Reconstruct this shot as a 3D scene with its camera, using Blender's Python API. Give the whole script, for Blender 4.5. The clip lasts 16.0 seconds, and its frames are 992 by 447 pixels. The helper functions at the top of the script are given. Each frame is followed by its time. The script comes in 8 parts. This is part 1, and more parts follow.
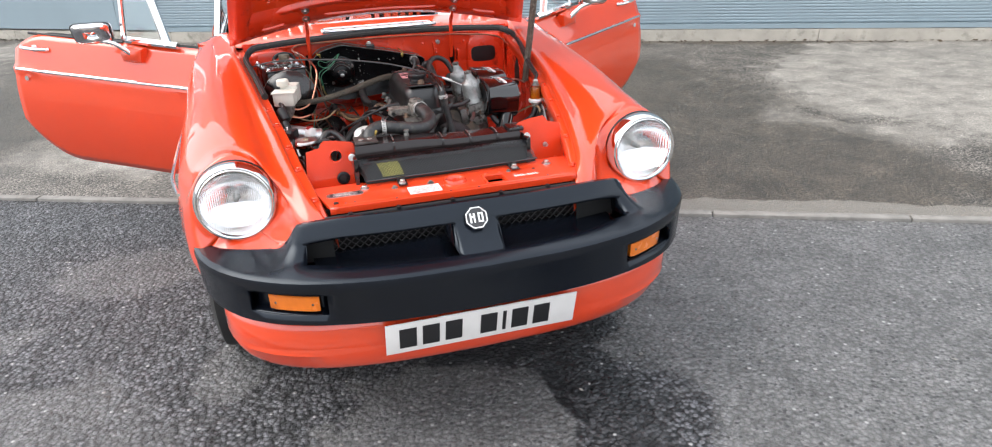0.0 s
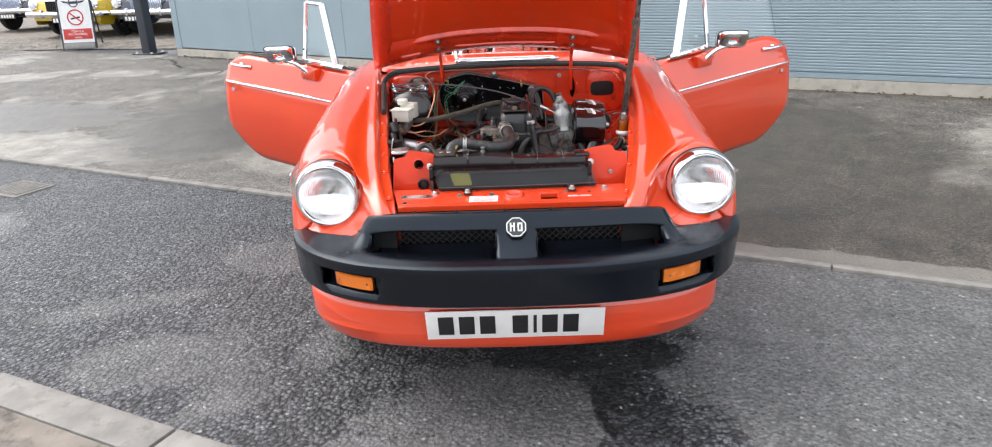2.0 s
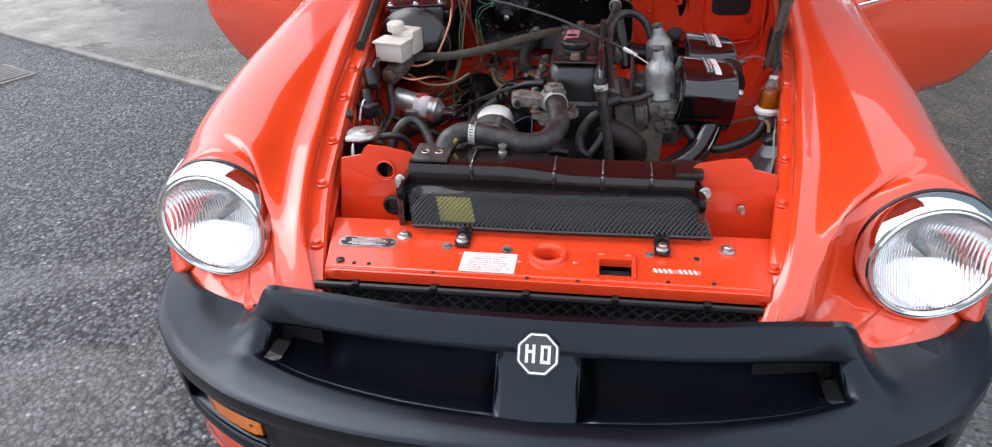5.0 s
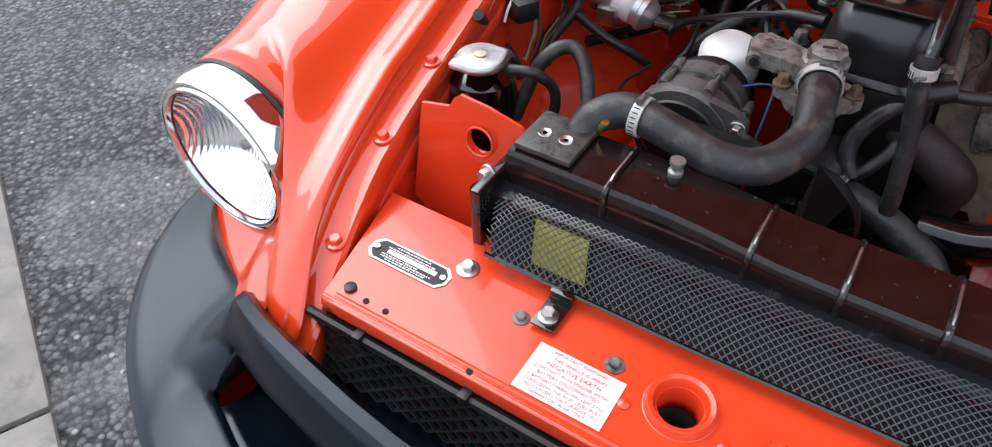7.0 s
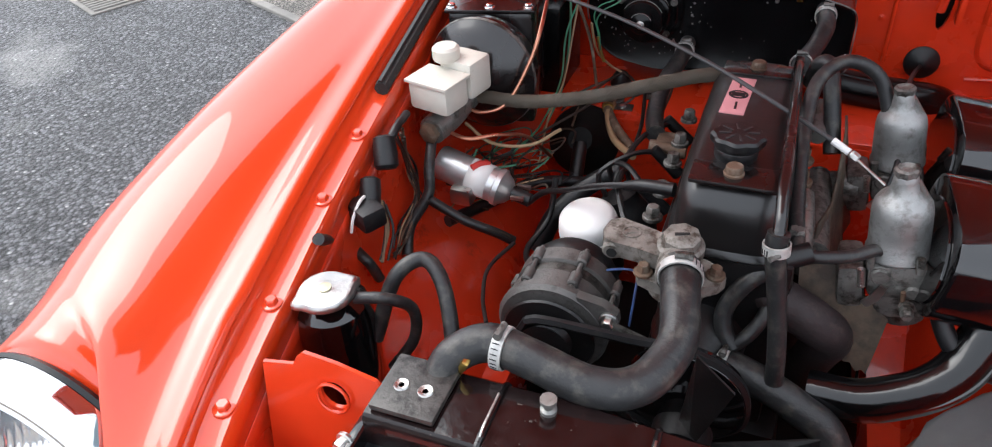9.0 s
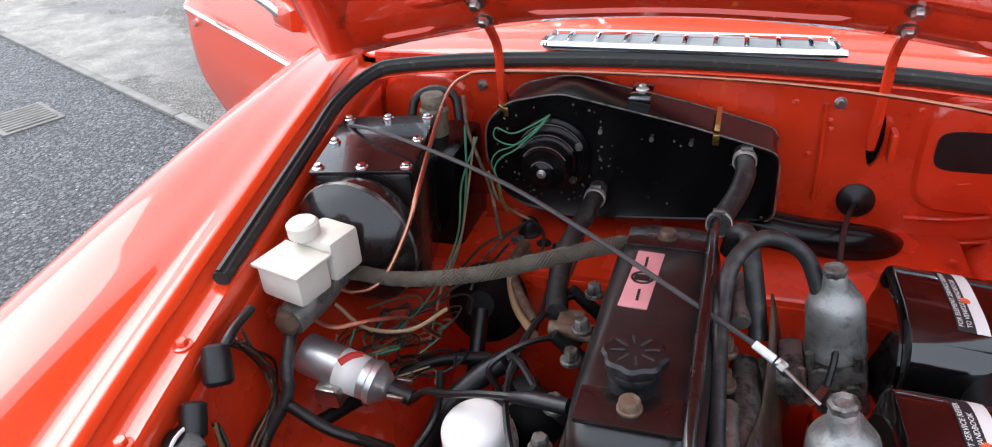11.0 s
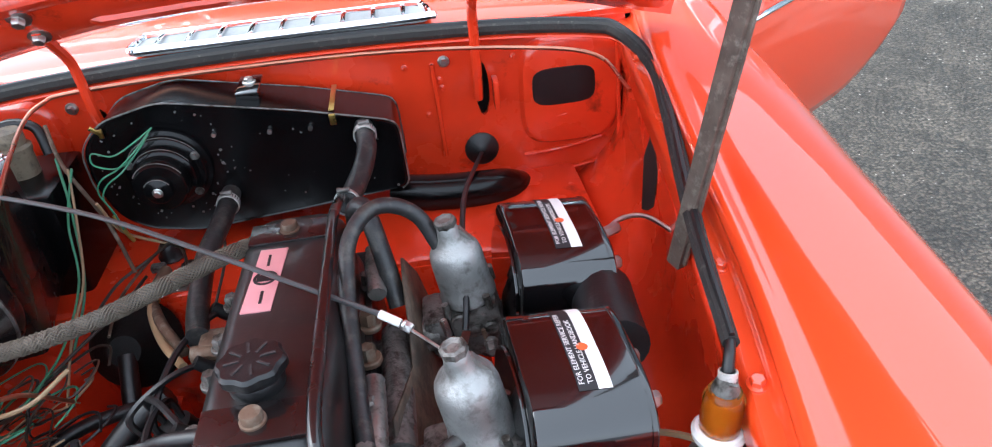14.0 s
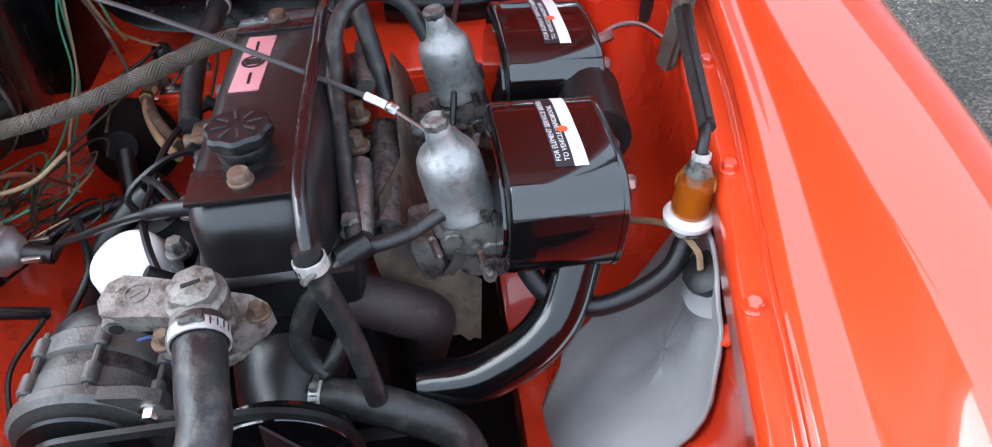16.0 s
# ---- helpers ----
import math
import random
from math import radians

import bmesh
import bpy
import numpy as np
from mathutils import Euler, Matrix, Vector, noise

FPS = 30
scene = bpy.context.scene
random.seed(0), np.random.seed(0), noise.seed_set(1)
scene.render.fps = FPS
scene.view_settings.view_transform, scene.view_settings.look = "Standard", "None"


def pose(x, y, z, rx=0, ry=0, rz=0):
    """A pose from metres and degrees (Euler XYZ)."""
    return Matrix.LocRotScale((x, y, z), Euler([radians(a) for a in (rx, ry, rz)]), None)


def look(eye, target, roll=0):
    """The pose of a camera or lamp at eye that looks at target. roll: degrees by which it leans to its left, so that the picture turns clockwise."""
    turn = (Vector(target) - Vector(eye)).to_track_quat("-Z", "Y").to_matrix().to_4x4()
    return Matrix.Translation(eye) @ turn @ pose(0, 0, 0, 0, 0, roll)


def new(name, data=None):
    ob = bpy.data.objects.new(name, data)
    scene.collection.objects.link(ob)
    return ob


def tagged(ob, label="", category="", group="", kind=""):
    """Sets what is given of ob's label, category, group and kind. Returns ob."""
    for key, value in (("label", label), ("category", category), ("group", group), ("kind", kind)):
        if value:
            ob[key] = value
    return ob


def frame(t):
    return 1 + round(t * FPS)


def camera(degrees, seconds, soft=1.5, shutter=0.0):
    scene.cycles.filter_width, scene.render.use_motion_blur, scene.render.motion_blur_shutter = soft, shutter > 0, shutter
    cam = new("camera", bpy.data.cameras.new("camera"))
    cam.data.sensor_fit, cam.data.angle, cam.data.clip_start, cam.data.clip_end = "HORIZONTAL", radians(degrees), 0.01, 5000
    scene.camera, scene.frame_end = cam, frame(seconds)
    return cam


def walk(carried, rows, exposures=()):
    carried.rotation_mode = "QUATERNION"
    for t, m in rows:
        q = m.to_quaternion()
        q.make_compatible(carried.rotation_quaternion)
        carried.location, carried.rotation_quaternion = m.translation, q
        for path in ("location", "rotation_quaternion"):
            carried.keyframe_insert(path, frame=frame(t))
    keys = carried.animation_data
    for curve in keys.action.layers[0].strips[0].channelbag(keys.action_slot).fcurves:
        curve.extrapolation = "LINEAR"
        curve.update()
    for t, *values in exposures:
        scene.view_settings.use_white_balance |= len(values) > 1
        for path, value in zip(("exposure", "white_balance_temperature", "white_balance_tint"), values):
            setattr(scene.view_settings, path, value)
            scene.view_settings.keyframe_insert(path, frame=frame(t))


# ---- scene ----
cam = camera(67.8, 16.0, soft=1.1)
PATH = [
    (0, (-0.432, -1.652, 1.439), (0.074, 0.108, 0.637), -2.2),
    (0.5, (-0.181, -1.774, 1.428), (-0.005, 0.082, 0.703), -3.3),
    (1, (-0.054, -1.913, 1.431), (0.004, -0.054, 0.694), -0.1),
    (1.5, (-0.03, -1.95, 1.425), (-0.029, -0.074, 0.73), -1.5),
    (2, (-0.012, -1.949, 1.43), (-0.045, -0.071, 0.744), -2.1),
    (2.5, (0.006, -1.947, 1.434), (-0.02, -0.062, 0.768), -2.5),
    (3, (0.017, -1.938, 1.438), (-0.017, -0.062, 0.746), -3.3),
    (3.2, (0.021, -1.9, 1.445), (-0.015, -0.036, 0.721), -3.2),
    (5.3, (0.089, -0.532, 1.354), (-0.295, 1.105, 0.272), -0.8),
    (5.5, (0.097, -0.409, 1.339), (-0.421, 1.154, 0.204), -0.7),
    (6, (0.142, -0.216, 1.312), (-0.735, 1.057, 0.043), -3.1),
    (6.5, (0.087, -0.133, 1.291), (-0.721, 1.075, -0.083), -0.6),
    (7, (0.067, -0.097, 1.287), (-0.718, 1.095, -0.114), -0.9),
    (7.5, (0.063, -0.083, 1.286), (-0.712, 1.108, -0.121), -1.3),
    (8, (0.069, -0.076, 1.288), (-0.693, 1.139, -0.105), -1.1),
    (8.5, (0.054, -0.045, 1.316), (-0.624, 1.289, -0.012), -1.0),
    (9, (0.048, 0.059, 1.349), (-0.585, 1.521, 0.141), -4.0),
    (9.2, (0.055, 0.115, 1.356), (-0.618, 1.6, 0.197), -3.9),
    (11.3, (0.096, 0.324, 1.361), (-0.414, 1.964, 0.336), -5.2),
    (11.5, (0.115, 0.332, 1.362), (-0.286, 1.999, 0.332), -5.2),
    (12, (0.159, 0.35, 1.358), (0.065, 2.056, 0.317), -4.7),
    (12.5, (0.189, 0.36, 1.355), (0.302, 2.048, 0.289), -4.9),
    (13, (0.198, 0.357, 1.353), (0.361, 2.034, 0.276), -5.0),
    (13.5, (0.198, 0.353, 1.351), (0.353, 2.024, 0.263), -5.4),
    (14, (0.199, 0.343, 1.342), (0.353, 1.994, 0.224), -5.3),
    (14.5, (0.2, 0.323, 1.32), (0.339, 1.901, 0.098), -5.0),
    (15, (0.196, 0.3, 1.296), (0.302, 1.763, -0.064), -5.6),
    (15.5, (0.2, 0.295, 1.294), (0.301, 1.736, -0.09), -5.5),
    (16, (0.209, 0.282, 1.29), (0.3, 1.705, -0.114), -4.5),
]
walk(cam, [(t, look(eye, target, roll)) for t, eye, target, roll in PATH],
     [(0, 1.07, 6500, 10), (1.0, 1.0, 6500, 10), (3.2, 0.93, 6500, 10), (5.3, 0.72, 6100, 12), (7.5, 0.70, 6150, 10), (8.5, 0.74, 6200, 10), (9, 0.98, 6250, 10), (11.5, 1.05, 6050, 10), (12.0, 1.50, 6050, 9), (12.5, 1.69, 6050, 8), (13.5, 1.64, 5850, 7), (14.5, 1.53, 5650, 6), (16, 1.54, 5600, 6)])

# ---- light ----
world = bpy.data.worlds.new("sky")
scene.world = world
world.use_nodes = True
wn, wl = world.node_tree.nodes, world.node_tree.links
sky = wn.new("ShaderNodeTexSky")
sky.sky_type, sky.sun_disc = "NISHITA", False
sky.sun_elevation, sky.sun_rotation = radians(54), radians(-79)
sky.dust_density, sky.air_density = 4.0, 1.0
grey = wn.new("ShaderNodeHueSaturation")
grey.inputs["Saturation"].default_value = 0.35
wl.new(sky.outputs[0], grey.inputs["Color"])
cloud = wn.new("ShaderNodeMix")
cloud.data_type = "RGBA"
cloud.inputs["Factor"].default_value = 0.60
cloud.inputs["B"].default_value = (7.6, 8.0, 8.6, 1)
wl.new(grey.outputs[0], cloud.inputs["A"])
wl.new(cloud.outputs["Result"], wn["Background"].inputs["Color"])
wn["Background"].inputs["Strength"].default_value = 0.15
sun_data = bpy.data.lights.new("sun", "SUN")
sun_data.energy, sun_data.angle, sun_data.color = 1.0, radians(50), (1.0, 0.96, 0.9)
sun = new("sun", sun_data)
sun.matrix_world = look((-3.0, 0.6, 4.2), (0, 0, 0))


# ---- materials ----
def nodes_of(name):
    m = bpy.data.materials.new(name)
    m.use_nodes = True
    n, l = m.node_tree.nodes, m.node_tree.links
    return m, n, l, n["Principled BSDF"]


def plain(name, color, rough=0.5, metal=0.0, vary=0.12, scale=18.0, fine=220.0, bump=0.15, coat=0.0, dirt=None, dirt_at=0.62, spec=0.5, rough_vary=0.12, coat_ior=1.5):
    """A surface with colour variation at two scales, fine relief and optional dirt."""
    m, n, l, b = nodes_of(name)
    tc = n.new("ShaderNodeTexCoord")
    big, small = n.new("ShaderNodeTexNoise"), n.new("ShaderNodeTexNoise")
    big.inputs["Scale"].default_value, big.inputs["Detail"].default_value = scale, 5
    small.inputs["Scale"].default_value, small.inputs["Detail"].default_value = fine, 3
    l.new(tc.outputs["Object"], big.inputs["Vector"])
    l.new(tc.outputs["Object"], small.inputs["Vector"])
    ramp = n.new("ShaderNodeValToRGB")
    c = [min(1, x) for x in color]
    ramp.color_ramp.elements[0].position, ramp.color_ramp.elements[1].position = 0.3, 0.7
    ramp.color_ramp.elements[0].color = (*[x * (1 - vary) for x in c], 1)
    ramp.color_ramp.elements[1].color = (*[min(1, x * (1 + vary)) for x in c], 1)
    l.new(big.outputs["Fac"], ramp.inputs["Fac"])
    out = ramp.outputs["Color"]
    if dirt:
        mask = n.new("ShaderNodeTexNoise")
        mask.inputs["Scale"].default_value, mask.inputs["Detail"].default_value, mask.inputs["Roughness"].default_value = scale * 1.7, 8, 0.65
        l.new(tc.outputs["Object"], mask.inputs["Vector"])
        edge = n.new("ShaderNodeMapRange")
        edge.inputs["From Min"].default_value, edge.inputs["From Max"].default_value = dirt_at - 0.08, dirt_at + 0.08
        l.new(mask.outputs["Fac"], edge.inputs["Value"])
        mix = n.new("ShaderNodeMix")
        mix.data_type = "RGBA"
        l.new(edge.outputs["Result"], mix.inputs["Factor"])
        l.new(out, mix.inputs["A"])
        mix.inputs["B"].default_value = (*dirt, 1)
        out = mix.outputs["Result"]
    l.new(out, b.inputs["Base Color"])
    rr = n.new("ShaderNodeMapRange")
    rr.inputs["To Min"].default_value, rr.inputs["To Max"].default_value = max(0.02, rough - rough_vary), min(1, rough + rough_vary)
    l.new(big.outputs["Fac"], rr.inputs["Value"])
    l.new(rr.outputs["Result"], b.inputs["Roughness"])
    b.inputs["Metallic"].default_value = metal
    b.inputs["Coat Weight"].default_value, b.inputs["Coat Roughness"].default_value = coat, 0.04
    b.inputs["Specular IOR Level"].default_value = spec
    b.inputs["Coat IOR"].default_value = coat_ior
    if bump:
        bp = n.new("ShaderNodeBump")
        bp.inputs["Strength"].default_value, bp.inputs["Distance"].default_value = bump, 0.002
        l.new(small.outputs["Fac"], bp.inputs["Height"])
        l.new(bp.outputs["Normal"], b.inputs["Normal"])
    return m


PAINT = plain("red_paint", (0.74, 0.054, 0.009), 0.35, spec=0.2, coat=1.0, vary=0.04, scale=3, fine=25, bump=0.006, rough_vary=0.05, coat_ior=1.75)
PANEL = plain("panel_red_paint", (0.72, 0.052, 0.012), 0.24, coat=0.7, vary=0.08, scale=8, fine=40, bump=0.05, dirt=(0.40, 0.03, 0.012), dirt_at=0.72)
BAY = plain("red_bay_paint", (0.70, 0.042, 0.010), 0.26, coat=0.7, vary=0.12, scale=9, fine=35, bump=0.12, dirt=(0.16, 0.012, 0.006), dirt_at=0.68)
BLACK_GLOSS = plain("black_gloss_paint", (0.004, 0.0035, 0.004), 0.10, coat=0.9, vary=0.3, scale=14, fine=60, bump=0.04, rough_vary=0.08, coat_ior=1.5)
HEATER_BLACK = plain("heater_black_paint", (0.003, 0.003, 0.0034), 0.20, spec=0.3, vary=0.3, scale=14, fine=70, bump=0.05, rough_vary=0.08)
BROWN_GLOSS = plain("dark_brown_black_enamel", (0.0075, 0.0052, 0.0055), 0.26, spec=0.5, coat=0.42, vary=0.3, scale=14, fine=80, bump=0.08, dirt=(0.05, 0.035, 0.03), dirt_at=0.7)
ENGINE = plain("black_engine_paint", (0.007, 0.0065, 0.007), 0.36, vary=0.3, scale=25, bump=0.2, dirt=(0.04, 0.036, 0.03), dirt_at=0.68)
# the sky's bluish sheen on the black plastic is put into colour and tint
BUMPER = plain("black_bumper_plastic", (0.0030, 0.0042, 0.0075), 0.23, spec=0.40, vary=0.15, scale=6, fine=500, bump=0.05, dirt=(0.010, 0.012, 0.016), dirt_at=0.68)
BUMPER.node_tree.nodes["Principled BSDF"].inputs["Specular Tint"].default_value = (0.80, 0.90, 1.0, 1)
RUBBER = plain("black_rubber", (0.007, 0.007, 0.008), 0.42, vary=0.25, scale=30, bump=0.2, dirt=(0.024, 0.022, 0.02), dirt_at=0.68)
HOSE = plain("dusty_rubber_hose", (0.017, 0.017, 0.018), 0.42, vary=0.3, scale=30, bump=0.3, dirt=(0.055, 0.051, 0.045), dirt_at=0.58)
BRAID = plain("brown_braided_hose", (0.085, 0.068, 0.05), 0.75, vary=0.25, scale=40, fine=400, bump=0.6)
CHROME = plain("chrome", (0.82, 0.83, 0.84), 0.06, metal=1.0, vary=0.03, bump=0.0, rough_vary=0.03)
STEEL = plain("zinc_steel", (0.52, 0.51, 0.49), 0.32, metal=1.0, vary=0.2, scale=40, bump=0.2)
CAPPED = plain("yellowed_plastic", (0.20, 0.165, 0.115), 0.55, vary=0.25, scale=40, bump=0.2, dirt=(0.07, 0.055, 0.04), dirt_at=0.58)
ZINC = plain("dull_zinc_band", (0.50, 0.49, 0.47), 0.42, metal=0.35, vary=0.25, scale=60, bump=0.2, dirt=(0.16, 0.14, 0.12), dirt_at=0.64)
HOUSING = plain("stained_alloy_casting", (0.21, 0.195, 0.175), 0.55, metal=0.35, vary=0.35, scale=45, fine=280, bump=0.5, dirt=(0.060, 0.045, 0.034), dirt_at=0.55)
SATIN = plain("worn_satin_enamel", (0.0085, 0.0075, 0.0078), 0.36, spec=0.6, coat=0.15, vary=0.3, scale=14, fine=90, bump=0.10, dirt=(0.06, 0.05, 0.042), dirt_at=0.70)
PIPE_BLACK = plain("flowed_black_paint", (0.003, 0.003, 0.0034), 0.16, spec=0.4, coat=0.35, vary=0.3, scale=9, fine=45, bump=0.30, rough_vary=0.15)
ALLOY = plain("dull_cast_alloy", (0.27, 0.265, 0.25), 0.42, metal=0.7, vary=0.2, scale=40, fine=300, bump=0.35, dirt=(0.10, 0.094, 0.083), dirt_at=0.60)
DIRTY = plain("oily_cast_metal", (0.17, 0.163, 0.152), 0.52, metal=0.5, vary=0.35, scale=35, fine=260, bump=0.5, dirt=(0.03, 0.025, 0.02), dirt_at=0.55)
RUST = plain("rusty_steel", (0.125, 0.078, 0.052), 0.65, metal=0.4, vary=0.4, scale=30, bump=0.4, dirt=(0.22, 0.18, 0.14), dirt_at=0.58)
SHIELD = plain("stained_heat_shield", (0.105, 0.076, 0.053), 0.65, metal=0.1, vary=0.3, scale=16, bump=0.35, dirt=(0.045, 0.034, 0.026), dirt_at=0.52)
COPPER = plain("copper_pipe", (0.60, 0.26, 0.17), 0.3, metal=1.0, vary=0.15, bump=0.05)
BRASS = plain("brass", (0.60, 0.42, 0.12), 0.3, metal=1.0, vary=0.15)
WHITE = plain("white_plastic", (0.62, 0.59, 0.52), 0.4, vary=0.08, scale=20, bump=0.06, dirt=(0.40, 0.34, 0.25), dirt_at=0.68)
FILTER = plain("white_enamel", (0.80, 0.80, 0.79), 0.3, vary=0.04, bump=0.03)
PAPER = plain("white_label", (0.78, 0.76, 0.74), 0.5, vary=0.04, bump=0.02)
PINK = plain("pink_label", (0.62, 0.27, 0.29), 0.5, vary=0.08, bump=0.02)
REDINK = plain("red_ink", (0.55, 0.04, 0.03), 0.5, vary=0.05, bump=0.0)
INK = plain("black_ink", (0.012, 0.012, 0.014), 0.5, vary=0.05, bump=0.0)
GREY_PAD = plain("grey_vinyl", (0.352, 0.360, 0.360), 0.55, vary=0.10, scale=14, fine=90, bump=0.3, dirt=(0.36, 0.36, 0.35), dirt_at=0.62)
FOAM = plain("black_foam_seal", (0.020, 0.019, 0.018), 0.85, vary=0.25, scale=40, bump=0.5, dirt=(0.10, 0.09, 0.08), dirt_at=0.66)
GREEN = plain("green_wire", (0.05, 0.22, 0.12), 0.45, vary=0.1)
WIRE = plain("dark_wire", (0.03, 0.022, 0.016), 0.5, vary=0.3)
TAN = plain("tan_wire", (0.30, 0.20, 0.11), 0.5, vary=0.2)
TYRE = plain("tyre_rubber", (0.016, 0.016, 0.016), 0.75, vary=0.2, bump=0.3)
# near-black for dark parts, and for the shade in gaps and holes
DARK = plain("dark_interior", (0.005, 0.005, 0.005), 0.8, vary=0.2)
YELLOW = plain("yellow_sticker", (0.34, 0.31, 0.045), 0.55, vary=0.2)


def glass(name, color=(1, 1, 1), rough=0.0, ridges=None):
    m, n, l, b = nodes_of(name)
    b.inputs["Base Color"].default_value = (*color, 1)
    b.inputs["Roughness"].default_value = rough
    b.inputs["Transmission Weight"].default_value = 1.0
    b.inputs["IOR"].default_value = 1.45
    if ridges:
        tc, w, bp = n.new("ShaderNodeTexCoord"), n.new("ShaderNodeTexWave"), n.new("ShaderNodeBump")
        w.inputs["Scale"].default_value, w.bands_direction = ridges, "X"
        w.inputs["Distortion"].default_value, w.inputs["Detail"].default_value = 0.6, 0
        bp.inputs["Strength"].default_value, bp.inputs["Distance"].default_value = 0.6, 0.0012
        l.new(tc.outputs["Object"], w.inputs["Vector"])
        l.new(w.outputs["Fac"], bp.inputs["Height"])
        l.new(bp.outputs["Normal"], b.inputs["Normal"])
    return m


def lamp_glass():
    """A clear cover: mostly see-through, with a glossy fluted face."""
    m, n, l, b = nodes_of("fluted_cover_glass")
    n.remove(b)
    mix, clear, gloss = n.new("ShaderNodeMixShader"), n.new("ShaderNodeBsdfTransparent"), n.new("ShaderNodeBsdfGlossy")
    tc, w, bp = n.new("ShaderNodeTexCoord"), n.new("ShaderNodeTexWave"), n.new("ShaderNodeBump")
    w.inputs["Scale"].default_value, w.bands_direction = 45.0, "X"
    bp.inputs["Strength"].default_value, bp.inputs["Distance"].default_value = 0.6, 0.001
    gloss.inputs["Roughness"].default_value = 0.03
    mix.inputs["Fac"].default_value = 0.045
    l.new(tc.outputs["Object"], w.inputs["Vector"])
    l.new(w.outputs["Fac"], bp.inputs["Height"])
    l.new(bp.outputs["Normal"], gloss.inputs["Normal"])
    l.new(clear.outputs[0], mix.inputs[1])
    l.new(gloss.outputs[0], mix.inputs[2])
    l.new(mix.outputs[0], n["Material Output"].inputs["Surface"])
    return m


def fluted_mirror():
    m, n, l, b = nodes_of("fluted_reflector")
    b.inputs["Base Color"].default_value = (0.92, 0.92, 0.92, 1)
    b.inputs["Metallic"].default_value, b.inputs["Roughness"].default_value = 1.0, 0.08
    tc, w, bp = n.new("ShaderNodeTexCoord"), n.new("ShaderNodeTexWave"), n.new("ShaderNodeBump")
    w.inputs["Scale"].default_value, w.bands_direction = 60.0, "X"
    w.inputs["Distortion"].default_value, w.inputs["Detail"].default_value = 1.2, 1
    bp.inputs["Strength"].default_value, bp.inputs["Distance"].default_value = 0.40, 0.0010
    l.new(tc.outputs["Object"], w.inputs["Vector"])
    l.new(w.outputs["Fac"], bp.inputs["Height"])
    l.new(bp.outputs["Normal"], b.inputs["Normal"])
    return m


LENS = lamp_glass()
DASHPOT = plain("satin_alloy", (0.34, 0.342, 0.335), 0.5, metal=0.75, vary=0.18, scale=30, fine=300, bump=0.35, dirt=(0.20, 0.195, 0.185), dirt_at=0.6)
PROP = plain("weathered_prop_steel", (0.115, 0.090, 0.072), 0.6, metal=0.3, vary=0.35, scale=45, bump=0.4, dirt=(0.23, 0.20, 0.17), dirt_at=0.60)
REFLECTOR = fluted_mirror()
AMBER = plain("amber_lens", (0.72, 0.165, 0.008), 0.25, coat=0.6, vary=0.10, scale=25, fine=400, bump=0.3)
PANE = glass("window_glass", (0.93, 0.97, 0.96), 0.0)
FUEL = glass("amber_filter_bowl", (0.85, 0.42, 0.08), 0.1)


# ---- building blocks ----
def catmull(points, count):
    """A smooth curve through the points, resampled evenly in parameter."""
    p = np.array(points, float)
    if len(p) == 2:
        return [Vector(p[0] + (p[1] - p[0]) * k / (count - 1)) for k in range(count)]
    p = np.vstack([2 * p[0] - p[1], p, 2 * p[-1] - p[-2]])
    out = []
    for k in range(count):
        s = k / (count - 1) * (len(p) - 3)
        i = min(int(s), len(p) - 4)
        t = s - i
        a, b, c, d = p[i:i + 4]
        out.append(Vector(0.5 * (2 * b + (c - a) * t + (2 * a - 5 * b + 4 * c - d) * t * t + (3 * b - a - 3 * c + d) * t ** 3)))
    return out


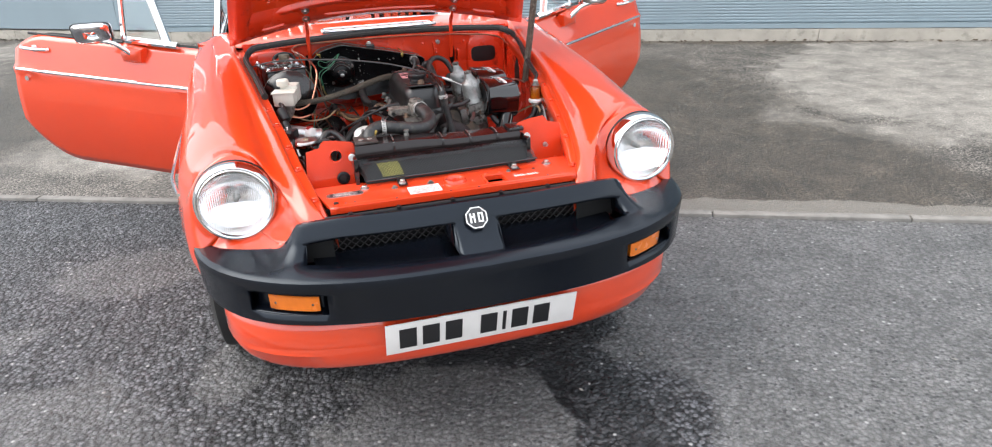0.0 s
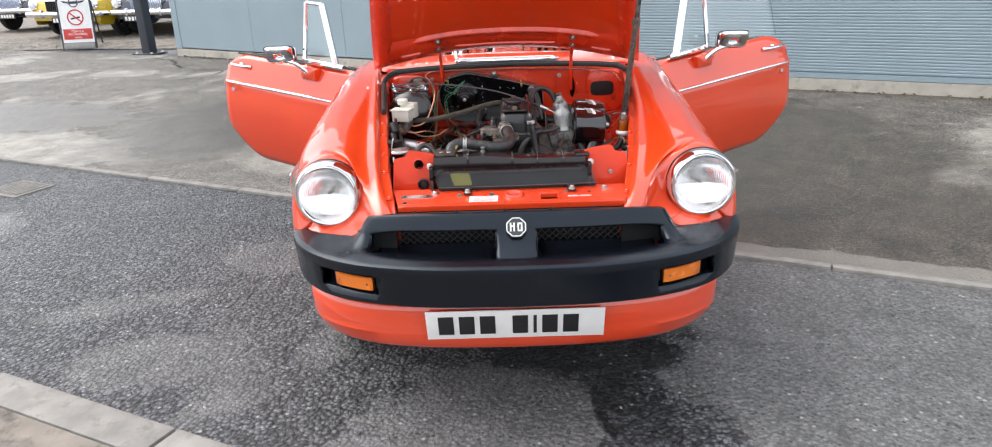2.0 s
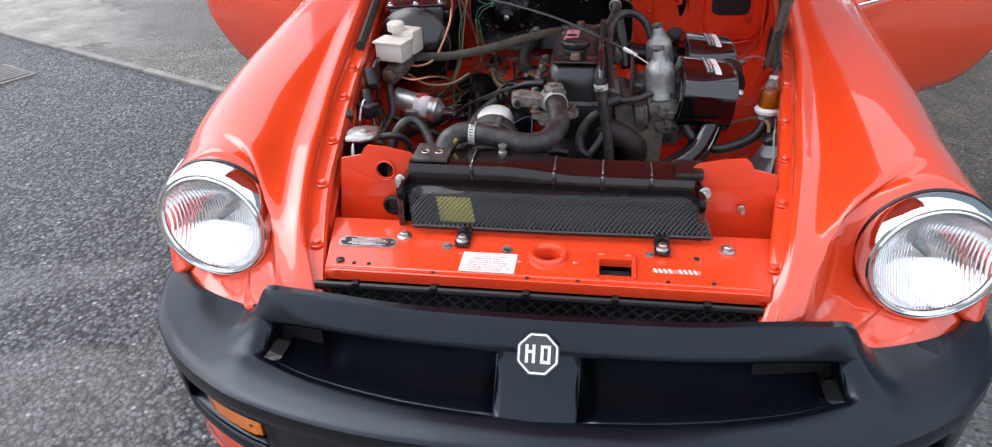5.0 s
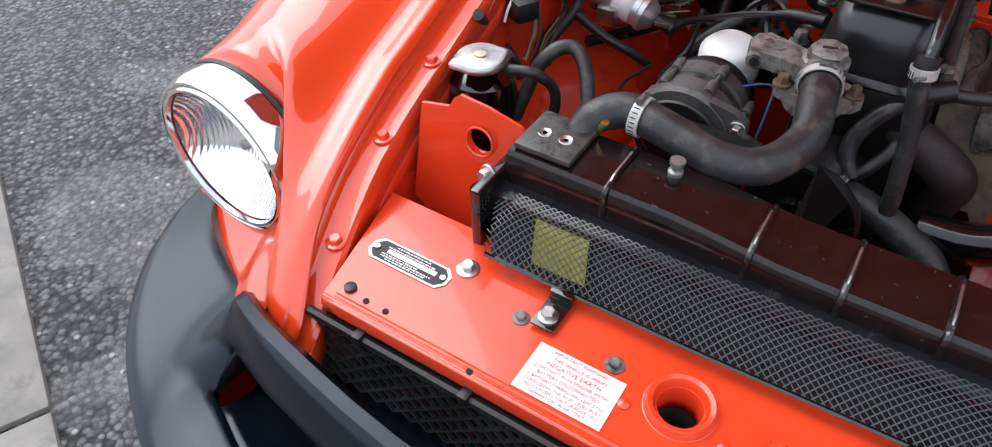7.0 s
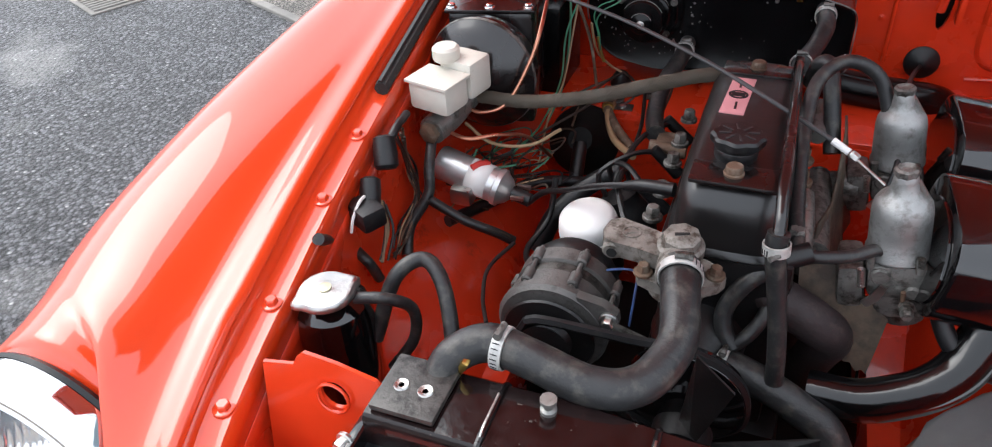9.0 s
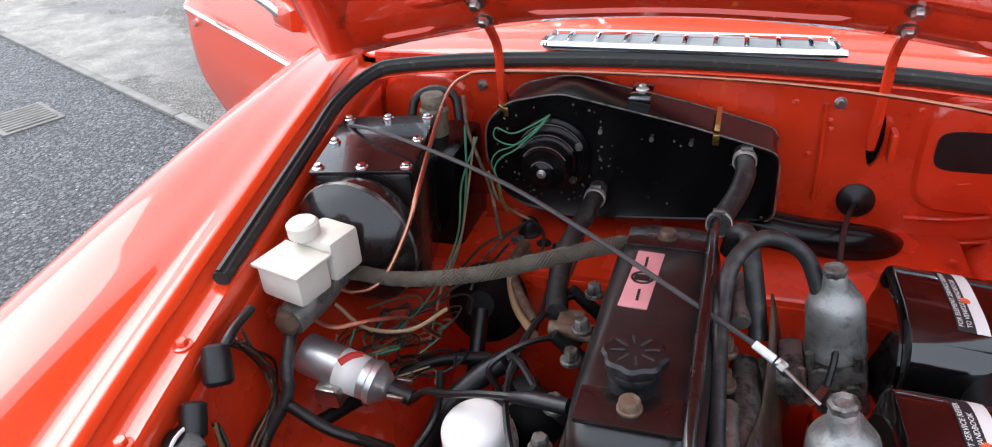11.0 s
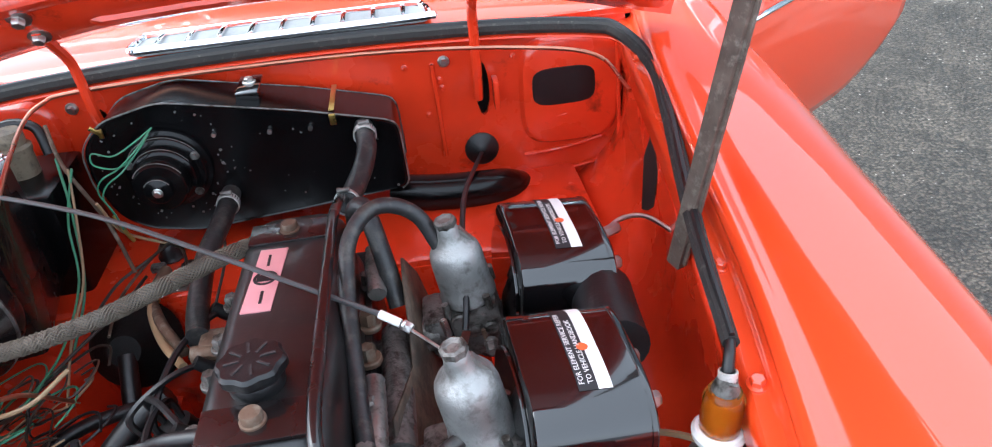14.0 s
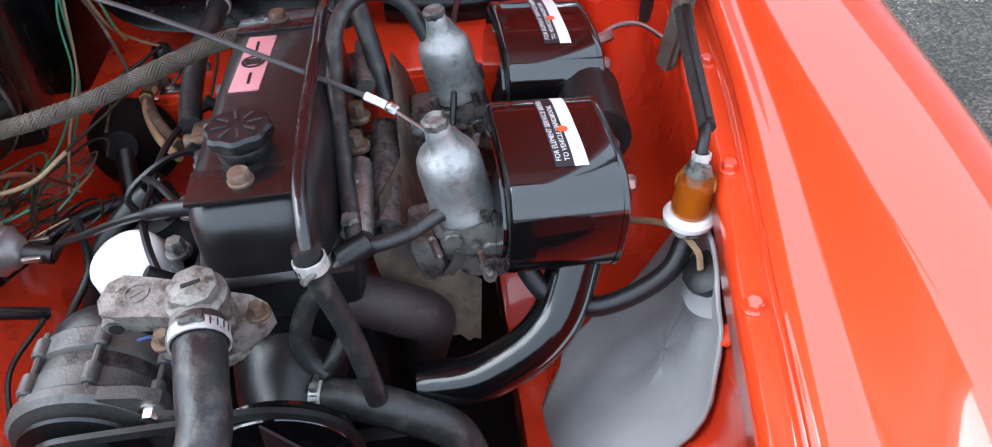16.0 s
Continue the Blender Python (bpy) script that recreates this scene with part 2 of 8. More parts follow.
class Geo:
    """Vertices and faces of one mesh."""

    def __init__(self):
        self.v, self.f = [], []

    def grid(self, rows, closed=False, caps=False, flip=False):
        """A skin over rows of points; closed: every row is a ring."""
        base, n = len(self.v), len(rows[0])
        for r in rows:
            self.v.extend(tuple(p) for p in r)
        span = n if closed else n - 1
        for i in range(len(rows) - 1):
            for j in range(span):
                k = (j + 1) % n
                q = (base + i * n + j, base + i * n + k, base + (i + 1) * n + k, base + (i + 1) * n + j)
                self.f.append(q[::-1] if flip else q)
        if caps:
            first = tuple(base + j for j in range(n))
            last = tuple(base + (len(rows) - 1) * n + j for j in range(n))
            self.f.append(first if flip else first[::-1])
            self.f.append(last[::-1] if flip else last)
        return self

    def tube(self, points, r, sides=10, count=None, wave=0.0):
        pts = catmull(points, count or max(6, 8 * (len(points) - 1)))
        rows, side = [], None
        for i, p in enumerate(pts):
            d = (pts[min(i + 1, len(pts) - 1)] - pts[max(i - 1, 0)]).normalized()
            if side is None:
                side = d.cross(Vector((0, 0, 1)) if abs(d.z) < 0.9 else Vector((1, 0, 0))).normalized()
            else:
                side = (side - d * side.dot(d)).normalized()
            up = d.cross(side)
            s = i / (len(pts) - 1)
            rad = r if isinstance(r, (int, float)) else float(np.interp(s, np.linspace(0, 1, len(r)), r))
            rad *= 1 + (wave if i % 2 else 0)
            rows.append([p + (side * math.cos(a) + up * math.sin(a)) * rad for a in [2 * math.pi * k / sides for k in range(sides)]])
        return self.grid(rows, closed=True, caps=True)

    def lathe(self, base, axis, profile, sides=24, caps=True):
        """profile: (radius, height along axis) pairs."""
        a = Vector(axis).normalized()
        u = a.cross(Vector((0, 0, 1)) if abs(a.z) < 0.9 else Vector((1, 0, 0))).normalized()
        w = a.cross(u)
        rows = [[Vector(base) + a * h + (u * math.cos(t) + w * math.sin(t)) * r for t in [2 * math.pi * k / sides for k in range(sides)]] for r, h in profile]
        return self.grid(rows, closed=True, caps=caps)

    def rod(self, p0, p1, r, sides=16, bevel=0.0):
        d = Vector(p1) - Vector(p0)
        h = d.length
        b = bevel
        return self.lathe(p0, d, [(r - b, 0), (r, b), (r, h - b), (r - b, h)] if b else [(r, 0), (r, h)], sides)

    def box(self, c, size, bevel=0.0, m=None):
        bm = bmesh.new()
        bmesh.ops.create_cube(bm, size=1.0, matrix=Matrix.Diagonal((*size, 1)))
        if bevel:
            bmesh.ops.bevel(bm, geom=bm.edges[:], offset=min(bevel, 0.45 * min(size)), segments=2, affect="EDGES", profile=0.6)
        t = Matrix.Translation(c) @ (m or Matrix())
        base = len(self.v)
        bm.verts.index_update()
        self.v.extend(tuple(t @ v.co) for v in bm.verts)
        self.f.extend(tuple(base + v.index for v in f.verts) for f in bm.faces)
        bm.free()
        return self

    def prism(self, outline, thick, holes=()):
        """A plate: outline is a list of points in space, extruded along thick."""
        bm = bmesh.new()
        loops = []
        for ring in (outline, *holes):
            vs = [bm.verts.new(p) for p in ring]
            loops.append([bm.edges.new((vs[i], vs[(i + 1) % len(vs)])) for i in range(len(vs))])
        if holes:
            bmesh.ops.triangle_fill(bm, use_beauty=True, edges=[e for lp in loops for e in lp])
        else:
            bm.faces.new(bm.verts[:])
        bmesh.ops.recalc_face_normals(bm, faces=bm.faces[:])
        res = bmesh.ops.extrude_face_region(bm, geom=bm.faces[:])
        bmesh.ops.translate(bm, verts=[g for g in res["geom"] if isinstance(g, bmesh.types.BMVert)], vec=thick)
        bmesh.ops.recalc_face_normals(bm, faces=bm.faces[:])
        bm.verts.index_update()
        base = len(self.v)
        self.v.extend(tuple(v.co) for v in bm.verts)
        self.f.extend(tuple(base + v.index for v in f.verts) for f in bm.faces)
        bm.free()
        return self

    def hexbolt(self, p, axis=(0, 0, 1), r=0.009, h=0.006, washer=1.5):
        if washer:
            self.lathe(p, axis, [(r * washer, 0), (r * washer, h * 0.3), (r * washer * 0.9, h * 0.4)], 16)
        a = Vector(axis).normalized()
        return self.lathe(Vector(p) + a * h * 0.35, axis, [(r, 0), (r, h * 0.8), (r * 0.8, h)], 6)

    def make(self, name, mat, parent=None, label="", smooth=38, thick=0.0, sub=0, weld=False):
        me = bpy.data.meshes.new(name)
        me.from_pydata([tuple(x) for x in self.v], [], self.f)
        me.validate()
        bm = bmesh.new()
        bm.from_mesh(me)
        if weld:
            bmesh.ops.remove_doubles(bm, verts=bm.verts[:], dist=0.0002)
        bmesh.ops.recalc_face_normals(bm, faces=bm.faces[:])
        bm.to_mesh(me)
        bm.free()
        for p in me.polygons:
            p.use_smooth = smooth > 0
        if smooth > 0:
            me.set_sharp_from_angle(angle=radians(smooth))
        me.materials.append(mat)
        ob = new(name, me)
        if thick:
            s = ob.modifiers.new("thickness", "SOLIDIFY")
            s.thickness, s.offset = thick, 0
        if sub:
            s = ob.modifiers.new("smooth", "SUBSURF")
            s.levels = s.render_levels = sub
        if parent:
            ob.parent = parent
        if label:
            ob["label"] = label
        return ob


def part(name, geo, mat, parent, label="", **more):
    return geo.make(name, mat, parent, label, **more)


def hexa(p, axis=(0, 0, 1), r=0.009, h=0.006, washer=1.5):
    return Geo().hexbolt(p, axis, r, h, washer)


def words(text, size, m, mat, parent, name="lettering", align="CENTER", depth=0.0003):
    """Text as a thin mesh at the pose m."""
    cu = bpy.data.curves.new(name, "FONT")
    cu.body, cu.size, cu.align_x, cu.align_y, cu.extrude = text, size, align, "CENTER", depth
    cu.resolution_u = 2
    tmp = new(name, cu)
    me = bpy.data.meshes.new_from_object(tmp.evaluated_get(bpy.context.evaluated_depsgraph_get()))
    bpy.data.objects.remove(tmp)
    me.transform(m)
    me.materials.clear()
    me.materials.append(mat)
    ob = new(name, me)
    ob.parent = parent
    return ob


def curve(y, *pairs):
    """Smooth table look-up."""
    xs, ys = [p[0] for p in pairs], [p[1] for p in pairs]
    y = min(max(y, xs[0]), xs[-1])
    i = max(0, min(len(xs) - 2, next((k for k in range(len(xs) - 1) if y <= xs[k + 1]), len(xs) - 2)))
    slope = [(ys[min(k + 1, len(ys) - 1)] - ys[max(k - 1, 0)]) / (xs[min(k + 1, len(xs) - 1)] - xs[max(k - 1, 0)]) for k in range(len(xs))]
    h = xs[i + 1] - xs[i]
    t = (y - xs[i]) / h
    return ((2 * t ** 3 - 3 * t * t + 1) * ys[i] + (t ** 3 - 2 * t * t + t) * h * slope[i]
            + (3 * t * t - 2 * t ** 3) * ys[i + 1] + (t ** 3 - t * t) * h * slope[i + 1])


# ---- ground ----
# The edge of the concrete apron and the wall behind it run along DIR.
DIR = Vector((1, -0.47, 0)).normalized()
NOR = Vector((0.47, 1, 0)).normalized()


def along(a, b, z=0.0):
    """A point a metres along the building and b metres towards it, from the foot of the car's nose."""
    return DIR * a + NOR * b + Vector((0, 0, z))


def ground_material(name, base, light, wet, stone, spots=(), pale=(), dust=(), wet_rough=0.16, dry_rough=0.82, relief=0.006, chips=2.0, pits=0.35, light_chips=1.15, blotch=0.8, wet_at=0.70, light_at=0.64):
    """Paving with stones of two tones, ragged pale patches, damp spots and a dusty last layer."""
    m, n, l, b = nodes_of(name)
    tc = n.new("ShaderNodeTexCoord")

    def noise_of(scale, detail=4, rough=0.55, distort=0.0):
        x = n.new("ShaderNodeTexNoise")
        x.inputs["Scale"].default_value, x.inputs["Detail"].default_value = scale, detail
        x.inputs["Roughness"].default_value, x.inputs["Distortion"].default_value = rough, distort
        l.new(tc.outputs["Object"], x.inputs["Vector"])
        return x.outputs["Fac"]

    def ranged(value, lo, hi, a=0.0, z=1.0):
        x = n.new("ShaderNodeMapRange")
        for key, v in (("From Min", lo), ("From Max", hi), ("To Min", a), ("To Max", z)):
            x.inputs[key].default_value = v
        l.new(value, x.inputs["Value"])
        return x.outputs["Result"]

    def mixed(fac, a, z):
        x = n.new("ShaderNodeMix")
        x.data_type = "RGBA"
        l.new(fac, x.inputs["Factor"])
        for key, v in (("A", a), ("B", z)):
            if isinstance(v, tuple):
                x.inputs[key].default_value = (*v, 1)
            else:
                l.new(v, x.inputs[key])
        return x.outputs["Result"]

    def maths(op, a, z):
        x = n.new("ShaderNodeMath")
        x.operation = op
        for k, v in enumerate((a, z)):
            if isinstance(v, (int, float)):
                x.inputs[k].default_value = v
            else:
                l.new(v, x.inputs[k])
        return x.outputs[0]

    ragged = ranged(noise_of(2.6, 8, 0.65), 0.3, 0.7, -1.0, 1.0)

    def blot(cx, cy, rx, ry, turn, soft=0.05, full=1.0):
        """A stain with a ragged edge."""
        g = n.new("ShaderNodeMapping")
        g.vector_type = "TEXTURE"
        g.inputs["Location"].default_value = (cx, cy, 0)
        g.inputs["Rotation"].default_value = (0, 0, radians(turn))
        g.inputs["Scale"].default_value = (rx, ry, 1)
        l.new(tc.outputs["Object"], g.inputs["Vector"])
        ln = n.new("ShaderNodeVectorMath")
        ln.operation = "LENGTH"
        l.new(g.outputs[0], ln.inputs[0])
        wob = maths("MULTIPLY", ragged, min(0.38, 0.30 / min(rx, ry)))
        return ranged(maths("ADD", ln.outputs["Value"], wob), 1 - soft, 1 + soft, full, 0.0)

    def tinted(c, k):
        return tuple(x * k for x in c)

    dry = ranged(noise_of(0.75, 5, 0.5, 0.4), light_at - 0.03, light_at + 0.05)
    for where in pale:
        dry = maths("MAXIMUM", dry, blot(*where))
    v = n.new("ShaderNodeTexVoronoi")
    v.inputs["Scale"].default_value = stone
    l.new(tc.outputs["Object"], v.inputs["Vector"])
    tone = n.new("ShaderNodeSeparateColor")
    l.new(v.outputs["Color"], tone.inputs[0])
    grain = noise_of(stone * 2.2, 4, 0.7)
    joint = ranged(v.outputs["Distance"], 0.40, 0.72)
    dark_stone = mixed(ranged(tone.outputs[0], 0.1, 1.0), tinted(base, 0.45), tinted(base, chips))
    dark_stone = mixed(joint, dark_stone, tinted(base, 0.12))
    pale_stone = mixed(ranged(tone.outputs[1], 0.1, 1.0), tinted(light, 0.86), tinted(light, light_chips))
    pit = maths("MULTIPLY", ranged(tone.outputs[2], 0.80, 0.90), ranged(v.outputs["Distance"], 0.55, 0.30))
    pale_stone = mixed(pit, pale_stone, tinted(light, pits))
    pale_stone = mixed(maths("MULTIPLY", joint, 0.45), pale_stone, tinted(light, pits))
    col = mixed(dry, dark_stone, pale_stone)
    col = mixed(ranged(grain, 0.48, 0.66, 0.0, 0.6), col, tinted(base, 0.4))
    puddle = ranged(noise_of(0.55, 6, 0.55, 0.6), wet_at - 0.02, wet_at + 0.02)
    for where in spots:
        puddle = maths("MAXIMUM", puddle, blot(*where))
    damp = mixed(joint, mixed(ranged(tone.outputs[0], 0.2, 0.95), tinted(wet, 0.6), tinted(wet, 0.55 + 0.65 * chips)), tinted(wet, 0.35))
    col = mixed(puddle, col, damp)
    speck = maths("MULTIPLY", ranged(tone.outputs[2], 0.016, 0.008), ranged(v.outputs["Distance"], 0.45, 0.30))
    col = mixed(speck, col, tinted(light, 2.0))
    shade = n.new("ShaderNodeVectorMath")
    shade.operation = "SCALE"
    l.new(col, shade.inputs[0])
    l.new(ranged(noise_of(4.5, 8, 0.65, 0.3), 0.34, 0.66, blotch, 2.0 - blotch), shade.inputs["Scale"])
    col = shade.outputs[0]
    if dust:
        layer = blot(*dust[0])
        for where in dust[1:]:
            layer = maths("MAXIMUM", layer, blot(*where))
        col = mixed(maths("MULTIPLY", layer, 0.55), col, mixed(ranged(grain, 0.3, 0.7), tinted(light, 1.1), tinted(light, 0.75)))
    l.new(col, b.inputs["Base Color"])
    l.new(ranged(puddle, 0, 1, dry_rough, wet_rough), b.inputs["Roughness"])
    bp = n.new("ShaderNodeBump")
    bp.inputs["Distance"].default_value = relief
    l.new(maths("MULTIPLY", ranged(puddle, 0, 1, 1.0, 0.7), ranged(dry, 0, 1, 1.0, 0.55)), bp.inputs["Strength"])
    l.new(maths("ADD", maths("MULTIPLY", v.outputs["Distance"], -1.0), maths("MULTIPLY", grain, 0.6)), bp.inputs["Height"])
    l.new(bp.outputs["Normal"], b.inputs["Normal"])
    return m


ASPHALT = ground_material("worn_asphalt", (0.060, 0.060, 0.064), (0.178, 0.175, 0.170), (0.030, 0.030, 0.032), 66, chips=3.2, pits=0.22, light_chips=1.35,
                          spots=((0.40, 0.02, 0.125, 0.60, 6), (0.28, 0.50, 0.36, 0.13, 0)), wet_rough=0.34, dry_rough=0.50, relief=0.010,
                          pale=((-1.39, 0.53, 0.36, 0.20, 12, 0.08, 0.5), (-1.16, 1.58, 0.30, 0.22, 0, 0.08, 0.45), (-0.75, 0.62, 0.13, 0.17, 0, 0.08, 0.5), (-0.12, 0.02, 0.42, 0.42, 0, 0.05, 0.75), (2.38, 0.5, 1.80, 2.7, 0, 0.05, 0.8), (-1.75, 1.05, 0.35, 0.10, 20, 0.1, 0.4)))
CONCRETE = ground_material("stained_concrete", (0.205, 0.184, 0.158), (0.315, 0.29, 0.255), (0.098, 0.080, 0.061), 95, chips=1.7, pits=0.5, light_chips=1.12, light_at=0.55,
                           spots=((1.75, 3.7, 1.50, 1.9, 0, 0.16), (1.95, 1.75, 1.20, 1.5, 0, 0.16), (4.4, 5.3, 1.9, 0.45, -25), (-4.9, 5.6, 1.25, 0.70, -22), (-2.6, 5.0, 1.1, 1.5, 0, 0.3)),
                           pale=((5.2, 2.7, 1.95, 1.8, 0), (-4.2, 4.2, 1.3, 0.6, -20)),
                           dust=((1.85, 1.14, 1.9, 0.11, -25), (3.9, 0.18, 1.4, 0.12, -25)), wet_rough=0.36, dry_rough=0.62, relief=0.005, blotch=0.66)
KERBSTONE = plain("kerb_concrete", (0.235, 0.222, 0.203), 0.85, vary=0.2, scale=9, fine=160, bump=0.6, dirt=(0.175, 0.165, 0.15), dirt_at=0.60)
PLINTH = plain("plinth_concrete", (0.40, 0.37, 0.32), 0.85, vary=0.15, scale=5, bump=0.4, dirt=(0.25, 0.24, 0.20), dirt_at=0.62)
CLAD = plain("blue_grey_cladding", (0.235, 0.30, 0.335), 0.5, vary=0.05, scale=1.5, fine=60, bump=0.03)
GRAVEL = plain("gravelly_yard", (0.19, 0.165, 0.14), 0.9, vary=0.4, scale=5, fine=60, bump=0.9, dirt=(0.08, 0.07, 0.06), dirt_at=0.6)
MOSS = plain("moss", (0.06, 0.085, 0.02), 0.9, vary=0.4, scale=60, bump=0.9)

g = Geo()
n_side = 24
rings = [[Vector((r * math.cos(2 * math.pi * k / n_side), r * math.sin(2 * math.pi * k / n_side), 0)) for k in range(n_side)] for r in (0.5, 3, 8, 30, 200, 1500)]
g.grid(rings, closed=True)
g.f.append(tuple(range(n_side)))
tagged(g.make("ground", ASPHALT), "dark worn asphalt with damp stains and dry grey patches", "asphalt", kind="structure")

EDGE, WALL = 1.76, 6.36
g = Geo()
g.grid([[along(a, b, z) for b, z in ((EDGE, -0.02), (EDGE, 0.006), (EDGE + 1.5, 0.008), (WALL + 0.9, 0.012))] for a in (-14, -6, -2, 0, 2, 4, 8, 20)])
tagged(g.make("apron", CONCRETE), "stained concrete apron with dark damp areas before the wall", "concrete apron", kind="structure")
# pale edging strip between asphalt and concrete
edging = tagged(new("edging"), "narrow pale concrete edging flush with the asphalt", "edging", kind="structure")
rng = random.Random(3)
a = -9.0
while a < 9:
    w = rng.uniform(0.85, 0.95)
    Geo().box(along(a + w / 2, EDGE - 0.028, 0.002), (w - 0.008, 0.05, 0.03), 0.006, Matrix.Rotation(math.atan2(DIR.y, DIR.x), 4, "Z")).make("edging_stone", KERBSTONE, edging)
    a += w
# flush kerb on the camera's side and the paving behind it
kerb = tagged(new("kerb"), "row of weathered pale concrete kerb stones, almost flush", "kerb", kind="structure")
KERB = -0.40
a = -8.35
while a < 6:
    Geo().box(along(a + 0.455, KERB - 0.075, -0.035), (0.902, 0.15, 0.1), 0.012, Matrix.Rotation(math.atan2(DIR.y, DIR.x), 4, "Z")).make("kerb_stone", KERBSTONE, kerb)
    a += 0.914
g = Geo()
g.grid([[along(a, b, 0.01) for b in (KERB - 0.155, KERB - 1.5, KERB - 4)] for a in (-12, -4, 0, 4, 12)])
tagged(g.make("pavement", GRAVEL), "gritty brown pavement surface behind the kerb", "pavement", kind="structure")

# ---- building ----
LEFT, RIGHT = -9.43, 14.0


def wall_at(a, out, z):
    """A point on the wall's foot line, out metres towards the yard; the plain end panels stand at a slight angle."""
    b = 6.42 - 0.042 * (a - 0.36) if a > -5.0 else 6.645 - 0.139 * (a + 5.0)
    return along(a, b - out, z)


g = Geo()
prof = []
z = 0.19
while z < 5.5:
    prof += [(0.0, z), (0.0045, z + 0.006), (0.0045, z + 0.020), (0.0, z + 0.026)]
    z += 0.030
g.grid([[wall_at(a, d - 0.05, zz) for d, zz in prof] for a in (-5.0, RIGHT)])
wall = tagged(Geo().prism([wall_at(-5.0, -0.062, 0.15), wall_at(RIGHT, -0.062, 0.15), wall_at(RIGHT, -0.062, 5.6), wall_at(-5.0, -0.062, 5.6)], NOR * 0.2).make("wall_north", CLAD),
              "blue-grey ribbed metal wall of an industrial unit", "wall", kind="structure")
part("ribbed_sheet", g, CLAD, wall, "fine horizontal ribs", smooth=0)
part("sill_flashing", Geo().prism([wall_at(-5.0, -0.02, 0.135), wall_at(RIGHT, -0.02, 0.135), wall_at(RIGHT, -0.02, 0.180), wall_at(-5.0, -0.02, 0.180)], NOR * 0.05), CLAD, wall, "folded sill under the ribs")
for a0, a1 in ((-9.43, -7.52), (-7.514, -5.606), (-5.60, -5.003)):
    part("flat_panel", Geo().prism([wall_at(a0, -0.03, 0.15), wall_at(a1, -0.03, 0.15), wall_at(a1, -0.03, 5.6), wall_at(a0, -0.03, 5.6)], NOR * 0.2), CLAD, wall)
part("corner_trim", Geo().prism([wall_at(-9.45, -0.022, 0.14), wall_at(-9.30, -0.022, 0.14), wall_at(-9.30, -0.022, 5.6), wall_at(-9.45, -0.022, 5.6)], NOR * 0.01), CLAD, wall)
g = Geo()
a = LEFT
rng = random.Random(5)
while a < RIGHT:
    w = min(rng.uniform(1.6, 2.6), RIGHT - a)
    e = 0.004 if a + w > -5.0 > a else 0.003
    g.prism([wall_at(a + e, 0, 0.0), wall_at(a + w - e, 0, 0.0), wall_at(a + w - e, 0.0, 0.128), wall_at(a + e, 0.0, 0.128)], NOR * 0.28)
    a += w
tagged(g.make("plinth", PLINTH), "pale concrete plinth under the metal wall", "plinth", kind="structure")
tagged(Geo().prism([wall_at(LEFT, -0.24, 0.0), wall_at(LEFT + 0.2, -0.24, 0.0), wall_at(LEFT + 0.2, -0.24, 5.6), wall_at(LEFT, -0.24, 5.6)], NOR * 6).make("wall_west", CLAD), "blue-grey end wall of the industrial unit", "wall", kind="structure")
# moss tuft along the plinth
g = Geo()
rng = random.Random(8)
for _ in range(260):
    p = wall_at(rng.uniform(5.05, 6.6), 0.01 + abs(rng.gauss(0, 0.035)), 0.01)
    q = p + Vector((rng.gauss(0, 0.03), rng.gauss(0, 0.03), rng.uniform(0.03, 0.10)))
    s = Vector((rng.uniform(-1, 1), rng.uniform(-1, 1), 0)).normalized() * 0.012
    k = len(g.v)
    g.v += [tuple(p - s), tuple(p + s), tuple(q)]
    g.f.append((k, k + 1, k + 2))
tagged(g.make("moss_strip", MOSS), "low strip of moss and weeds along the plinth", "weeds", kind="stuff")

# cracks and a joint in the concrete, and litter along the plinth
CRACK = plain("dirty_crack", (0.045, 0.038, 0.03), 0.9, vary=0.3, bump=0.3)
apron = bpy.data.objects["apron"]
rng = random.Random(17)
for pts, w in (([(-7.9, 8.1), (-7.18, 8.98), (-6.68, 9.68), (-6.13, 10.48), (-5.9, 11.1)], 0.012), ([(-5.75, 10.35), (-5.49, 10.11), (-5.27, 9.92), (-5.08, 9.62), (-4.98, 9.36), (-4.68, 8.97)], 0.028), ([(-4.56, 8.76), (-4.2, 8.66), (-3.96, 8.53), (-4.0, 8.02), (-4.35, 7.85)], 0.02), ([(-6.4, 9.1), (-5.7, 9.5), (-5.1, 9.55)], 0.008)):
    line = catmull([Vector((x, y, 0.016)) for x, y in pts], 60)
    g = Geo()
    rows = []
    for k, p in enumerate(line):
        d = (Vector(line[min(k + 1, 59)]) - Vector(line[max(k - 1, 0)])).normalized()
        o = Vector((-d.y, d.x, 0))
        p = Vector(p) + o * rng.gauss(0, w * 0.7)
        ww = w * rng.uniform(0.3, 1.0)
        rows.append([p - o * ww, p + o * ww])
    g.grid(rows)
    part("crack", g, CRACK, apron)
g = Geo()
for _ in range(420):
    p = wall_at(rng.uniform(-9.3, -5.2) if rng.random() < 0.7 else rng.uniform(-0.5, 5.0), 0.005 + abs(rng.gauss(0, 0.07)), 0.014)
    r = rng.uniform(0.008, 0.03)
    a = rng.uniform(0, 6.28)
    k = len(g.v)
    for t in (0, 1.3, 2.9, 4.4):
        g.v.append((p.x + r * math.cos(a + t), p.y + r * math.sin(a + t), p.z + rng.uniform(0, 0.02)))
    g.f.append((k, k + 1, k + 2, k + 3))
tagged(g.make("leaf_litter", plain("dead_leaves", (0.07, 0.05, 0.03), 0.9, vary=0.4)), "dead leaves and dirt lying along the plinth", "leaves", kind="stuff")


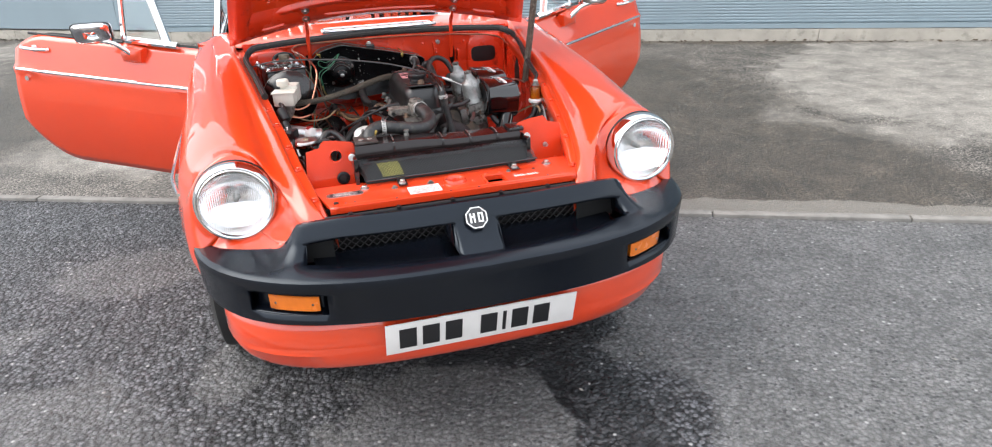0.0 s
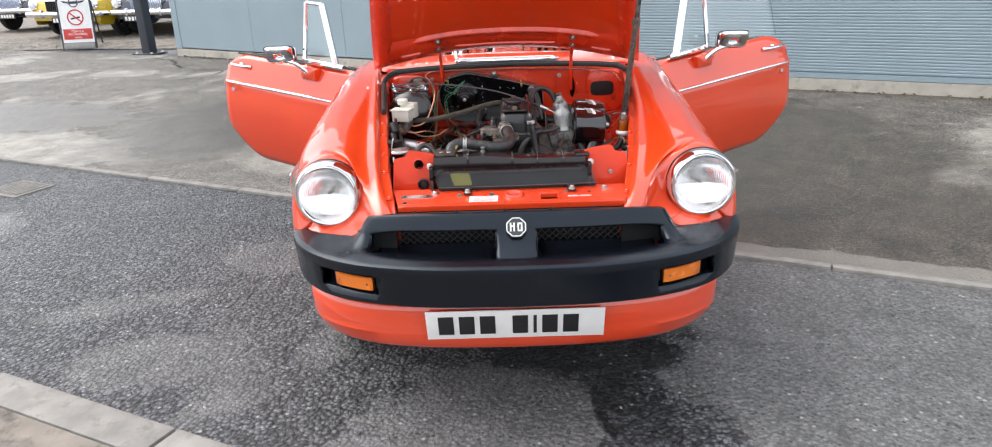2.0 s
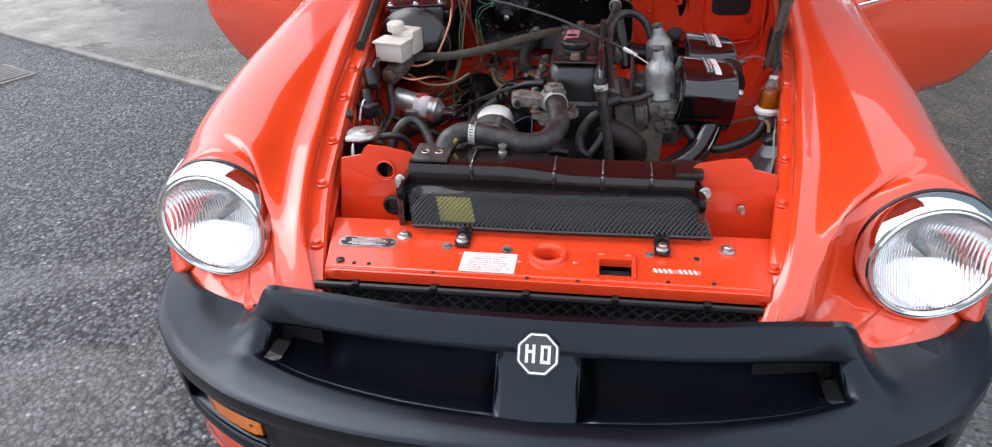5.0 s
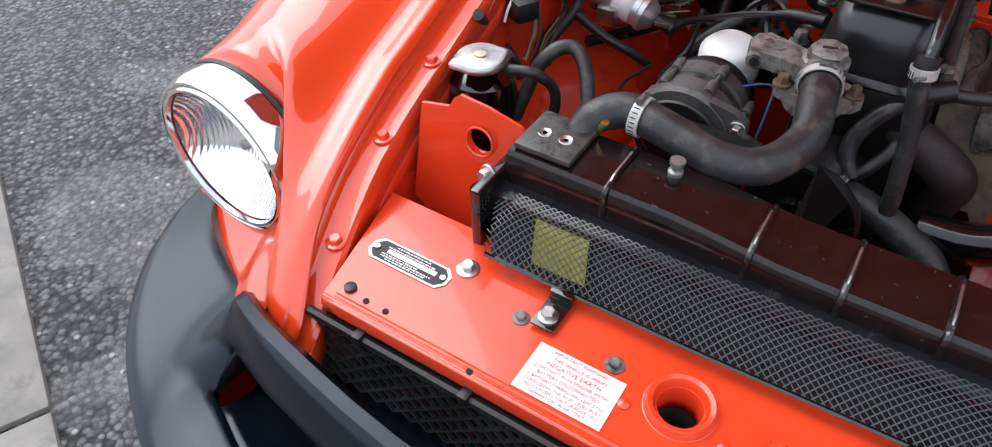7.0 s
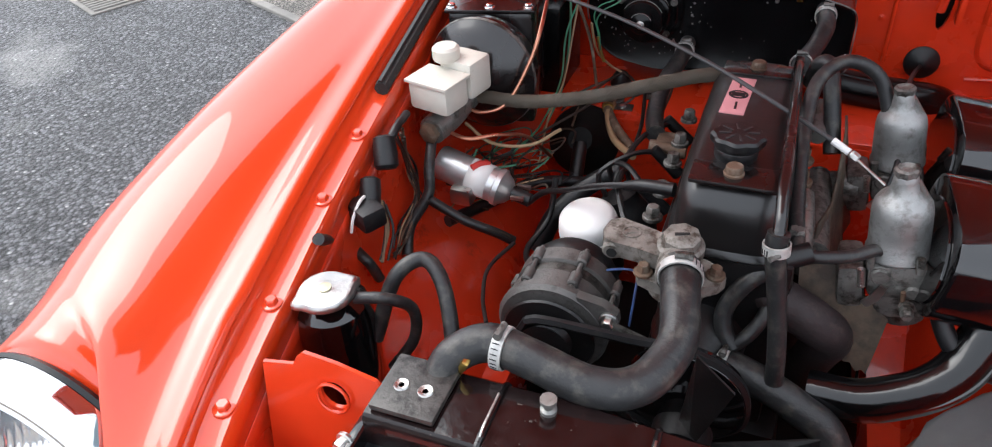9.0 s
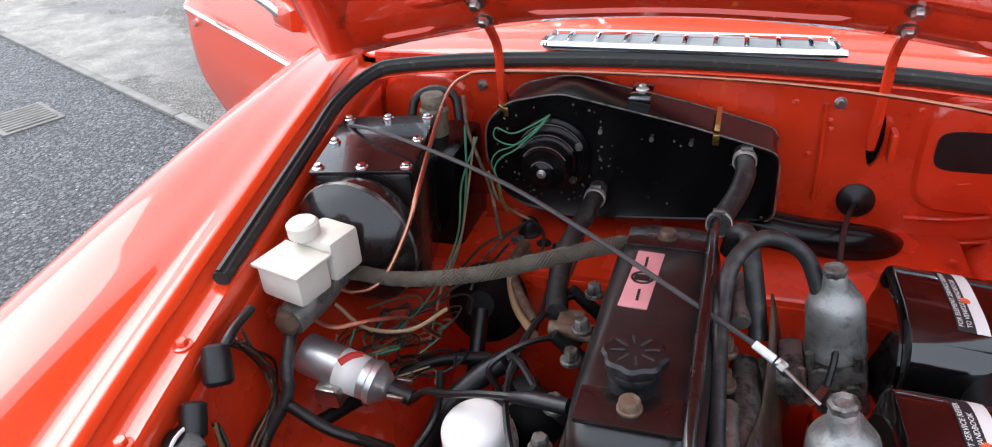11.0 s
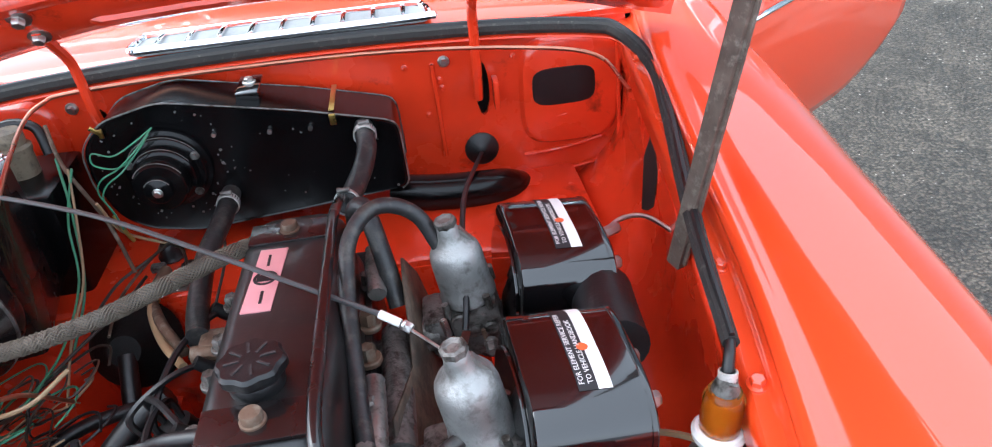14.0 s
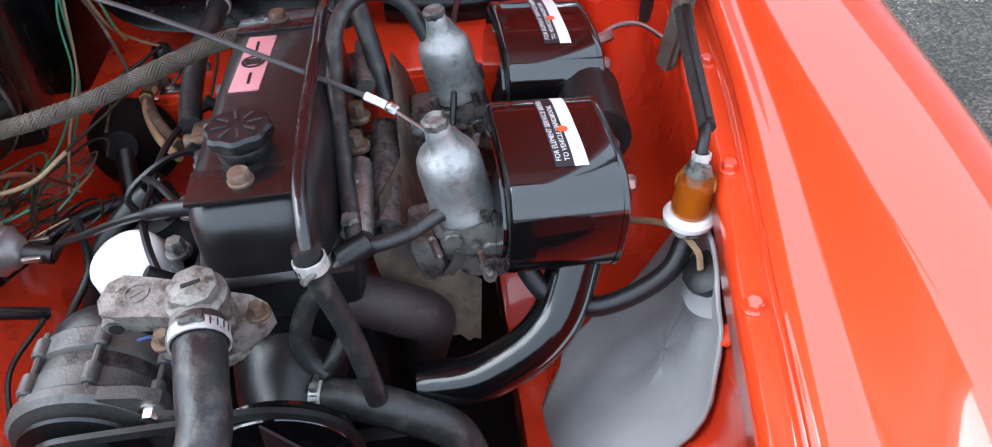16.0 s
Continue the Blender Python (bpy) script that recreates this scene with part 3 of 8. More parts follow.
# ---- the car ----
car = tagged(new("sports_car"), "orange-red classic roadster with open bonnet, open doors and black rubber bumper", "car")


def gap_x(y):
    """Half width of the bonnet opening at the wing's edge."""
    return curve(y, (0.16, 0.362), (0.20, 0.372), (0.40, 0.418), (0.70, 0.468), (1.0, 0.508), (1.3, 0.548), (1.75, 0.60))


def gap_z(y):
    return curve(y, (0.16, 0.666), (0.20, 0.690), (0.30, 0.745), (0.40, 0.782), (0.55, 0.818), (0.80, 0.860), (1.2, 0.912), (1.5, 0.945), (1.75, 0.955))


LAMP = Vector((0.603, 0.320, 0.720))
LAMP_AXIS = Vector((0.03, -1.0, 0.02)).normalized()


def eased(v, lo, hi):
    t = min(1.0, max(0.0, (v - lo) / (hi - lo)))
    return t * t * (3 - 2 * t)


def settle_wing(ob, s):
    """The old body is not quite true: the wings sit a centimetre towards the near side behind the lamps."""
    for v in ob.data.vertices:
        x, y = abs(v.co.x), v.co.y
        inner, back = eased(0.56 - x, 0.0, 0.09), eased(y, 0.36, 0.58)
        outer = 0.008 * (1 - back) - (0.011 if s < 0 else 0.015) * back
        near = -0.016 + 0.006 * back if s < 0 else -0.010 * (1 - eased(y, 0.62, 0.92))
        v.co.x += (outer * (1 - inner) + near * inner) * (1 - eased(y, 1.35, 1.70))


def wing_section(y):
    """Points across the wing from the bonnet gap over the crown to the lower edge."""
    xi, zi = gap_x(y), gap_z(y)
    xo = curve(y, (0.40, 0.742), (0.60, 0.757), (0.9, 0.764), (1.75, 0.764))
    zc = curve(y, (0.30, 0.826), (0.40, 0.838), (0.55, 0.865), (0.8, 0.899), (1.2, 0.934), (1.75, 0.948))
    xc = xi + (xo - xi) * curve(y, (0.40, 0.60), (0.8, 0.58), (1.2, 0.50), (1.75, 0.46))
    low = 0.24 if y > 0.88 else 0.50
    arch = 0.345 ** 2 - (y - 0.88) ** 2
    if arch > 0:
        low = max(low, 0.30 + math.sqrt(arch))
    mid = max(0.56, low + 0.04)
    drop = curve(y, (0.40, 0.046), (0.7, 0.052), (0.95, 0.052), (1.2, 0.040), (1.4, 0.030), (1.75, 0.028))
    # a shallow valley beside the gap, then a steep rise to the crown that fades out rearwards
    start = curve(y, (0.40, 0.046), (0.55, 0.046), (0.9, 0.036), (1.2, 0.03), (1.75, 0.03))
    wide = curve(y, (0.40, 0.066), (0.55, 0.060), (0.9, 0.036), (1.2, 0.04), (1.75, 0.05))
    rise = 0.6 * wide if y < 0.5 else wide * curve(y, (0.50, 0.60), (0.75, 0.52), (0.92, 0.38), (1.1, 0.25), (1.75, 0.12))
    rise = min(rise, 0.85 * (zc - zi - 0.008))
    return [Vector(p) for p in ((xi, y, zi), (xi + 0.011, y, zi + 0.009), (xi + start, y, zi + 0.008), (xi + start + wide, y, zi + 0.008 + rise), (xc, y, zc),
                                (xc + (xo - xc) * 0.58, y, zc - drop), (xo - 0.018, y, zc - 0.075 - drop), (xo, y, max(0.67, mid + 0.03)), (xo + 0.004, y, mid), (xo - 0.012, y, low))]


def lamp_ring(r, back, angles):
    u = Vector((1, 0, 0)) - LAMP_AXIS * LAMP_AXIS.x
    u.normalize()
    w = u.cross(LAMP_AXIS) * -1
    w = w if w.z > 0 else -w
    return [LAMP - LAMP_AXIS * back + (u * math.cos(radians(a)) + w * math.sin(radians(a))) * r for a in angles]


def inner_profile(y, out=0.0):
    """Side wall of the engine bay, from the gutter down."""
    x, z = gap_x(y) - 0.036 + out, gap_z(y) - 0.058
    return [(x, y, z), (x + 0.004, y, z - 0.06), (x, y, z - 0.13), (x - 0.02, y, z - 0.19), (x - 0.09, y, z - 0.255), (x - 0.155, y, z - 0.315), (x - 0.18, y, z - 0.40), (x - 0.18, y, 0.26)]


def mirrored(points, s):
    return [Vector((s * p[0], p[1], p[2])) for p in points]


NOSE_FOOT = Vector((0.462, 0.197, 0.630))


def wing_skin(s):
    ys = [1.74, 1.5, 1.25, 1.05, 0.9, 0.75, 0.62, 0.51, 0.445]
    keys = [wing_section(y) for y in ys]
    # towards the lamp the section bends forward on both sides of it
    fold = [wing_section(y)[k] for k, y in enumerate((0.285, 0.288, 0.302, 0.372, 0.425, 0.422, 0.412, 0.405, 0.392, 0.377))]
    near = [Vector(p) for p in ((0.350, 0.174, 0.660), (0.392, 0.186, 0.672), (0.428, 0.228, 0.690), (0.470, 0.346, 0.764), (0.585, 0.374, 0.838),
                                (0.672, 0.364, 0.803), (0.711, 0.362, 0.745), (0.722, 0.358, 0.690), (0.722, 0.344, 0.63), (0.712, 0.322, 0.58))]
    turns = (246, 226, 202, 150, 100, 52, 18, -14, -40, -62)
    ring = [lamp_ring(0.099, back, (a,))[0] for a, back in zip(turns, (0.007, 0.012, 0.020, 0.027, 0.024, 0.018, 0.014, 0.012, 0.010, 0.008))]
    # flat front face between the nose, the end of the bumper's beam and the lamp
    face = [NOSE_FOOT, Vector((0.468, 0.266, 0.652)), Vector((0.474, 0.318, 0.702))] + [a.lerp(b, 0.5) for a, b in zip(near[3:], ring[3:])]
    keys += [fold, near, face, ring]
    rows = [catmull(k, 44) for k in keys]
    cols = [catmull([r[j] for r in rows], 76) for j in range(44)]
    g = Geo()
    g.grid([mirrored([cols[j][i] for j in range(44)], s) for i in range(76)])
    # below the lamp, down to the bumper
    arc = lamp_ring(0.099, 0.006, (246, 256, 268, 282, 298))
    low = [NOSE_FOOT] + [Vector(p) for p in ((0.495, 0.203, 0.612), (0.55, 0.223, 0.597), (0.635, 0.262, 0.580), (0.712, 0.322, 0.575))]
    mid = [a.lerp(b, 0.5) + Vector((0, 0.003 * min(1, k), 0)) for k, (a, b) in enumerate(zip(arc, low))]
    a, b, c = catmull(arc, 20), catmull(mid, 20), catmull(low, 20)
    lines = [catmull([a[k], b[k], c[k]], 9) for k in range(20)]
    g.grid([mirrored(x, s) for x in lines])
    return g


for s in (-1, 1):
    wing = part("front_wing", wing_skin(s), PAINT, car, "glossy orange-red front wing", thick=0.003)
    settle_wing(wing, s)
    tip = Vector((0.350, 0.174, 0.660))
    nose_rows = [[tip.lerp(NOSE_FOOT, k / 6) + Vector((0, 0, dz)) for k in range(7)] for dz in (0.001, -0.02, -0.045, -0.07)]
    settle_wing(part("nose_return", Geo().grid([mirrored(r, s) for r in nose_rows]), PAINT, wing, "red front return of the wing", thick=0.002), s)
    # flange with bolts along the bonnet gap, a little narrower on the far side
    slim = 0.0 if s < 0 else 0.010
    g = Geo()
    rows = []
    for k in range(40):
        y = 0.168 + (1.50 - 0.168) * k / 39
        x, z = gap_x(y), gap_z(y)
        rows.append(mirrored([(x + 0.001, y, z), (x - 0.003, y, z - 0.016), (x - 0.008, y, z - 0.020), (x - 0.030 + slim, y, z - 0.022), (x - 0.034 + slim, y, z - 0.027), (x - 0.036 + slim, y, z - 0.060)], s))
    g.grid(rows)
    flange = part("bonnet_gutter", g, PAINT, car, "red flange with bolt heads", thick=0.002)
    settle_wing(flange, s)
    for y in (0.275, 0.400, 0.522, 0.680, 0.806, 0.94, 1.07, 1.205, 1.36) if s < 0 else (0.275, 0.400, 0.515, 0.634, 0.776, 0.920, 1.06, 1.20, 1.36):
        settle_wing(part("flange_bolt", hexa((s * (gap_x(y) - 0.019 + 0.45 * slim), y, gap_z(y) - 0.0215), (0, 0, 1), 0.0075, 0.007, 1.6 - 25 * slim), PAINT, flange), s)
    # headlamp
    eye, ahead = Vector((s * LAMP.x + (0.013 if s < 0 else 0.009), LAMP.y, LAMP.z)), Vector((s * LAMP_AXIS.x, LAMP_AXIS.y, LAMP_AXIS.z))

    def turned(profile, sides=48):
        return Geo().lathe(eye, ahead, profile, sides, False)

    lamp = part("headlamp", turned([(0.1060, -0.030), (0.1085, -0.026), (0.1095, -0.016), (0.1095, -0.005), (0.1085, 0.006), (0.1060, 0.014), (0.1030, 0.0195), (0.1005, 0.0205), (0.0985, 0.0175), (0.0975, 0.0200), (0.0950, 0.0225), (0.0920, 0.0215), (0.0905, 0.016)]), CHROME, car, "round headlamp with chrome bezel and fluted glass")
    part("rubber_ring", turned([(0.107, -0.032), (0.1115, -0.027), (0.1095, -0.022)]), RUBBER, lamp)
    part("reflector", turned([(0.091, 0.012), (0.086, 0.002), (0.076, -0.012), (0.060, -0.027), (0.04, -0.040), (0.02, -0.046), (0.010, -0.047)]), REFLECTOR, lamp)
    part("glass", turned([(0.001, 0.050), (0.03, 0.048), (0.06, 0.041), (0.08, 0.031), (0.0905, 0.018), (0.088, 0.015), (0.06, 0.036), (0.03, 0.044), (0.001, 0.046)], 40), LENS, lamp)
    part("bulb", turned([(0.001, -0.012), (0.006, -0.014), (0.009, -0.047)], 16), ALLOY, lamp)
    # inner wing: side wall of the engine bay
    g = Geo()
    rows = []
    for k in range(30):
        y = 0.215 + (1.52 - 0.215) * k / 29
        rows.append(mirrored(inner_profile(y, slim), s))
    g.grid([catmull(r, 18) for r in rows])
    wall_panel = part("inner_wing", g, BAY, car, "red painted inner wing of the engine bay", thick=0.003)
    if s < 0:
        settle_wing(wall_panel, s)
    # road wheel
    wheel = part("wheel", Geo().lathe((s * 0.60, 0.88, 0.293), (s, 0, 0), [(0.19, 0.01), (0.25, 0.0), (0.285, 0.02), (0.293, 0.05), (0.293, 0.10), (0.285, 0.135), (0.25, 0.15), (0.19, 0.145)], 40, False), TYRE, car, "black tyre on steel rim")
    part("rim", Geo().lathe((s * 0.60, 0.88, 0.293), (s, 0, 0), [(0.19, 0.01), (0.18, 0.05), (0.16, 0.09), (0.06, 0.12), (0.001, 0.12)], 32), STEEL, wheel)
    wheel = part("wheel", Geo().lathe((s * 0.60, 3.19, 0.293), (s, 0, 0), [(0.19, 0.01), (0.25, 0.0), (0.285, 0.02), (0.293, 0.05), (0.293, 0.10), (0.285, 0.135), (0.25, 0.15), (0.19, 0.145)], 40, False), TYRE, car, "black tyre on steel rim")
    part("rim", Geo().lathe((s * 0.60, 3.19, 0.293), (s, 0, 0), [(0.19, 0.01), (0.18, 0.05), (0.16, 0.09), (0.06, 0.12), (0.001, 0.12)], 32), STEEL, wheel)


# ---- bumper ----
def bumper_column(a):
    """Key points of the bumper's upper face at a (0 at the middle, 1 at the rear end of its side): lip, lower and upper edge of the opening, top."""
    lip = Vector((curve(a, (0, 0), (0.25, 0.2), (0.44, 0.35), (0.55, 0.44), (0.66, 0.535), (0.75, 0.605), (0.83, 0.665), (0.90, 0.715), (0.95, 0.740), (1, 0.752)), 0, 0.585))
    lip.y = curve(lip.x, (0, -0.045), (0.25, -0.032), (0.44, 0.012), (0.56, 0.075), (0.64, 0.145), (0.70, 0.235), (0.735, 0.36), (0.752, 0.58))
    top = Vector((curve(a, (0, 0), (0.25, 0.2), (0.44, 0.35), (0.55, 0.43), (0.66, 0.505), (0.75, 0.57), (0.83, 0.635), (0.90, 0.692), (0.95, 0.724), (1, 0.742)),
                  curve(a, (0, 0.105), (0.25, 0.115), (0.44, 0.140), (0.55, 0.162), (0.66, 0.20), (0.75, 0.228), (0.83, 0.262), (0.90, 0.32), (0.95, 0.42), (1, 0.58)),
                  curve(a, (0, 0.712), (0.25, 0.708), (0.44, 0.703), (0.54, 0.694), (0.585, 0.684), (0.615, 0.652), (0.65, 0.622), (0.70, 0.612), (0.75, 0.609), (0.83, 0.606), (0.90, 0.602), (0.95, 0.598), (1, 0.597))))
    low = Vector((lip.x + (top.x - lip.x) * 0.5, curve(a, (0, 0.012), (0.25, 0.030), (0.44, 0.065), (0.55, 0.10), (0.66, 0.125)), 0.603))
    high = Vector((top.x, curve(a, (0, 0.082), (0.25, 0.090), (0.44, 0.114), (0.55, 0.140), (0.66, 0.17)), curve(a, (0, 0.668), (0.44, 0.660), (0.55, 0.645), (0.66, 0.63))))
    if a > 0.56:
        k = min(1.0, (a - 0.56) / 0.10)
        edge = shoulder(lip, top)
        low = low.lerp(edge.lerp(top, 0.32), k)
        high = high.lerp(edge.lerp(top, 0.72), k)
    return lip, low, high, top


def shoulder(lip, top):
    """Where the lip's round ends and the upper face begins."""
    inw = (top - lip).normalized()
    return lip + Vector((inw.x, inw.y, 0)) * 0.016 + Vector((0, 0, 0.013))


steps = [0.0, 0.03, 0.06, 0.075, 0.12, 0.18, 0.25, 0.32, 0.38, 0.44, 0.48, 0.51, 0.535, 0.56, 0.585, 0.60, 0.615, 0.63, 0.65, 0.675, 0.70, 0.74, 0.78, 0.82, 0.86, 0.90, 0.93, 0.96, 1.0]
upper, floor_g = Geo(), Geo()
POCKET = (0.51, 0.74)
for s in (-1, 1):
    bands = [[], [], []]
    rows, floor_rows = [], []
    for a in steps:
        lip, low, high, top = bumper_column(a)
        back = max(0.0, (lip.y - 0.12) / 0.46)
        inw = (top - lip).normalized()
        edge, f = shoulder(lip, top), 1 - eased(a, 0.56, 0.66)
        base = 0.462 + 0.03 * back
        rows.append(mirrored([lip + inw * 0.08 + Vector((0, 0, base - 0.59)), lip + inw * 0.026 + Vector((0, 0, base - 0.589)), lip + inw * 0.012 + Vector((0, 0, base - 0.580)), lip + inw * 0.010 + Vector((0, 0, -0.088)), lip + inw * 0.004 + Vector((0, 0, -0.026)), lip + inw * 0.001 + Vector((0, 0, -0.016)), lip + Vector((0, 0, -0.004)), lip + inw * 0.003 + Vector((0, 0, 0.006))], s))
        bands[0].append(mirrored(catmull([lip + inw * 0.003 + Vector((0, 0, 0.006)), edge, edge.lerp(low, 0.5).lerp(lip.lerp(low, 0.6) + Vector((0, 0, 0.008)), f), low], 9), s))
        bands[1].append(mirrored(catmull([low, low.lerp(high, 0.5) + Vector((0, 0.004, -0.002)) * f, high], 6), s))
        bands[2].append(mirrored(catmull([high, high.lerp(top, 0.25) + Vector((0, -0.003, 0.0)) * f, high.lerp(top, 0.8) + Vector((0, -0.002, 0.001)) * f, top], 7) + [top + Vector((0, 0.012, -0.001)), top + Vector((0, 0.02, -0.012)), top + Vector((0, 0.02, -0.05))], s))
        if 0.07 < a < 0.56:
            deep = Vector((low.x, 0.215, 0.588))
            floor_rows.append(mirrored(catmull([low, low.lerp(deep, 0.3) + Vector((0, 0, -0.014)), deep], 7), s))
    upper.grid([r[:4] for r in rows])
    upper.grid([r[4:] for r in rows])
    upper.grid([rows[k][3:5] for k in range(len(steps)) if steps[k] <= POCKET[0]])
    upper.grid([rows[k][3:5] for k in range(len(steps)) if steps[k] >= POCKET[1]])
    upper.grid(bands[0])
    upper.grid(bands[2])
    upper.grid([bands[1][k] for k in range(len(steps)) if steps[k] <= 0.075])
    upper.grid([bands[1][k] for k in range(len(steps)) if steps[k] >= 0.56])
    floor_g.grid(floor_rows)
    for a in (0.075, 0.56):
        lip, low, high, top = bumper_column(a)
        q = len(floor_g.v)
        floor_g.v += [tuple(x) for x in mirrored([low, high, Vector((high.x, 0.215, 0.665)), Vector((low.x, 0.215, 0.588))], s)]
        floor_g.f.append((q, q + 1, q + 2, q + 3))
bumper = part("bumper", upper, BUMPER, car, "black moulded rubber front bumper with central pillar", thick=0.004, weld=True)
part("opening_lining", floor_g, BUMPER, bumper, thick=0.002, weld=True)
m = Matrix.Translation((0, 0.0735, 0.677)) @ Euler((radians(90 - 36), 0, 0)).to_matrix().to_4x4()
g = Geo()
g.v = []
ring = [m @ Vector((0.033 * math.cos(radians(22.5 + 45 * k)), 0.033 * math.sin(radians(22.5 + 45 * k)), 0)) for k in range(8)]
g.prism(ring, m.to_3x3() @ Vector((0, 0, 0.004)))
badge = part("badge", g, BLACK_GLOSS, bumper, "black octagonal badge with silver marks", smooth=0)
g = Geo()
for k in range(8):
    a, b = [Vector((0.0295 * math.cos(radians(22.5 + 45 * q)), 0.0295 * math.sin(radians(22.5 + 45 * q)), 0.0052)) for q in (k, k + 1)]
    g.tube([m @ a, m @ b], 0.0016, 6, 2)
for x in (-0.016, -0.006, 0.006, 0.016):
    g.box(m @ Vector((x, 0, 0.005)), (0.0042, 0.026, 0.002), 0, m.to_3x3().to_4x4())
g.box(m @ Vector((-0.011, 0.003, 0.005)), (0.012, 0.0042, 0.002), 0, m.to_3x3().to_4x4())
g.box(m @ Vector((0.011, 0.011, 0.005)), (0.012, 0.0042, 0.002), 0, m.to_3x3().to_4x4())
g.box(m @ Vector((0.011, -0.011, 0.005)), (0.012, 0.0042, 0.002), 0, m.to_3x3().to_4x4())
part("badge_marks", g, FILTER, badge)
# direction indicators let into pockets of the lower face
def pocket_point(a, deep, z, s):
    lip, low, high, top = bumper_column(a)
    inw = Vector((top.x - lip.x, top.y - lip.y, 0)).normalized()
    return Vector((s * (lip.x + inw.x * deep), lip.y + inw.y * deep, z))


for s in (-1, 1):
    cols = [POCKET[0] + (POCKET[1] - POCKET[0]) * k / 10 for k in range(11)]
    g = Geo().grid([[pocket_point(a, d, z, s) for d, z in ((0.009, 0.4975), (0.016, 0.501), (0.040, 0.508), (0.040, 0.552), (0.012, 0.558), (0.0035, 0.559))] for a in cols])
    for a in POCKET:
        k = len(g.v)
        g.v += [tuple(pocket_point(a, d, z, s)) for d, z in ((0.009, 0.4975), (0.040, 0.508), (0.040, 0.552), (0.0035, 0.559))]
        g.f.append((k, k + 1, k + 2, k + 3))
    part("indicator_pocket", g, BUMPER, bumper, "black recess round the indicator", thick=0.001)
    cols = [0.535 + 0.145 * k / 8 for k in range(9)]
    g = Geo().grid([[pocket_point(a, d + (0.004 if a in (cols[0], cols[-1]) else 0.0), z, s) for d, z in ((0.036, 0.510), (0.017, 0.508), (0.014, 0.511), (0.012, 0.549), (0.015, 0.552), (0.036, 0.552))] for a in cols], closed=True, caps=True)
    ind = part("indicator", g, AMBER, bumper, "amber direction indicator lens")
    for k in (0.14, 0.86):
        part("lens_screw", Geo().lathe(pocket_point(cols[0] + 0.145 * k, 0.0145, 0.530, s), pocket_point(0.6, -1, 0, s) - pocket_point(0.6, 0, 0, s), [(0.0035, 0), (0.0035, 0.002), (0.001, 0.0025)], 10), DIRTY, ind)
for ob in (bumper, *bumper.children_recursive):
    ob.data.transform(Matrix.Translation((0.011, 0, 0)))

# valance below the bumper
g, rows = Geo(), []
for k in range(49):
    u = -1 + k / 24
    x = 0.690 * math.sin(u * math.pi / 2) if abs(u) < 1 else 0.690 * u
    y = curve(abs(x), (0, 0.028), (0.3, 0.038), (0.48, 0.075), (0.60, 0.15), (0.662, 0.25), (0.690, 0.46))
    lift = 0.022 * (abs(x) / 0.7) ** 2 + 0.05 * max(0.0, (abs(x) - 0.60) / 0.09) ** 2
    rows.append([Vector((x * f, y + dy, z)) for f, dy, z in ((1.0, 0.02, 0.47), (1.0, 0.0, 0.43), (1.0, 0.004, 0.375 + lift * 0.3), (0.998, 0.008, 0.362 + lift * 0.4), (1.0, 0.006, 0.350 + lift * 0.4), (0.992, 0.030, 0.300 + lift), (0.985, 0.038, 0.287 + lift), (0.96, 0.075, 0.272 + lift), (0.95, 0.12, 0.272 + lift))])
g.grid(rows)
part("valance", g, PAINT, car, "red front valance below the bumper", thick=0.003)
# number plate
m = Matrix.Translation((0, 0.012, 0.395)) @ Euler((radians(90 + 17), 0, 0)).to_matrix().to_4x4()
plate = part("number_plate", Geo().box((0, 0, 0), (0.53, 0.112, 0.004), 0.0015), PAPER, car, "white number plate with black marks")
plate.data.transform(m)
x = -0.232
for k in range(8):
    if k == 3:
        x += 0.035
        continue
    w = 0.016 if k == 5 else 0.052
    mark = part("plate_mark", Geo().box((x + w / 2, 0.0, 0.0035), (w - 0.006, 0.072, 0.002), 0.0008), INK, plate)
    mark.data.transform(m)
    x += w + 0.010

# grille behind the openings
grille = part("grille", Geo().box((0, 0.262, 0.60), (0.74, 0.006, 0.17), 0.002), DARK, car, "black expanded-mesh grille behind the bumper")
g = Geo()
for k in range(33):
    for sgn in (-1, 1):
        x0 = -0.365 + k * 0.0228
        pts = []
        for j in range(13):
            pts.append(Vector((x0 + sgn * (0.0114 if j % 2 else 0.0), 0.206 - 0.010 * j / 12, 0.676 - 0.0098 * j)))
        for q in range(12):
            d = pts[q + 1] - pts[q]
            w = Vector((0.0016, 0, 0))
            b = len(g.v)
            g.v += [tuple(pts[q] - w), tuple(pts[q] + w), tuple(pts[q + 1] + w), tuple(pts[q + 1] - w)]
            g.f.append((b, b + 1, b + 2, b + 3))
part("mesh", g, plain("dull_mesh_wire", (0.030, 0.030, 0.031), 0.35, metal=0.2, vary=0.3), grille, "dull black expanded mesh", smooth=0, thick=0.005)
# added dark plates hide the red wing returns, for the opening's dark inside
for s in (-1, 1):
    blank = [Vector((0.345, 0.166, z)).lerp(Vector((0.468, 0.188, z)), k) for z, k in ((0.664, 0), (0.640, 1), (0.575, 1), (0.575, 0))]
    part("grille_end", Geo().prism(mirrored([p + Vector((-0.011 * s, 0, 0)) for p in blank], s), Vector((0, 0.003, 0))), DARK, grille, "added dark plate hiding the red wing return")
g = Geo()
g.tube([(x, 0.206, 0.680) for x in (-0.37, -0.2, 0, 0.2, 0.37)], 0.006, 8)
part("grille_rail", g, RUBBER, grille)
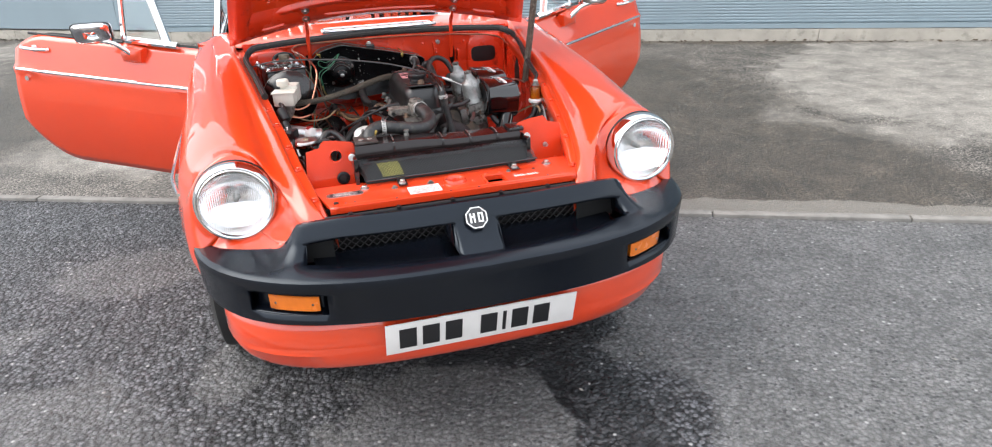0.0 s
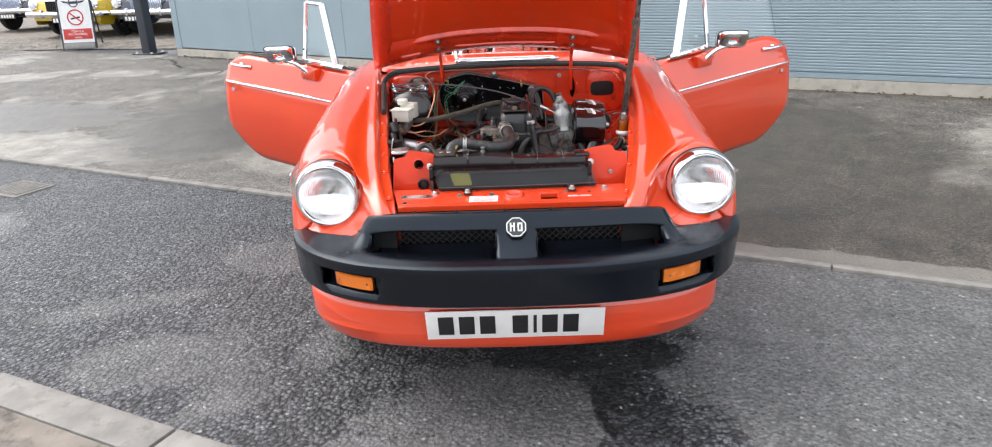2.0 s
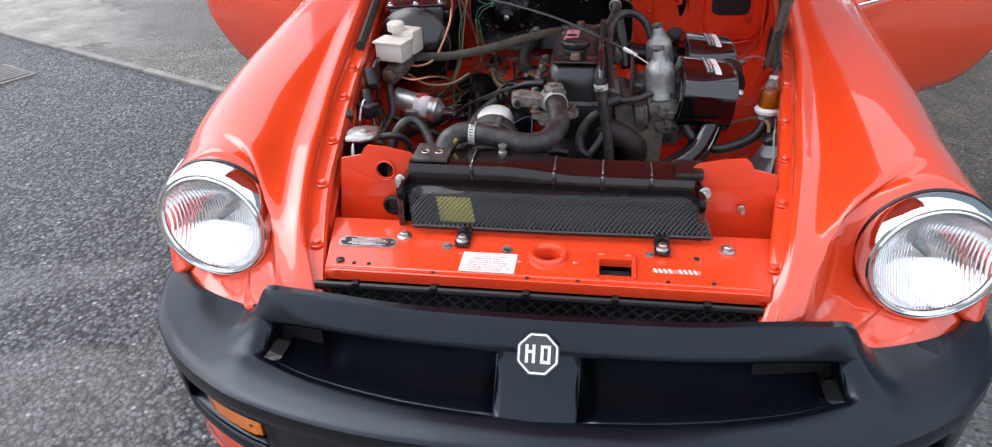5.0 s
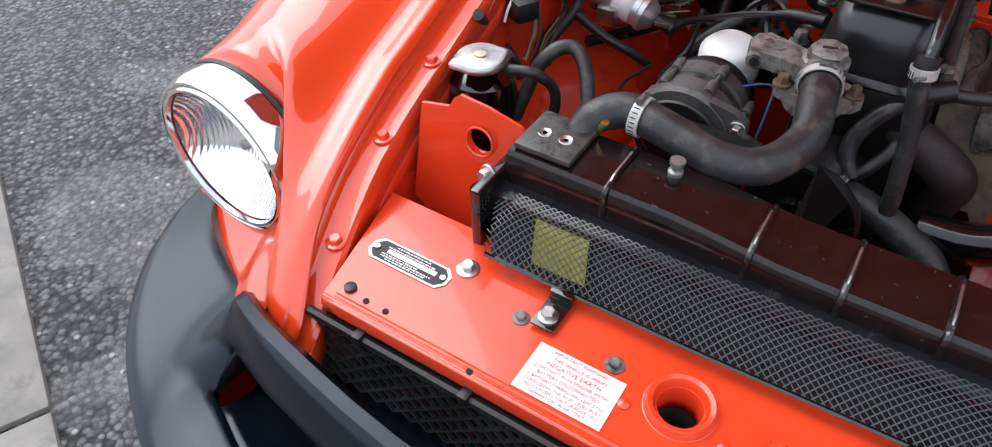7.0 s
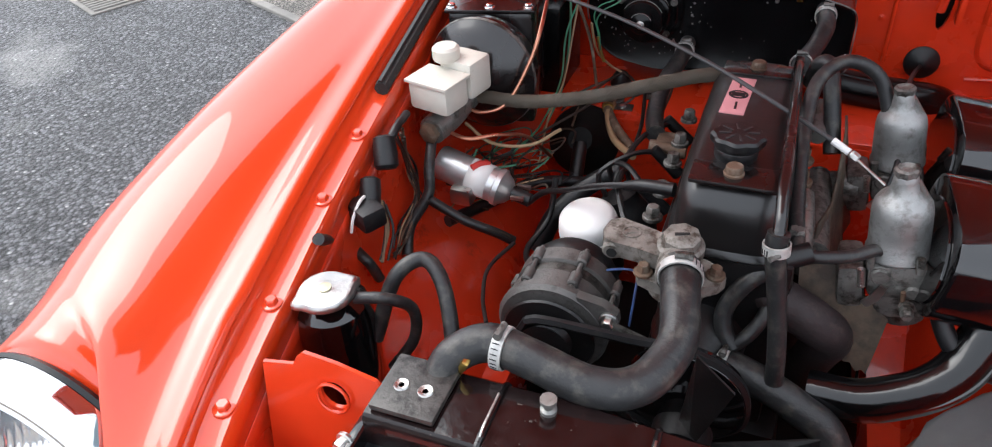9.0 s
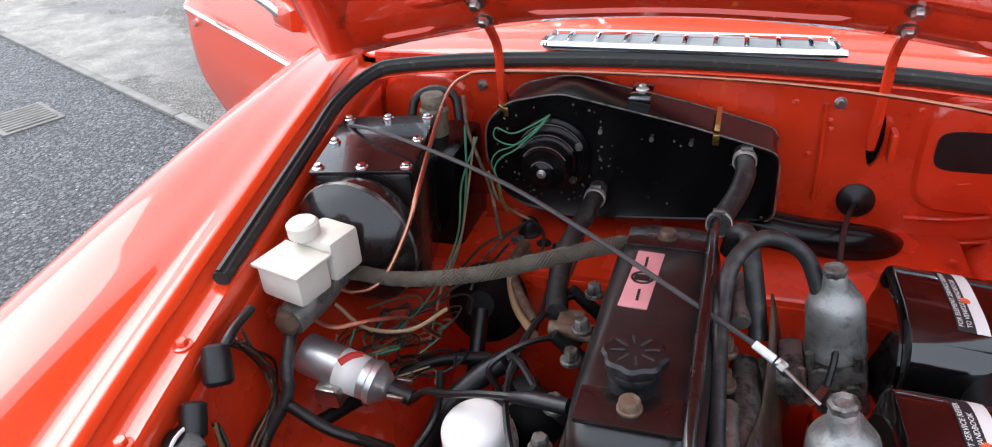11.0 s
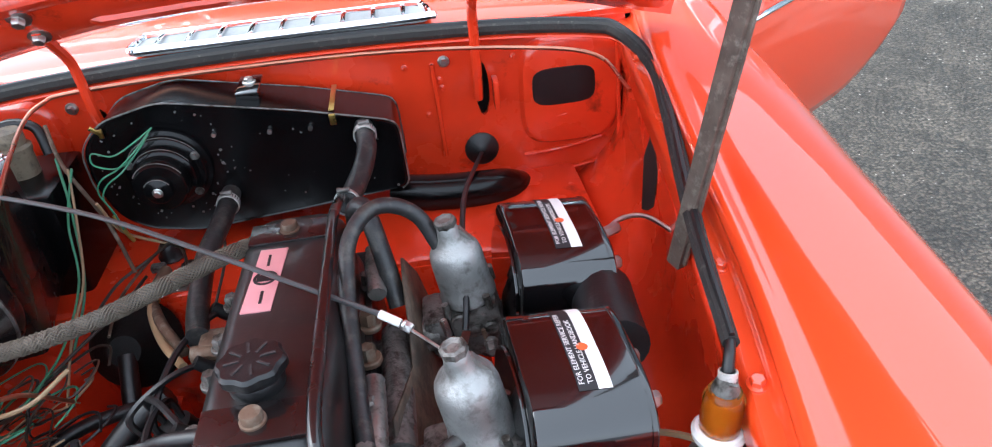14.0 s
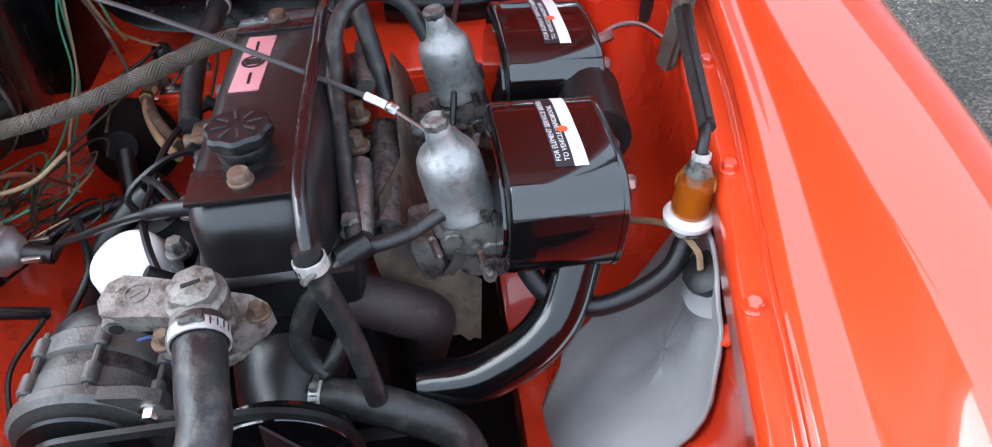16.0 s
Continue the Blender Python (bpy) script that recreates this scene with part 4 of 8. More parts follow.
for x in (-0.30, -0.17, -0.02, 0.12, 0.26):
    part("grille_clip", Geo().box((x, 0.206, 0.684), (0.012, 0.016, 0.012), 0.003), RUBBER, grille)

# ---- bonnet ----
HINGE = Vector((0, 1.378, 1.066))
OPEN = radians(53)


def on_bonnet(x, s, h):
    """s metres forward of the hinge line along the open bonnet, h metres below its skin."""
    c, k = math.cos(OPEN), math.sin(OPEN)
    arch = max(0.0, 1 - (x / 0.57) ** 2) * max(0.0, 1 - max(0.0, s + 0.07) / 0.4) ** 2
    return HINGE + Vector((x, 0.034 * arch - s * c - h * k, 0.024 * arch + s * k - h * c))


def bonnet_half(s):
    return gap_x(1.52 - s) + 0.004 + 0.006


def skew(s):
    """How far the bonnet's sides trail behind its middle line."""
    return 0.05 * (0.2 + 0.8 * max(0.0, s) / 1.25) + 0.020 * max(0.0, min(1.0, (0.1 - s) / 0.17))


def bonnet_rows(h, inset, lo=-0.07, hi=1.25, n=28):
    rows = []
    for k in range(n):
        s = lo + (hi - lo) * k / (n - 1)
        w = bonnet_half(min(s, 1.30)) - inset
        rows.append([on_bonnet(w * q, s - q * q * skew(s), h + 0.045 * q * q) for q in [-1 + j / 12 for j in range(25)]])
    return rows


g = Geo()
g.grid(bonnet_rows(0.0, 0.0))
bonnet = part("bonnet", g, PAINT, car, "open orange-red bonnet held up by a prop", thick=0.0025)


def frame_strip(points, w, h, lift=0.014, ends=0):
    """A pressed channel on the underside, following (x, s) points."""
    g = Geo()
    rows = []
    pts = [Vector((x, s, 0)) for x, s in points]
    for i, p in enumerate(pts):
        d = (pts[min(i + 1, len(pts) - 1)] - pts[max(i - 1, 0)]).normalized()
        o = Vector((-d.y, d.x, 0))
        row = []
        k = min(1.0, (min(i, len(pts) - 1 - i) + 0.05) / ends) ** 0.5 if ends else 1.0
        for q, hh in ((-1, 0.0), (-0.85, lift * 0.30), (-0.65, lift * 0.85), (-0.35, lift * 1.2), (0.35, lift * 1.2), (0.65, lift * 0.85), (0.85, lift * 0.30), (1, 0.0)):
            hh *= k * k
            c = p + o * w * q * k
            ww = bonnet_half(min(max(c.y, 0), 1.3))
            row.append(on_bonnet(c.x, c.y - (c.x / ww) ** 2 * skew(c.y), 0.002 + hh + 0.045 * (c.x / ww) ** 2))
        rows.append(row)
    g.grid(rows)
    return g


edge = []
for k in range(30):
    s = -0.03 + 1.20 * k / 29
    edge.append((bonnet_half(s) - 0.045, s))
for sg in (-1, 1):
    part("side_channel", frame_strip([(sg * x, s) for x, s in edge], 0.042, 0.02, 0.020), BAY, bonnet, "red pressed stiffening channel")
part("rear_channel", frame_strip([(-0.53 + k * 0.053, -0.006) for k in range(21)], 0.062, 0.02, 0.013), BAY, bonnet, "red pressed stiffening channel")
part("cross_rib", frame_strip([(-0.46 + k * 0.023, 0.048 - 0.03 * abs(k / 20 - 1) ** 4) for k in range(41)], 0.020, 0.02, 0.014, 4), BAY, bonnet, "red pressed stiffening rib")
part("front_channel", frame_strip([(-0.33 + k * 0.033, 1.17) for k in range(21)], 0.05, 0.02, 0.020), BAY, bonnet, "red pressed stiffening channel")
for sg in (-1, 1):
    part("pressed_oval", frame_strip([(sg * 0.42 + 0.009 * k - 0.072, -0.030 + 0.012 * abs(k / 8 - 1) ** 3) for k in range(17)], 0.017, 0.02, 0.018, 4), BAY, bonnet)
part("pressed_oval", frame_strip([(0.011 * k - 0.264, -0.022 + 0.02 * abs(k / 24 - 1) ** 6) for k in range(49)], 0.016, 0.02, 0.018, 5), BAY, bonnet)
# hinges
for sg in (-1, 1):
    x = sg * 0.295
    g = Geo()
    g.tube([(x, 1.475, 0.83), (x, 1.455, 0.90), (x, 1.452, 0.95), (x, 1.445, 0.985), (x, 1.415, 1.020), (x, 1.385, 1.050)], 0.008, 8)
    hinge = part("hinge", g, BAY, car, "red steel bonnet hinge with bolts", thick=0)
    part("hinge_plate", Geo().prism([on_bonnet(x + dx, ds, 0.024) for dx, ds in ((-0.026, -0.045), (0.020, -0.045), (0.018, 0.040), (-0.018, 0.040))], on_bonnet(0, 0, 0.004) - on_bonnet(0, 0, 0)), BAY, hinge)
    ax = (on_bonnet(0, 0, 1) - on_bonnet(0, 0, 0)).normalized()
    for ds in (-0.025, 0.022):
        part("hinge_bolt", hexa(on_bonnet(x, ds, 0.028), ax, 0.009, 0.010, 1.7), STEEL, hinge)
# prop
g = Geo()
lo, hi = Vector((0.468, 1.00, 0.81)), Vector((0.515, 0.90, 1.42))
prop = part("bonnet_prop", Geo().box((lo + (hi - lo) * 0.3), (0.016, 0.020, (hi - lo).length * 0.62), 0.003, (hi - lo).to_track_quat("Z", "Y").to_matrix().to_4x4()), PROP, car, "weathered two-piece steel bonnet prop")
part("upper_rod", Geo().box((lo + (hi - lo) * 1.07), (0.013, 0.016, (hi - lo).length * 1.03), 0.003, (hi - lo).to_track_quat("Z", "Y").to_matrix().to_4x4()), DIRTY, prop, "grey upper rod")
part("prop_fold", Geo().box((lo + (hi - lo) * 0.3 + Vector((0.004, -0.011, 0))), (0.004, 0.006, (hi - lo).length * 0.60), 0.001, (hi - lo).to_track_quat("Z", "Y").to_matrix().to_4x4()), PROP, prop)
part("sleeve", Geo().box((lo + (hi - lo) * 0.585), (0.024, 0.026, 0.024), 0.004, (hi - lo).to_track_quat("Z", "Y").to_matrix().to_4x4()), PROP, prop)

# ---- scuttle, bulkhead ----
def scuttle_row(y, z, w, drop):
    return [Vector((w * q, y + 0.02 * (1 - q * q) * 0.0, z - drop * q * q)) for q in [-1 + j / 12 for j in range(25)]]


g = Geo()
g.grid([scuttle_row(1.500, 0.942, 0.560, 0.008), scuttle_row(1.512, 0.953, 0.60, 0.014), scuttle_row(1.56, 0.962, 0.66, 0.022), scuttle_row(1.66, 0.976, 0.72, 0.040), scuttle_row(1.78, 0.985, 0.74, 0.06), scuttle_row(1.80, 0.955, 0.74, 0.06)])
part("scuttle", g, PAINT, car, "orange-red scuttle panel below the windscreen", thick=0.003)
vent = part("scuttle_vent", Geo().prism([Vector((x, 1.532 + y, 0.961)) for x, y in ((-0.222, -0.034), (0.222, -0.034), (0.232, -0.026), (0.226, 0.020), (0.200, 0.036), (-0.200, 0.036), (-0.226, 0.020), (-0.232, -0.026))], Vector((0, 0, 0.008))), plain("vent_mesh", (0.30, 0.31, 0.31), 0.5, metal=0.5, fine=600, bump=0.5), car, "chrome air intake grille with slots")
edge_line = [(-0.222, -0.034), (0.0, -0.035), (0.222, -0.034), (0.231, -0.026), (0.225, 0.020), (0.198, 0.036), (0.0, 0.037), (-0.198, 0.036), (-0.225, 0.020), (-0.231, -0.026), (-0.222, -0.034)]
part("vent_frame", Geo().tube([(x, 1.532 + y, 0.970) for x, y in edge_line], 0.0062, 8, 100), CHROME, vent, "bright rounded frame")
for k in range(9):
    x = -0.192 + 0.048 * k
    part("vent_bar", Geo().box((x, 1.533, 0.9705), (0.0085, 0.066, 0.008), 0.003), CHROME, vent)
part("vent_lip", Geo().box((0, 1.502, 0.969), (0.41, 0.008, 0.006), 0.002), CHROME, vent)
# bulkhead: upper face, shelf and footwell faces
g = Geo()
g.prism([Vector(p) for p in ((-0.55, 1.50, 0.945), (0.55, 1.50, 0.945), (0.57, 1.50, 0.30), (-0.57, 1.50, 0.30))], Vector((0, 0.01, 0)),
        holes=[[Vector((x + 0.012 * math.cos(t), 1.50, 0.835 + 0.05 * math.sin(t))) for t in [2 * math.pi * k / 12 for k in range(12)]] for x in (-0.305, 0.305)])
bulk = part("bulkhead", g, BAY, car, "red painted engine-bay bulkhead with pressings", smooth=30)
part("bulkhead_backing", Geo().box((0, 1.56, 0.6), (1.2, 0.02, 0.68)), DARK, bulk)
part("bulkhead_shelf", Geo().box((0, 1.385, 0.655), (0.92, 0.24, 0.03), 0.012), BAY, bulk)
part("bulkhead_front", Geo().box((0, 1.272, 0.46), (0.92, 0.02, 0.40), 0.006), BAY, bulk)


# ---- doors, windscreen, rear body ----
RISE = 0.10


def door_point(s, u, z, out, hinge, swing):
    """u metres from the hinge along the door, out metres outside its skin."""
    a = radians(swing)
    d, o = Vector((math.sin(a), math.cos(a), 0)), Vector((math.cos(a), -math.sin(a), 0))
    # the hinge axis leans, so the open door rises towards its free end
    p = hinge + d * (u - RISE * (z - 0.73)) + o * out
    return Vector((s * p.x, p.y, z + RISE * u - 0.012))


def door_skin(u, z):
    return 0.045 - 0.9 * max(0, (z - 0.62)) ** 2 - 0.55 * max(0, (0.62 - z)) ** 2 + 0.014 * math.exp(-((z - 0.725) / 0.012) ** 2)


def build_door(s, hinge, swing):
    outline = []
    low = lambda u: 0.30 + 3.6 * max(0.0, u - 0.71) ** 2.1
    g, rows = Geo(), []
    for i in range(36):
        u = 0.955 * i / 35
        zb = low(u)
        zt = 0.900 - 0.02 * (u / 0.98) - (0.075 * max(0, (u - 0.80) / 0.16) ** 2.4)
        rows.append([door_point(s, u, zb + (zt - zb) * j / 20, door_skin(u, zb + (zt - zb) * j / 20), hinge, swing) for j in range(21)])
    g.grid(rows)
    door = part("door", g, PAINT, car, "open orange-red door with chrome strip", thick=0.003)
    g, rows = Geo(), []
    for i in range(36):
        u = 0.955 * i / 35
        zb = low(u)
        zt = 0.900 - 0.02 * (u / 0.98) - (0.075 * max(0, (u - 0.80) / 0.16) ** 2.4)
        rows.append([door_point(s, u, z, o, hinge, swing) for z, o in ((zb, door_skin(u, zb) - 0.002), (zb, -0.05), (zt, -0.07), (zt, door_skin(u, zt) - 0.002))])
    g.grid(rows, caps=False)
    g.f.append(tuple(range(4)))
    g.f.append(tuple(len(g.v) - 4 + k for k in range(4)))
    part("door_inner", g, DARK, door, "black inner trim")
    g = Geo()
    g.tube([door_point(s, u, 0.738 - 0.012 * u, door_skin(u, 0.735) + 0.004, hinge, swing) for u in (0.01, 0.25, 0.5, 0.75, 0.942)], 0.007, 8)
    part("trim_strip", g, CHROME, door, "chrome side strip")
    g = Geo()
    g.tube([door_point(s, u, 0.825, door_skin(u, 0.825) + o, hinge, swing) for u, o in ((0.78, 0.004), (0.80, 0.028), (0.85, 0.034), (0.90, 0.028), (0.92, 0.004))], 0.008, 8)
    g.box(door_point(s, 0.85, 0.823, door_skin(0.85, 0.823) + 0.002, hinge, swing), (0.02, 0.02, 0.03), 0.004)
    part("door_handle", g, CHROME, door, "chrome door handle")
    part("door_lock", Geo().rod(door_point(s, 0.89, 0.69, 0.03, hinge, swing), door_point(s, 0.89, 0.69, 0.05, hinge, swing), 0.011), CHROME, door)
    # mirror on its stalk
    base = door_point(s, 0.34, 0.858, 0.030, hinge, swing)
    head = door_point(s, 0.460, 0.945, 0.095, hinge, swing)
    g = Geo().tube([base, base.lerp(head, 0.45) + Vector((0, -0.012, 0.006)), head + Vector((0, 0.004, -0.030))], [0.012, 0.010, 0.013], 10)
    mirror = part("door_mirror", g, CHROME, door, "chrome door mirror on a stalk")
    foot_g = Geo()
    foot_g.grid([[door_point(s, 0.34 + u * k, 0.850 + z * k, o, hinge, swing) for u, z in ((-0.055, -0.030), (0.050, -0.036), (0.062, 0.006), (0.020, 0.040), (-0.060, 0.034))] for k, o in ((1.0, 0.0), (0.85, 0.030), (0.45, 0.040))], closed=True, caps=True)
    part("mirror_foot", foot_g, PAINT, mirror)
    rows = []
    for r, d in ((0.25, -0.050), (0.70, -0.046), (0.90, -0.034), (0.97, -0.010), (1.0, 0.022), (0.98, 0.028), (0.92, 0.026), (0.90, 0.020)):
        ring = []
        for t in [2 * math.pi * k / 32 for k in range(32)]:
            cx, cz = math.copysign(abs(math.cos(t)) ** 0.38, math.cos(t)), math.copysign(abs(math.sin(t)) ** 0.38, math.sin(t))
            ring.append(head + Vector((0.078 * r * cx * (1 + 0.06 * cz), d * 0.9 - 0.022 * cz, 0.046 * r * cz)))
        rows.append(ring)
    part("mirror_head", Geo().grid(rows, closed=True, caps=False), CHROME, mirror, thick=0.0015)
    part("mirror_back", Geo().grid([rows[0], [head + Vector((0, -0.049, 0))] * 32], closed=True), CHROME, mirror)
    part("mirror_glass", Geo().grid([rows[-1], [head + Vector((0, 0.018, 0))] * 32], closed=True), CHROME, mirror)
    part("mirror_lip", Geo().tube([p + Vector((0, -0.004, 0)) for p in rows[3]] + [rows[3][0] + Vector((0, -0.004, 0))], 0.0028, 6, 80), RUBBER, mirror)
    # quarter light and window
    top = 1.195 if s < 0 else 1.235
    def bar(points, r=0.011):
        return Geo().tube([door_point(s, u, z, o, hinge, swing) for u, z, o in points], r, 8, 2 if len(points) == 2 else None)
    q = part("quarter_light", bar([(0.18, 0.90, -0.01), (0.315, top, -0.068)], 0.019), CHROME, door, "chrome-framed quarter light")
    part("quarter_post", bar([(0.395, 0.90, -0.01), (0.425, top, -0.068)], 0.012), CHROME, q)
    part("quarter_head", bar([(0.315, top, -0.068), (0.425, top, -0.068)], 0.010), CHROME, q)
    part("quarter_sill", bar([(0.13, 0.905, -0.01), (0.385, 0.905, -0.01)], 0.016), CHROME, q)
    pane = part("quarter_pane", Geo().prism([door_point(s, u, z, o, hinge, swing) for u, z, o in ((0.18, 0.905, -0.01), (0.385, 0.905, -0.01), (0.42, top - 0.005, -0.067), (0.32, top - 0.005, -0.067))], door_point(s, 0, 0, 0.004, hinge, swing) - door_point(s, 0, 0, 0, hinge, swing)), PANE, q)
    pane.visible_shadow = False
    if s < 0:
        part("window_slot", Geo().tube([door_point(s, u, 0.897 - 0.018 * u, -0.02, hinge, swing) for u in (0.41, 0.65, 0.90)], 0.006, 8, 12), RUBBER, door, "rubber seal of the wound-down window")
    else:
      pane = part("window", Geo().prism([door_point(s, u, z, o, hinge, swing) for u, z, o in ((0.40, 0.895, -0.01), (0.90, 0.885, -0.01), (0.885, 1.06, -0.04), (0.85, 1.24, -0.072), (0.43, 1.265, -0.074))], door_point(s, 0, 0, 0.004, hinge, swing) - door_point(s, 0, 0, 0, hinge, swing)), PANE, door, "wound-up door glass")
      pane.visible_shadow = False
    for z in (0.45, 0.74):
        part("door_hinge", Geo().box(door_point(s, -0.02, z, 0.0, hinge, swing), (0.08, 0.10, 0.05), 0.01), PAINT, door)


build_door(-1, Vector((0.735, 1.80, 0)), 60)
build_door(1, Vector((0.735, 1.80, 0)), 60)

# windscreen
g = Geo()
foot = lambda x: Vector((x, 1.69 + 0.16 * (abs(x) / 0.66) ** 2.2, 0.972 - 0.05 * (x / 0.66) ** 2))
headr = lambda x: Vector((x * 0.90, 1.98 + 0.10 * (abs(x) / 0.66) ** 2.2, 1.30))
xs = [-0.66 + 0.06 * k for k in range(23)]
g.tube([foot(x) for x in xs[::2]], 0.012, 8)
screen = part("windscreen", g, CHROME, car, "bright-framed windscreen")
part("screen_header", Geo().tube([headr(x) for x in xs[::2]], 0.014, 8), CHROME, screen)
for x in (-0.66, 0.66):
    part("screen_pillar", Geo().tube([foot(x), headr(x)], 0.016, 8, 2), CHROME, screen, "bright metal pillar")
p = part("screen_glass", Geo().grid([[foot(x).lerp(headr(x), t) for x in xs] for t in (0, 0.5, 1)]), PANE, screen, thick=0.005)
p.visible_shadow = False
# sills, cockpit tub and rear body
def rear_section(y):
    w = curve(y, (1.80, 0.755), (3.2, 0.755), (3.75, 0.70), (3.97, 0.62))
    top = curve(y, (1.80, 0.90), (2.8, 0.90), (3.3, 0.89), (3.75, 0.83), (3.97, 0.74))
    low = 0.24
    arch = 0.345 ** 2 - (y - 3.19) ** 2
    if arch > 0:
        low = max(low, 0.30 + math.sqrt(arch))
    return w, top, low


for s in (-1, 1):
    g, rows = Geo(), []
    for k in range(30):
        y = 2.80 + (3.97 - 2.80) * k / 29
        w, top, low = rear_section(y)
        rows.append(mirrored([(w - 0.20, y, top + 0.02), (w - 0.08, y, top + 0.005), (w - 0.02, y, top - 0.07), (w, y, max(0.64, low + 0.05)), (w, y, max(0.55, low + 0.02)), (w - 0.02, y, low)], s))
    g.grid([catmull(r, 14) for r in rows])
    part("rear_wing", g, PAINT, car, "orange-red rear wing", thick=0.003)
    part("sill", Geo().box((s * 0.70, 2.27, 0.29), (0.11, 1.08, 0.12), 0.02), PAINT, car, "orange-red sill below the door")
    part("seat", Geo().box((s * 0.34, 2.45, 0.42), (0.46, 0.50, 0.14), 0.05).box((s * 0.34, 2.72, 0.72), (0.46, 0.14, 0.56), 0.06, Matrix.Rotation(radians(-14), 4, "X")), DARK, car, "black cockpit seat")
    part("front_post", Geo().box((s * 0.715, 1.765, 0.58), (0.05, 0.06, 0.62), 0.012), PAINT, car, "orange-red door post")
g = Geo()
g.grid([scuttle_row(2.80, 0.925, 0.57, 0.01), scuttle_row(3.1, 0.925, 0.57, 0.012), scuttle_row(3.5, 0.89, 0.55, 0.012), scuttle_row(3.8, 0.83, 0.50, 0.012), scuttle_row(3.97, 0.74, 0.44, 0.0), scuttle_row(4.0, 0.50, 0.60, 0.0), scuttle_row(3.95, 0.30, 0.60, 0.0)])
part("boot_and_tail", g, PAINT, car, "orange-red rear deck and tail", thick=0.003)
part("floor_pan", Geo().box((0, 2.3, 0.24), (1.36, 1.6, 0.02), 0.004), DARK, car, "dark floor pan")
part("rear_bulkhead", Geo().box((0, 2.82, 0.6), (1.36, 0.02, 0.66), 0.004), DARK, car, "dark rear bulkhead")
part("dashboard", Geo().box((0, 1.86, 0.83), (1.36, 0.12, 0.24), 0.04), DARK, car, "black dashboard")
part("rear_bumper", Geo().tube([(-0.75, 3.65, 0.52), (-0.70, 3.90, 0.52), (-0.4, 4.02, 0.52), (0.4, 4.02, 0.52), (0.70, 3.90, 0.52), (0.75, 3.65, 0.52)], 0.07, 12), BUMPER, car, "black rubber rear bumper")

for s in (-1, 1):
    strip = part("wing_strip", Geo().tube(mirrored([(curve(y, (0.40, 0.742), (0.60, 0.757), (0.9, 0.764), (1.75, 0.764)) + 0.004, y, 0.727 + 0.006 * (y - 0.5)) for y in (0.42, 0.6, 0.9, 1.2, 1.5, 1.73)], s), 0.006, 8, 40), CHROME, car, "chrome side strip")
    settle_wing(strip, s)
    part("post_plug", Geo().lathe((s * 0.725, 1.733, 0.80), (s * 0.3, -1, 0), [(0.022, 0.0), (0.021, 0.004), (0.012, 0.005), (0.001, 0.005)], 20), ALLOY, car, "round grey plug in the door post")


# ---- engine bay: front ----
# slam panel with its stiffening step and openings
def ring_at(cx, cy, rx, ry, z, n=20):
    return [Vector((cx + rx * math.cos(2 * math.pi * k / n), cy + ry * math.sin(2 * math.pi * k / n), z)) for k in range(n)]


SLAM = 0.708
g = Geo()
outline = [Vector(p) for p in ((-0.352, 0.214, SLAM - 0.008), (-0.18, 0.214, SLAM - 0.008), (0.0, 0.214, SLAM - 0.008), (0.18, 0.214, SLAM - 0.008), (0.352, 0.214, SLAM - 0.008), (0.388, 0.375, SLAM - 0.008), (-0.388, 0.375, SLAM - 0.008))]
rect = [Vector((x, y, SLAM - 0.008)) for x, y in ((0.094, 0.238), (0.144, 0.238), (0.144, 0.276), (0.094, 0.276))]
g.prism(outline, Vector((0, 0, 0.008)), holes=[ring_at(0.008, 0.286, 0.021, 0.021, SLAM - 0.008), rect])
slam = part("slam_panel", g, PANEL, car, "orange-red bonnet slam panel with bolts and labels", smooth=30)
g = Geo()
rows = []
for k in range(33):
    x = -0.352 + 0.022 * k
    y = 0.214
    rows.append([Vector((x, y + dy, SLAM + dz)) for dy, dz in ((0.004, 0.0), (-0.002, -0.003), (-0.003, -0.008), (-0.002, -0.020), (0.006, -0.022))])
g.grid(rows)
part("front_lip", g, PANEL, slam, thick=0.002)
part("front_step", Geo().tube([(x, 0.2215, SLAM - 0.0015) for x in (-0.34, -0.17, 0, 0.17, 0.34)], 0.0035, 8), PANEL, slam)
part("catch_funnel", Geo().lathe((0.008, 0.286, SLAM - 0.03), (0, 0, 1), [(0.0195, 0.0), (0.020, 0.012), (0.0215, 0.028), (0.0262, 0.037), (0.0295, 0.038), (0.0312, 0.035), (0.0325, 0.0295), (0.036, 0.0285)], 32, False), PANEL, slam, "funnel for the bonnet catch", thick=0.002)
part("funnel_shaft", Geo().lathe((0.008, 0.286, SLAM - 0.09), (0, 0, 1), [(0.001, 0.0), (0.0195, 0.001), (0.0195, 0.06)], 20, False), DARK, slam, thick=0.001)
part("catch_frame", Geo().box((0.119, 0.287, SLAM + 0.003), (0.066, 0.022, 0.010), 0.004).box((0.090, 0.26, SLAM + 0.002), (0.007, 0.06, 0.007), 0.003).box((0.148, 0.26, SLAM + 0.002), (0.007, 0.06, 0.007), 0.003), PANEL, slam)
part("panel_plug", Geo().lathe((-0.333, 0.236, SLAM), (0, 0, 1), [(0.007, 0), (0.007, 0.003), (0.004, 0.004)], 12), RUBBER, slam)
part("catch_block", Geo().box((0.119, 0.256, SLAM - 0.04), (0.05, 0.04, 0.05), 0.003), DARK, slam)
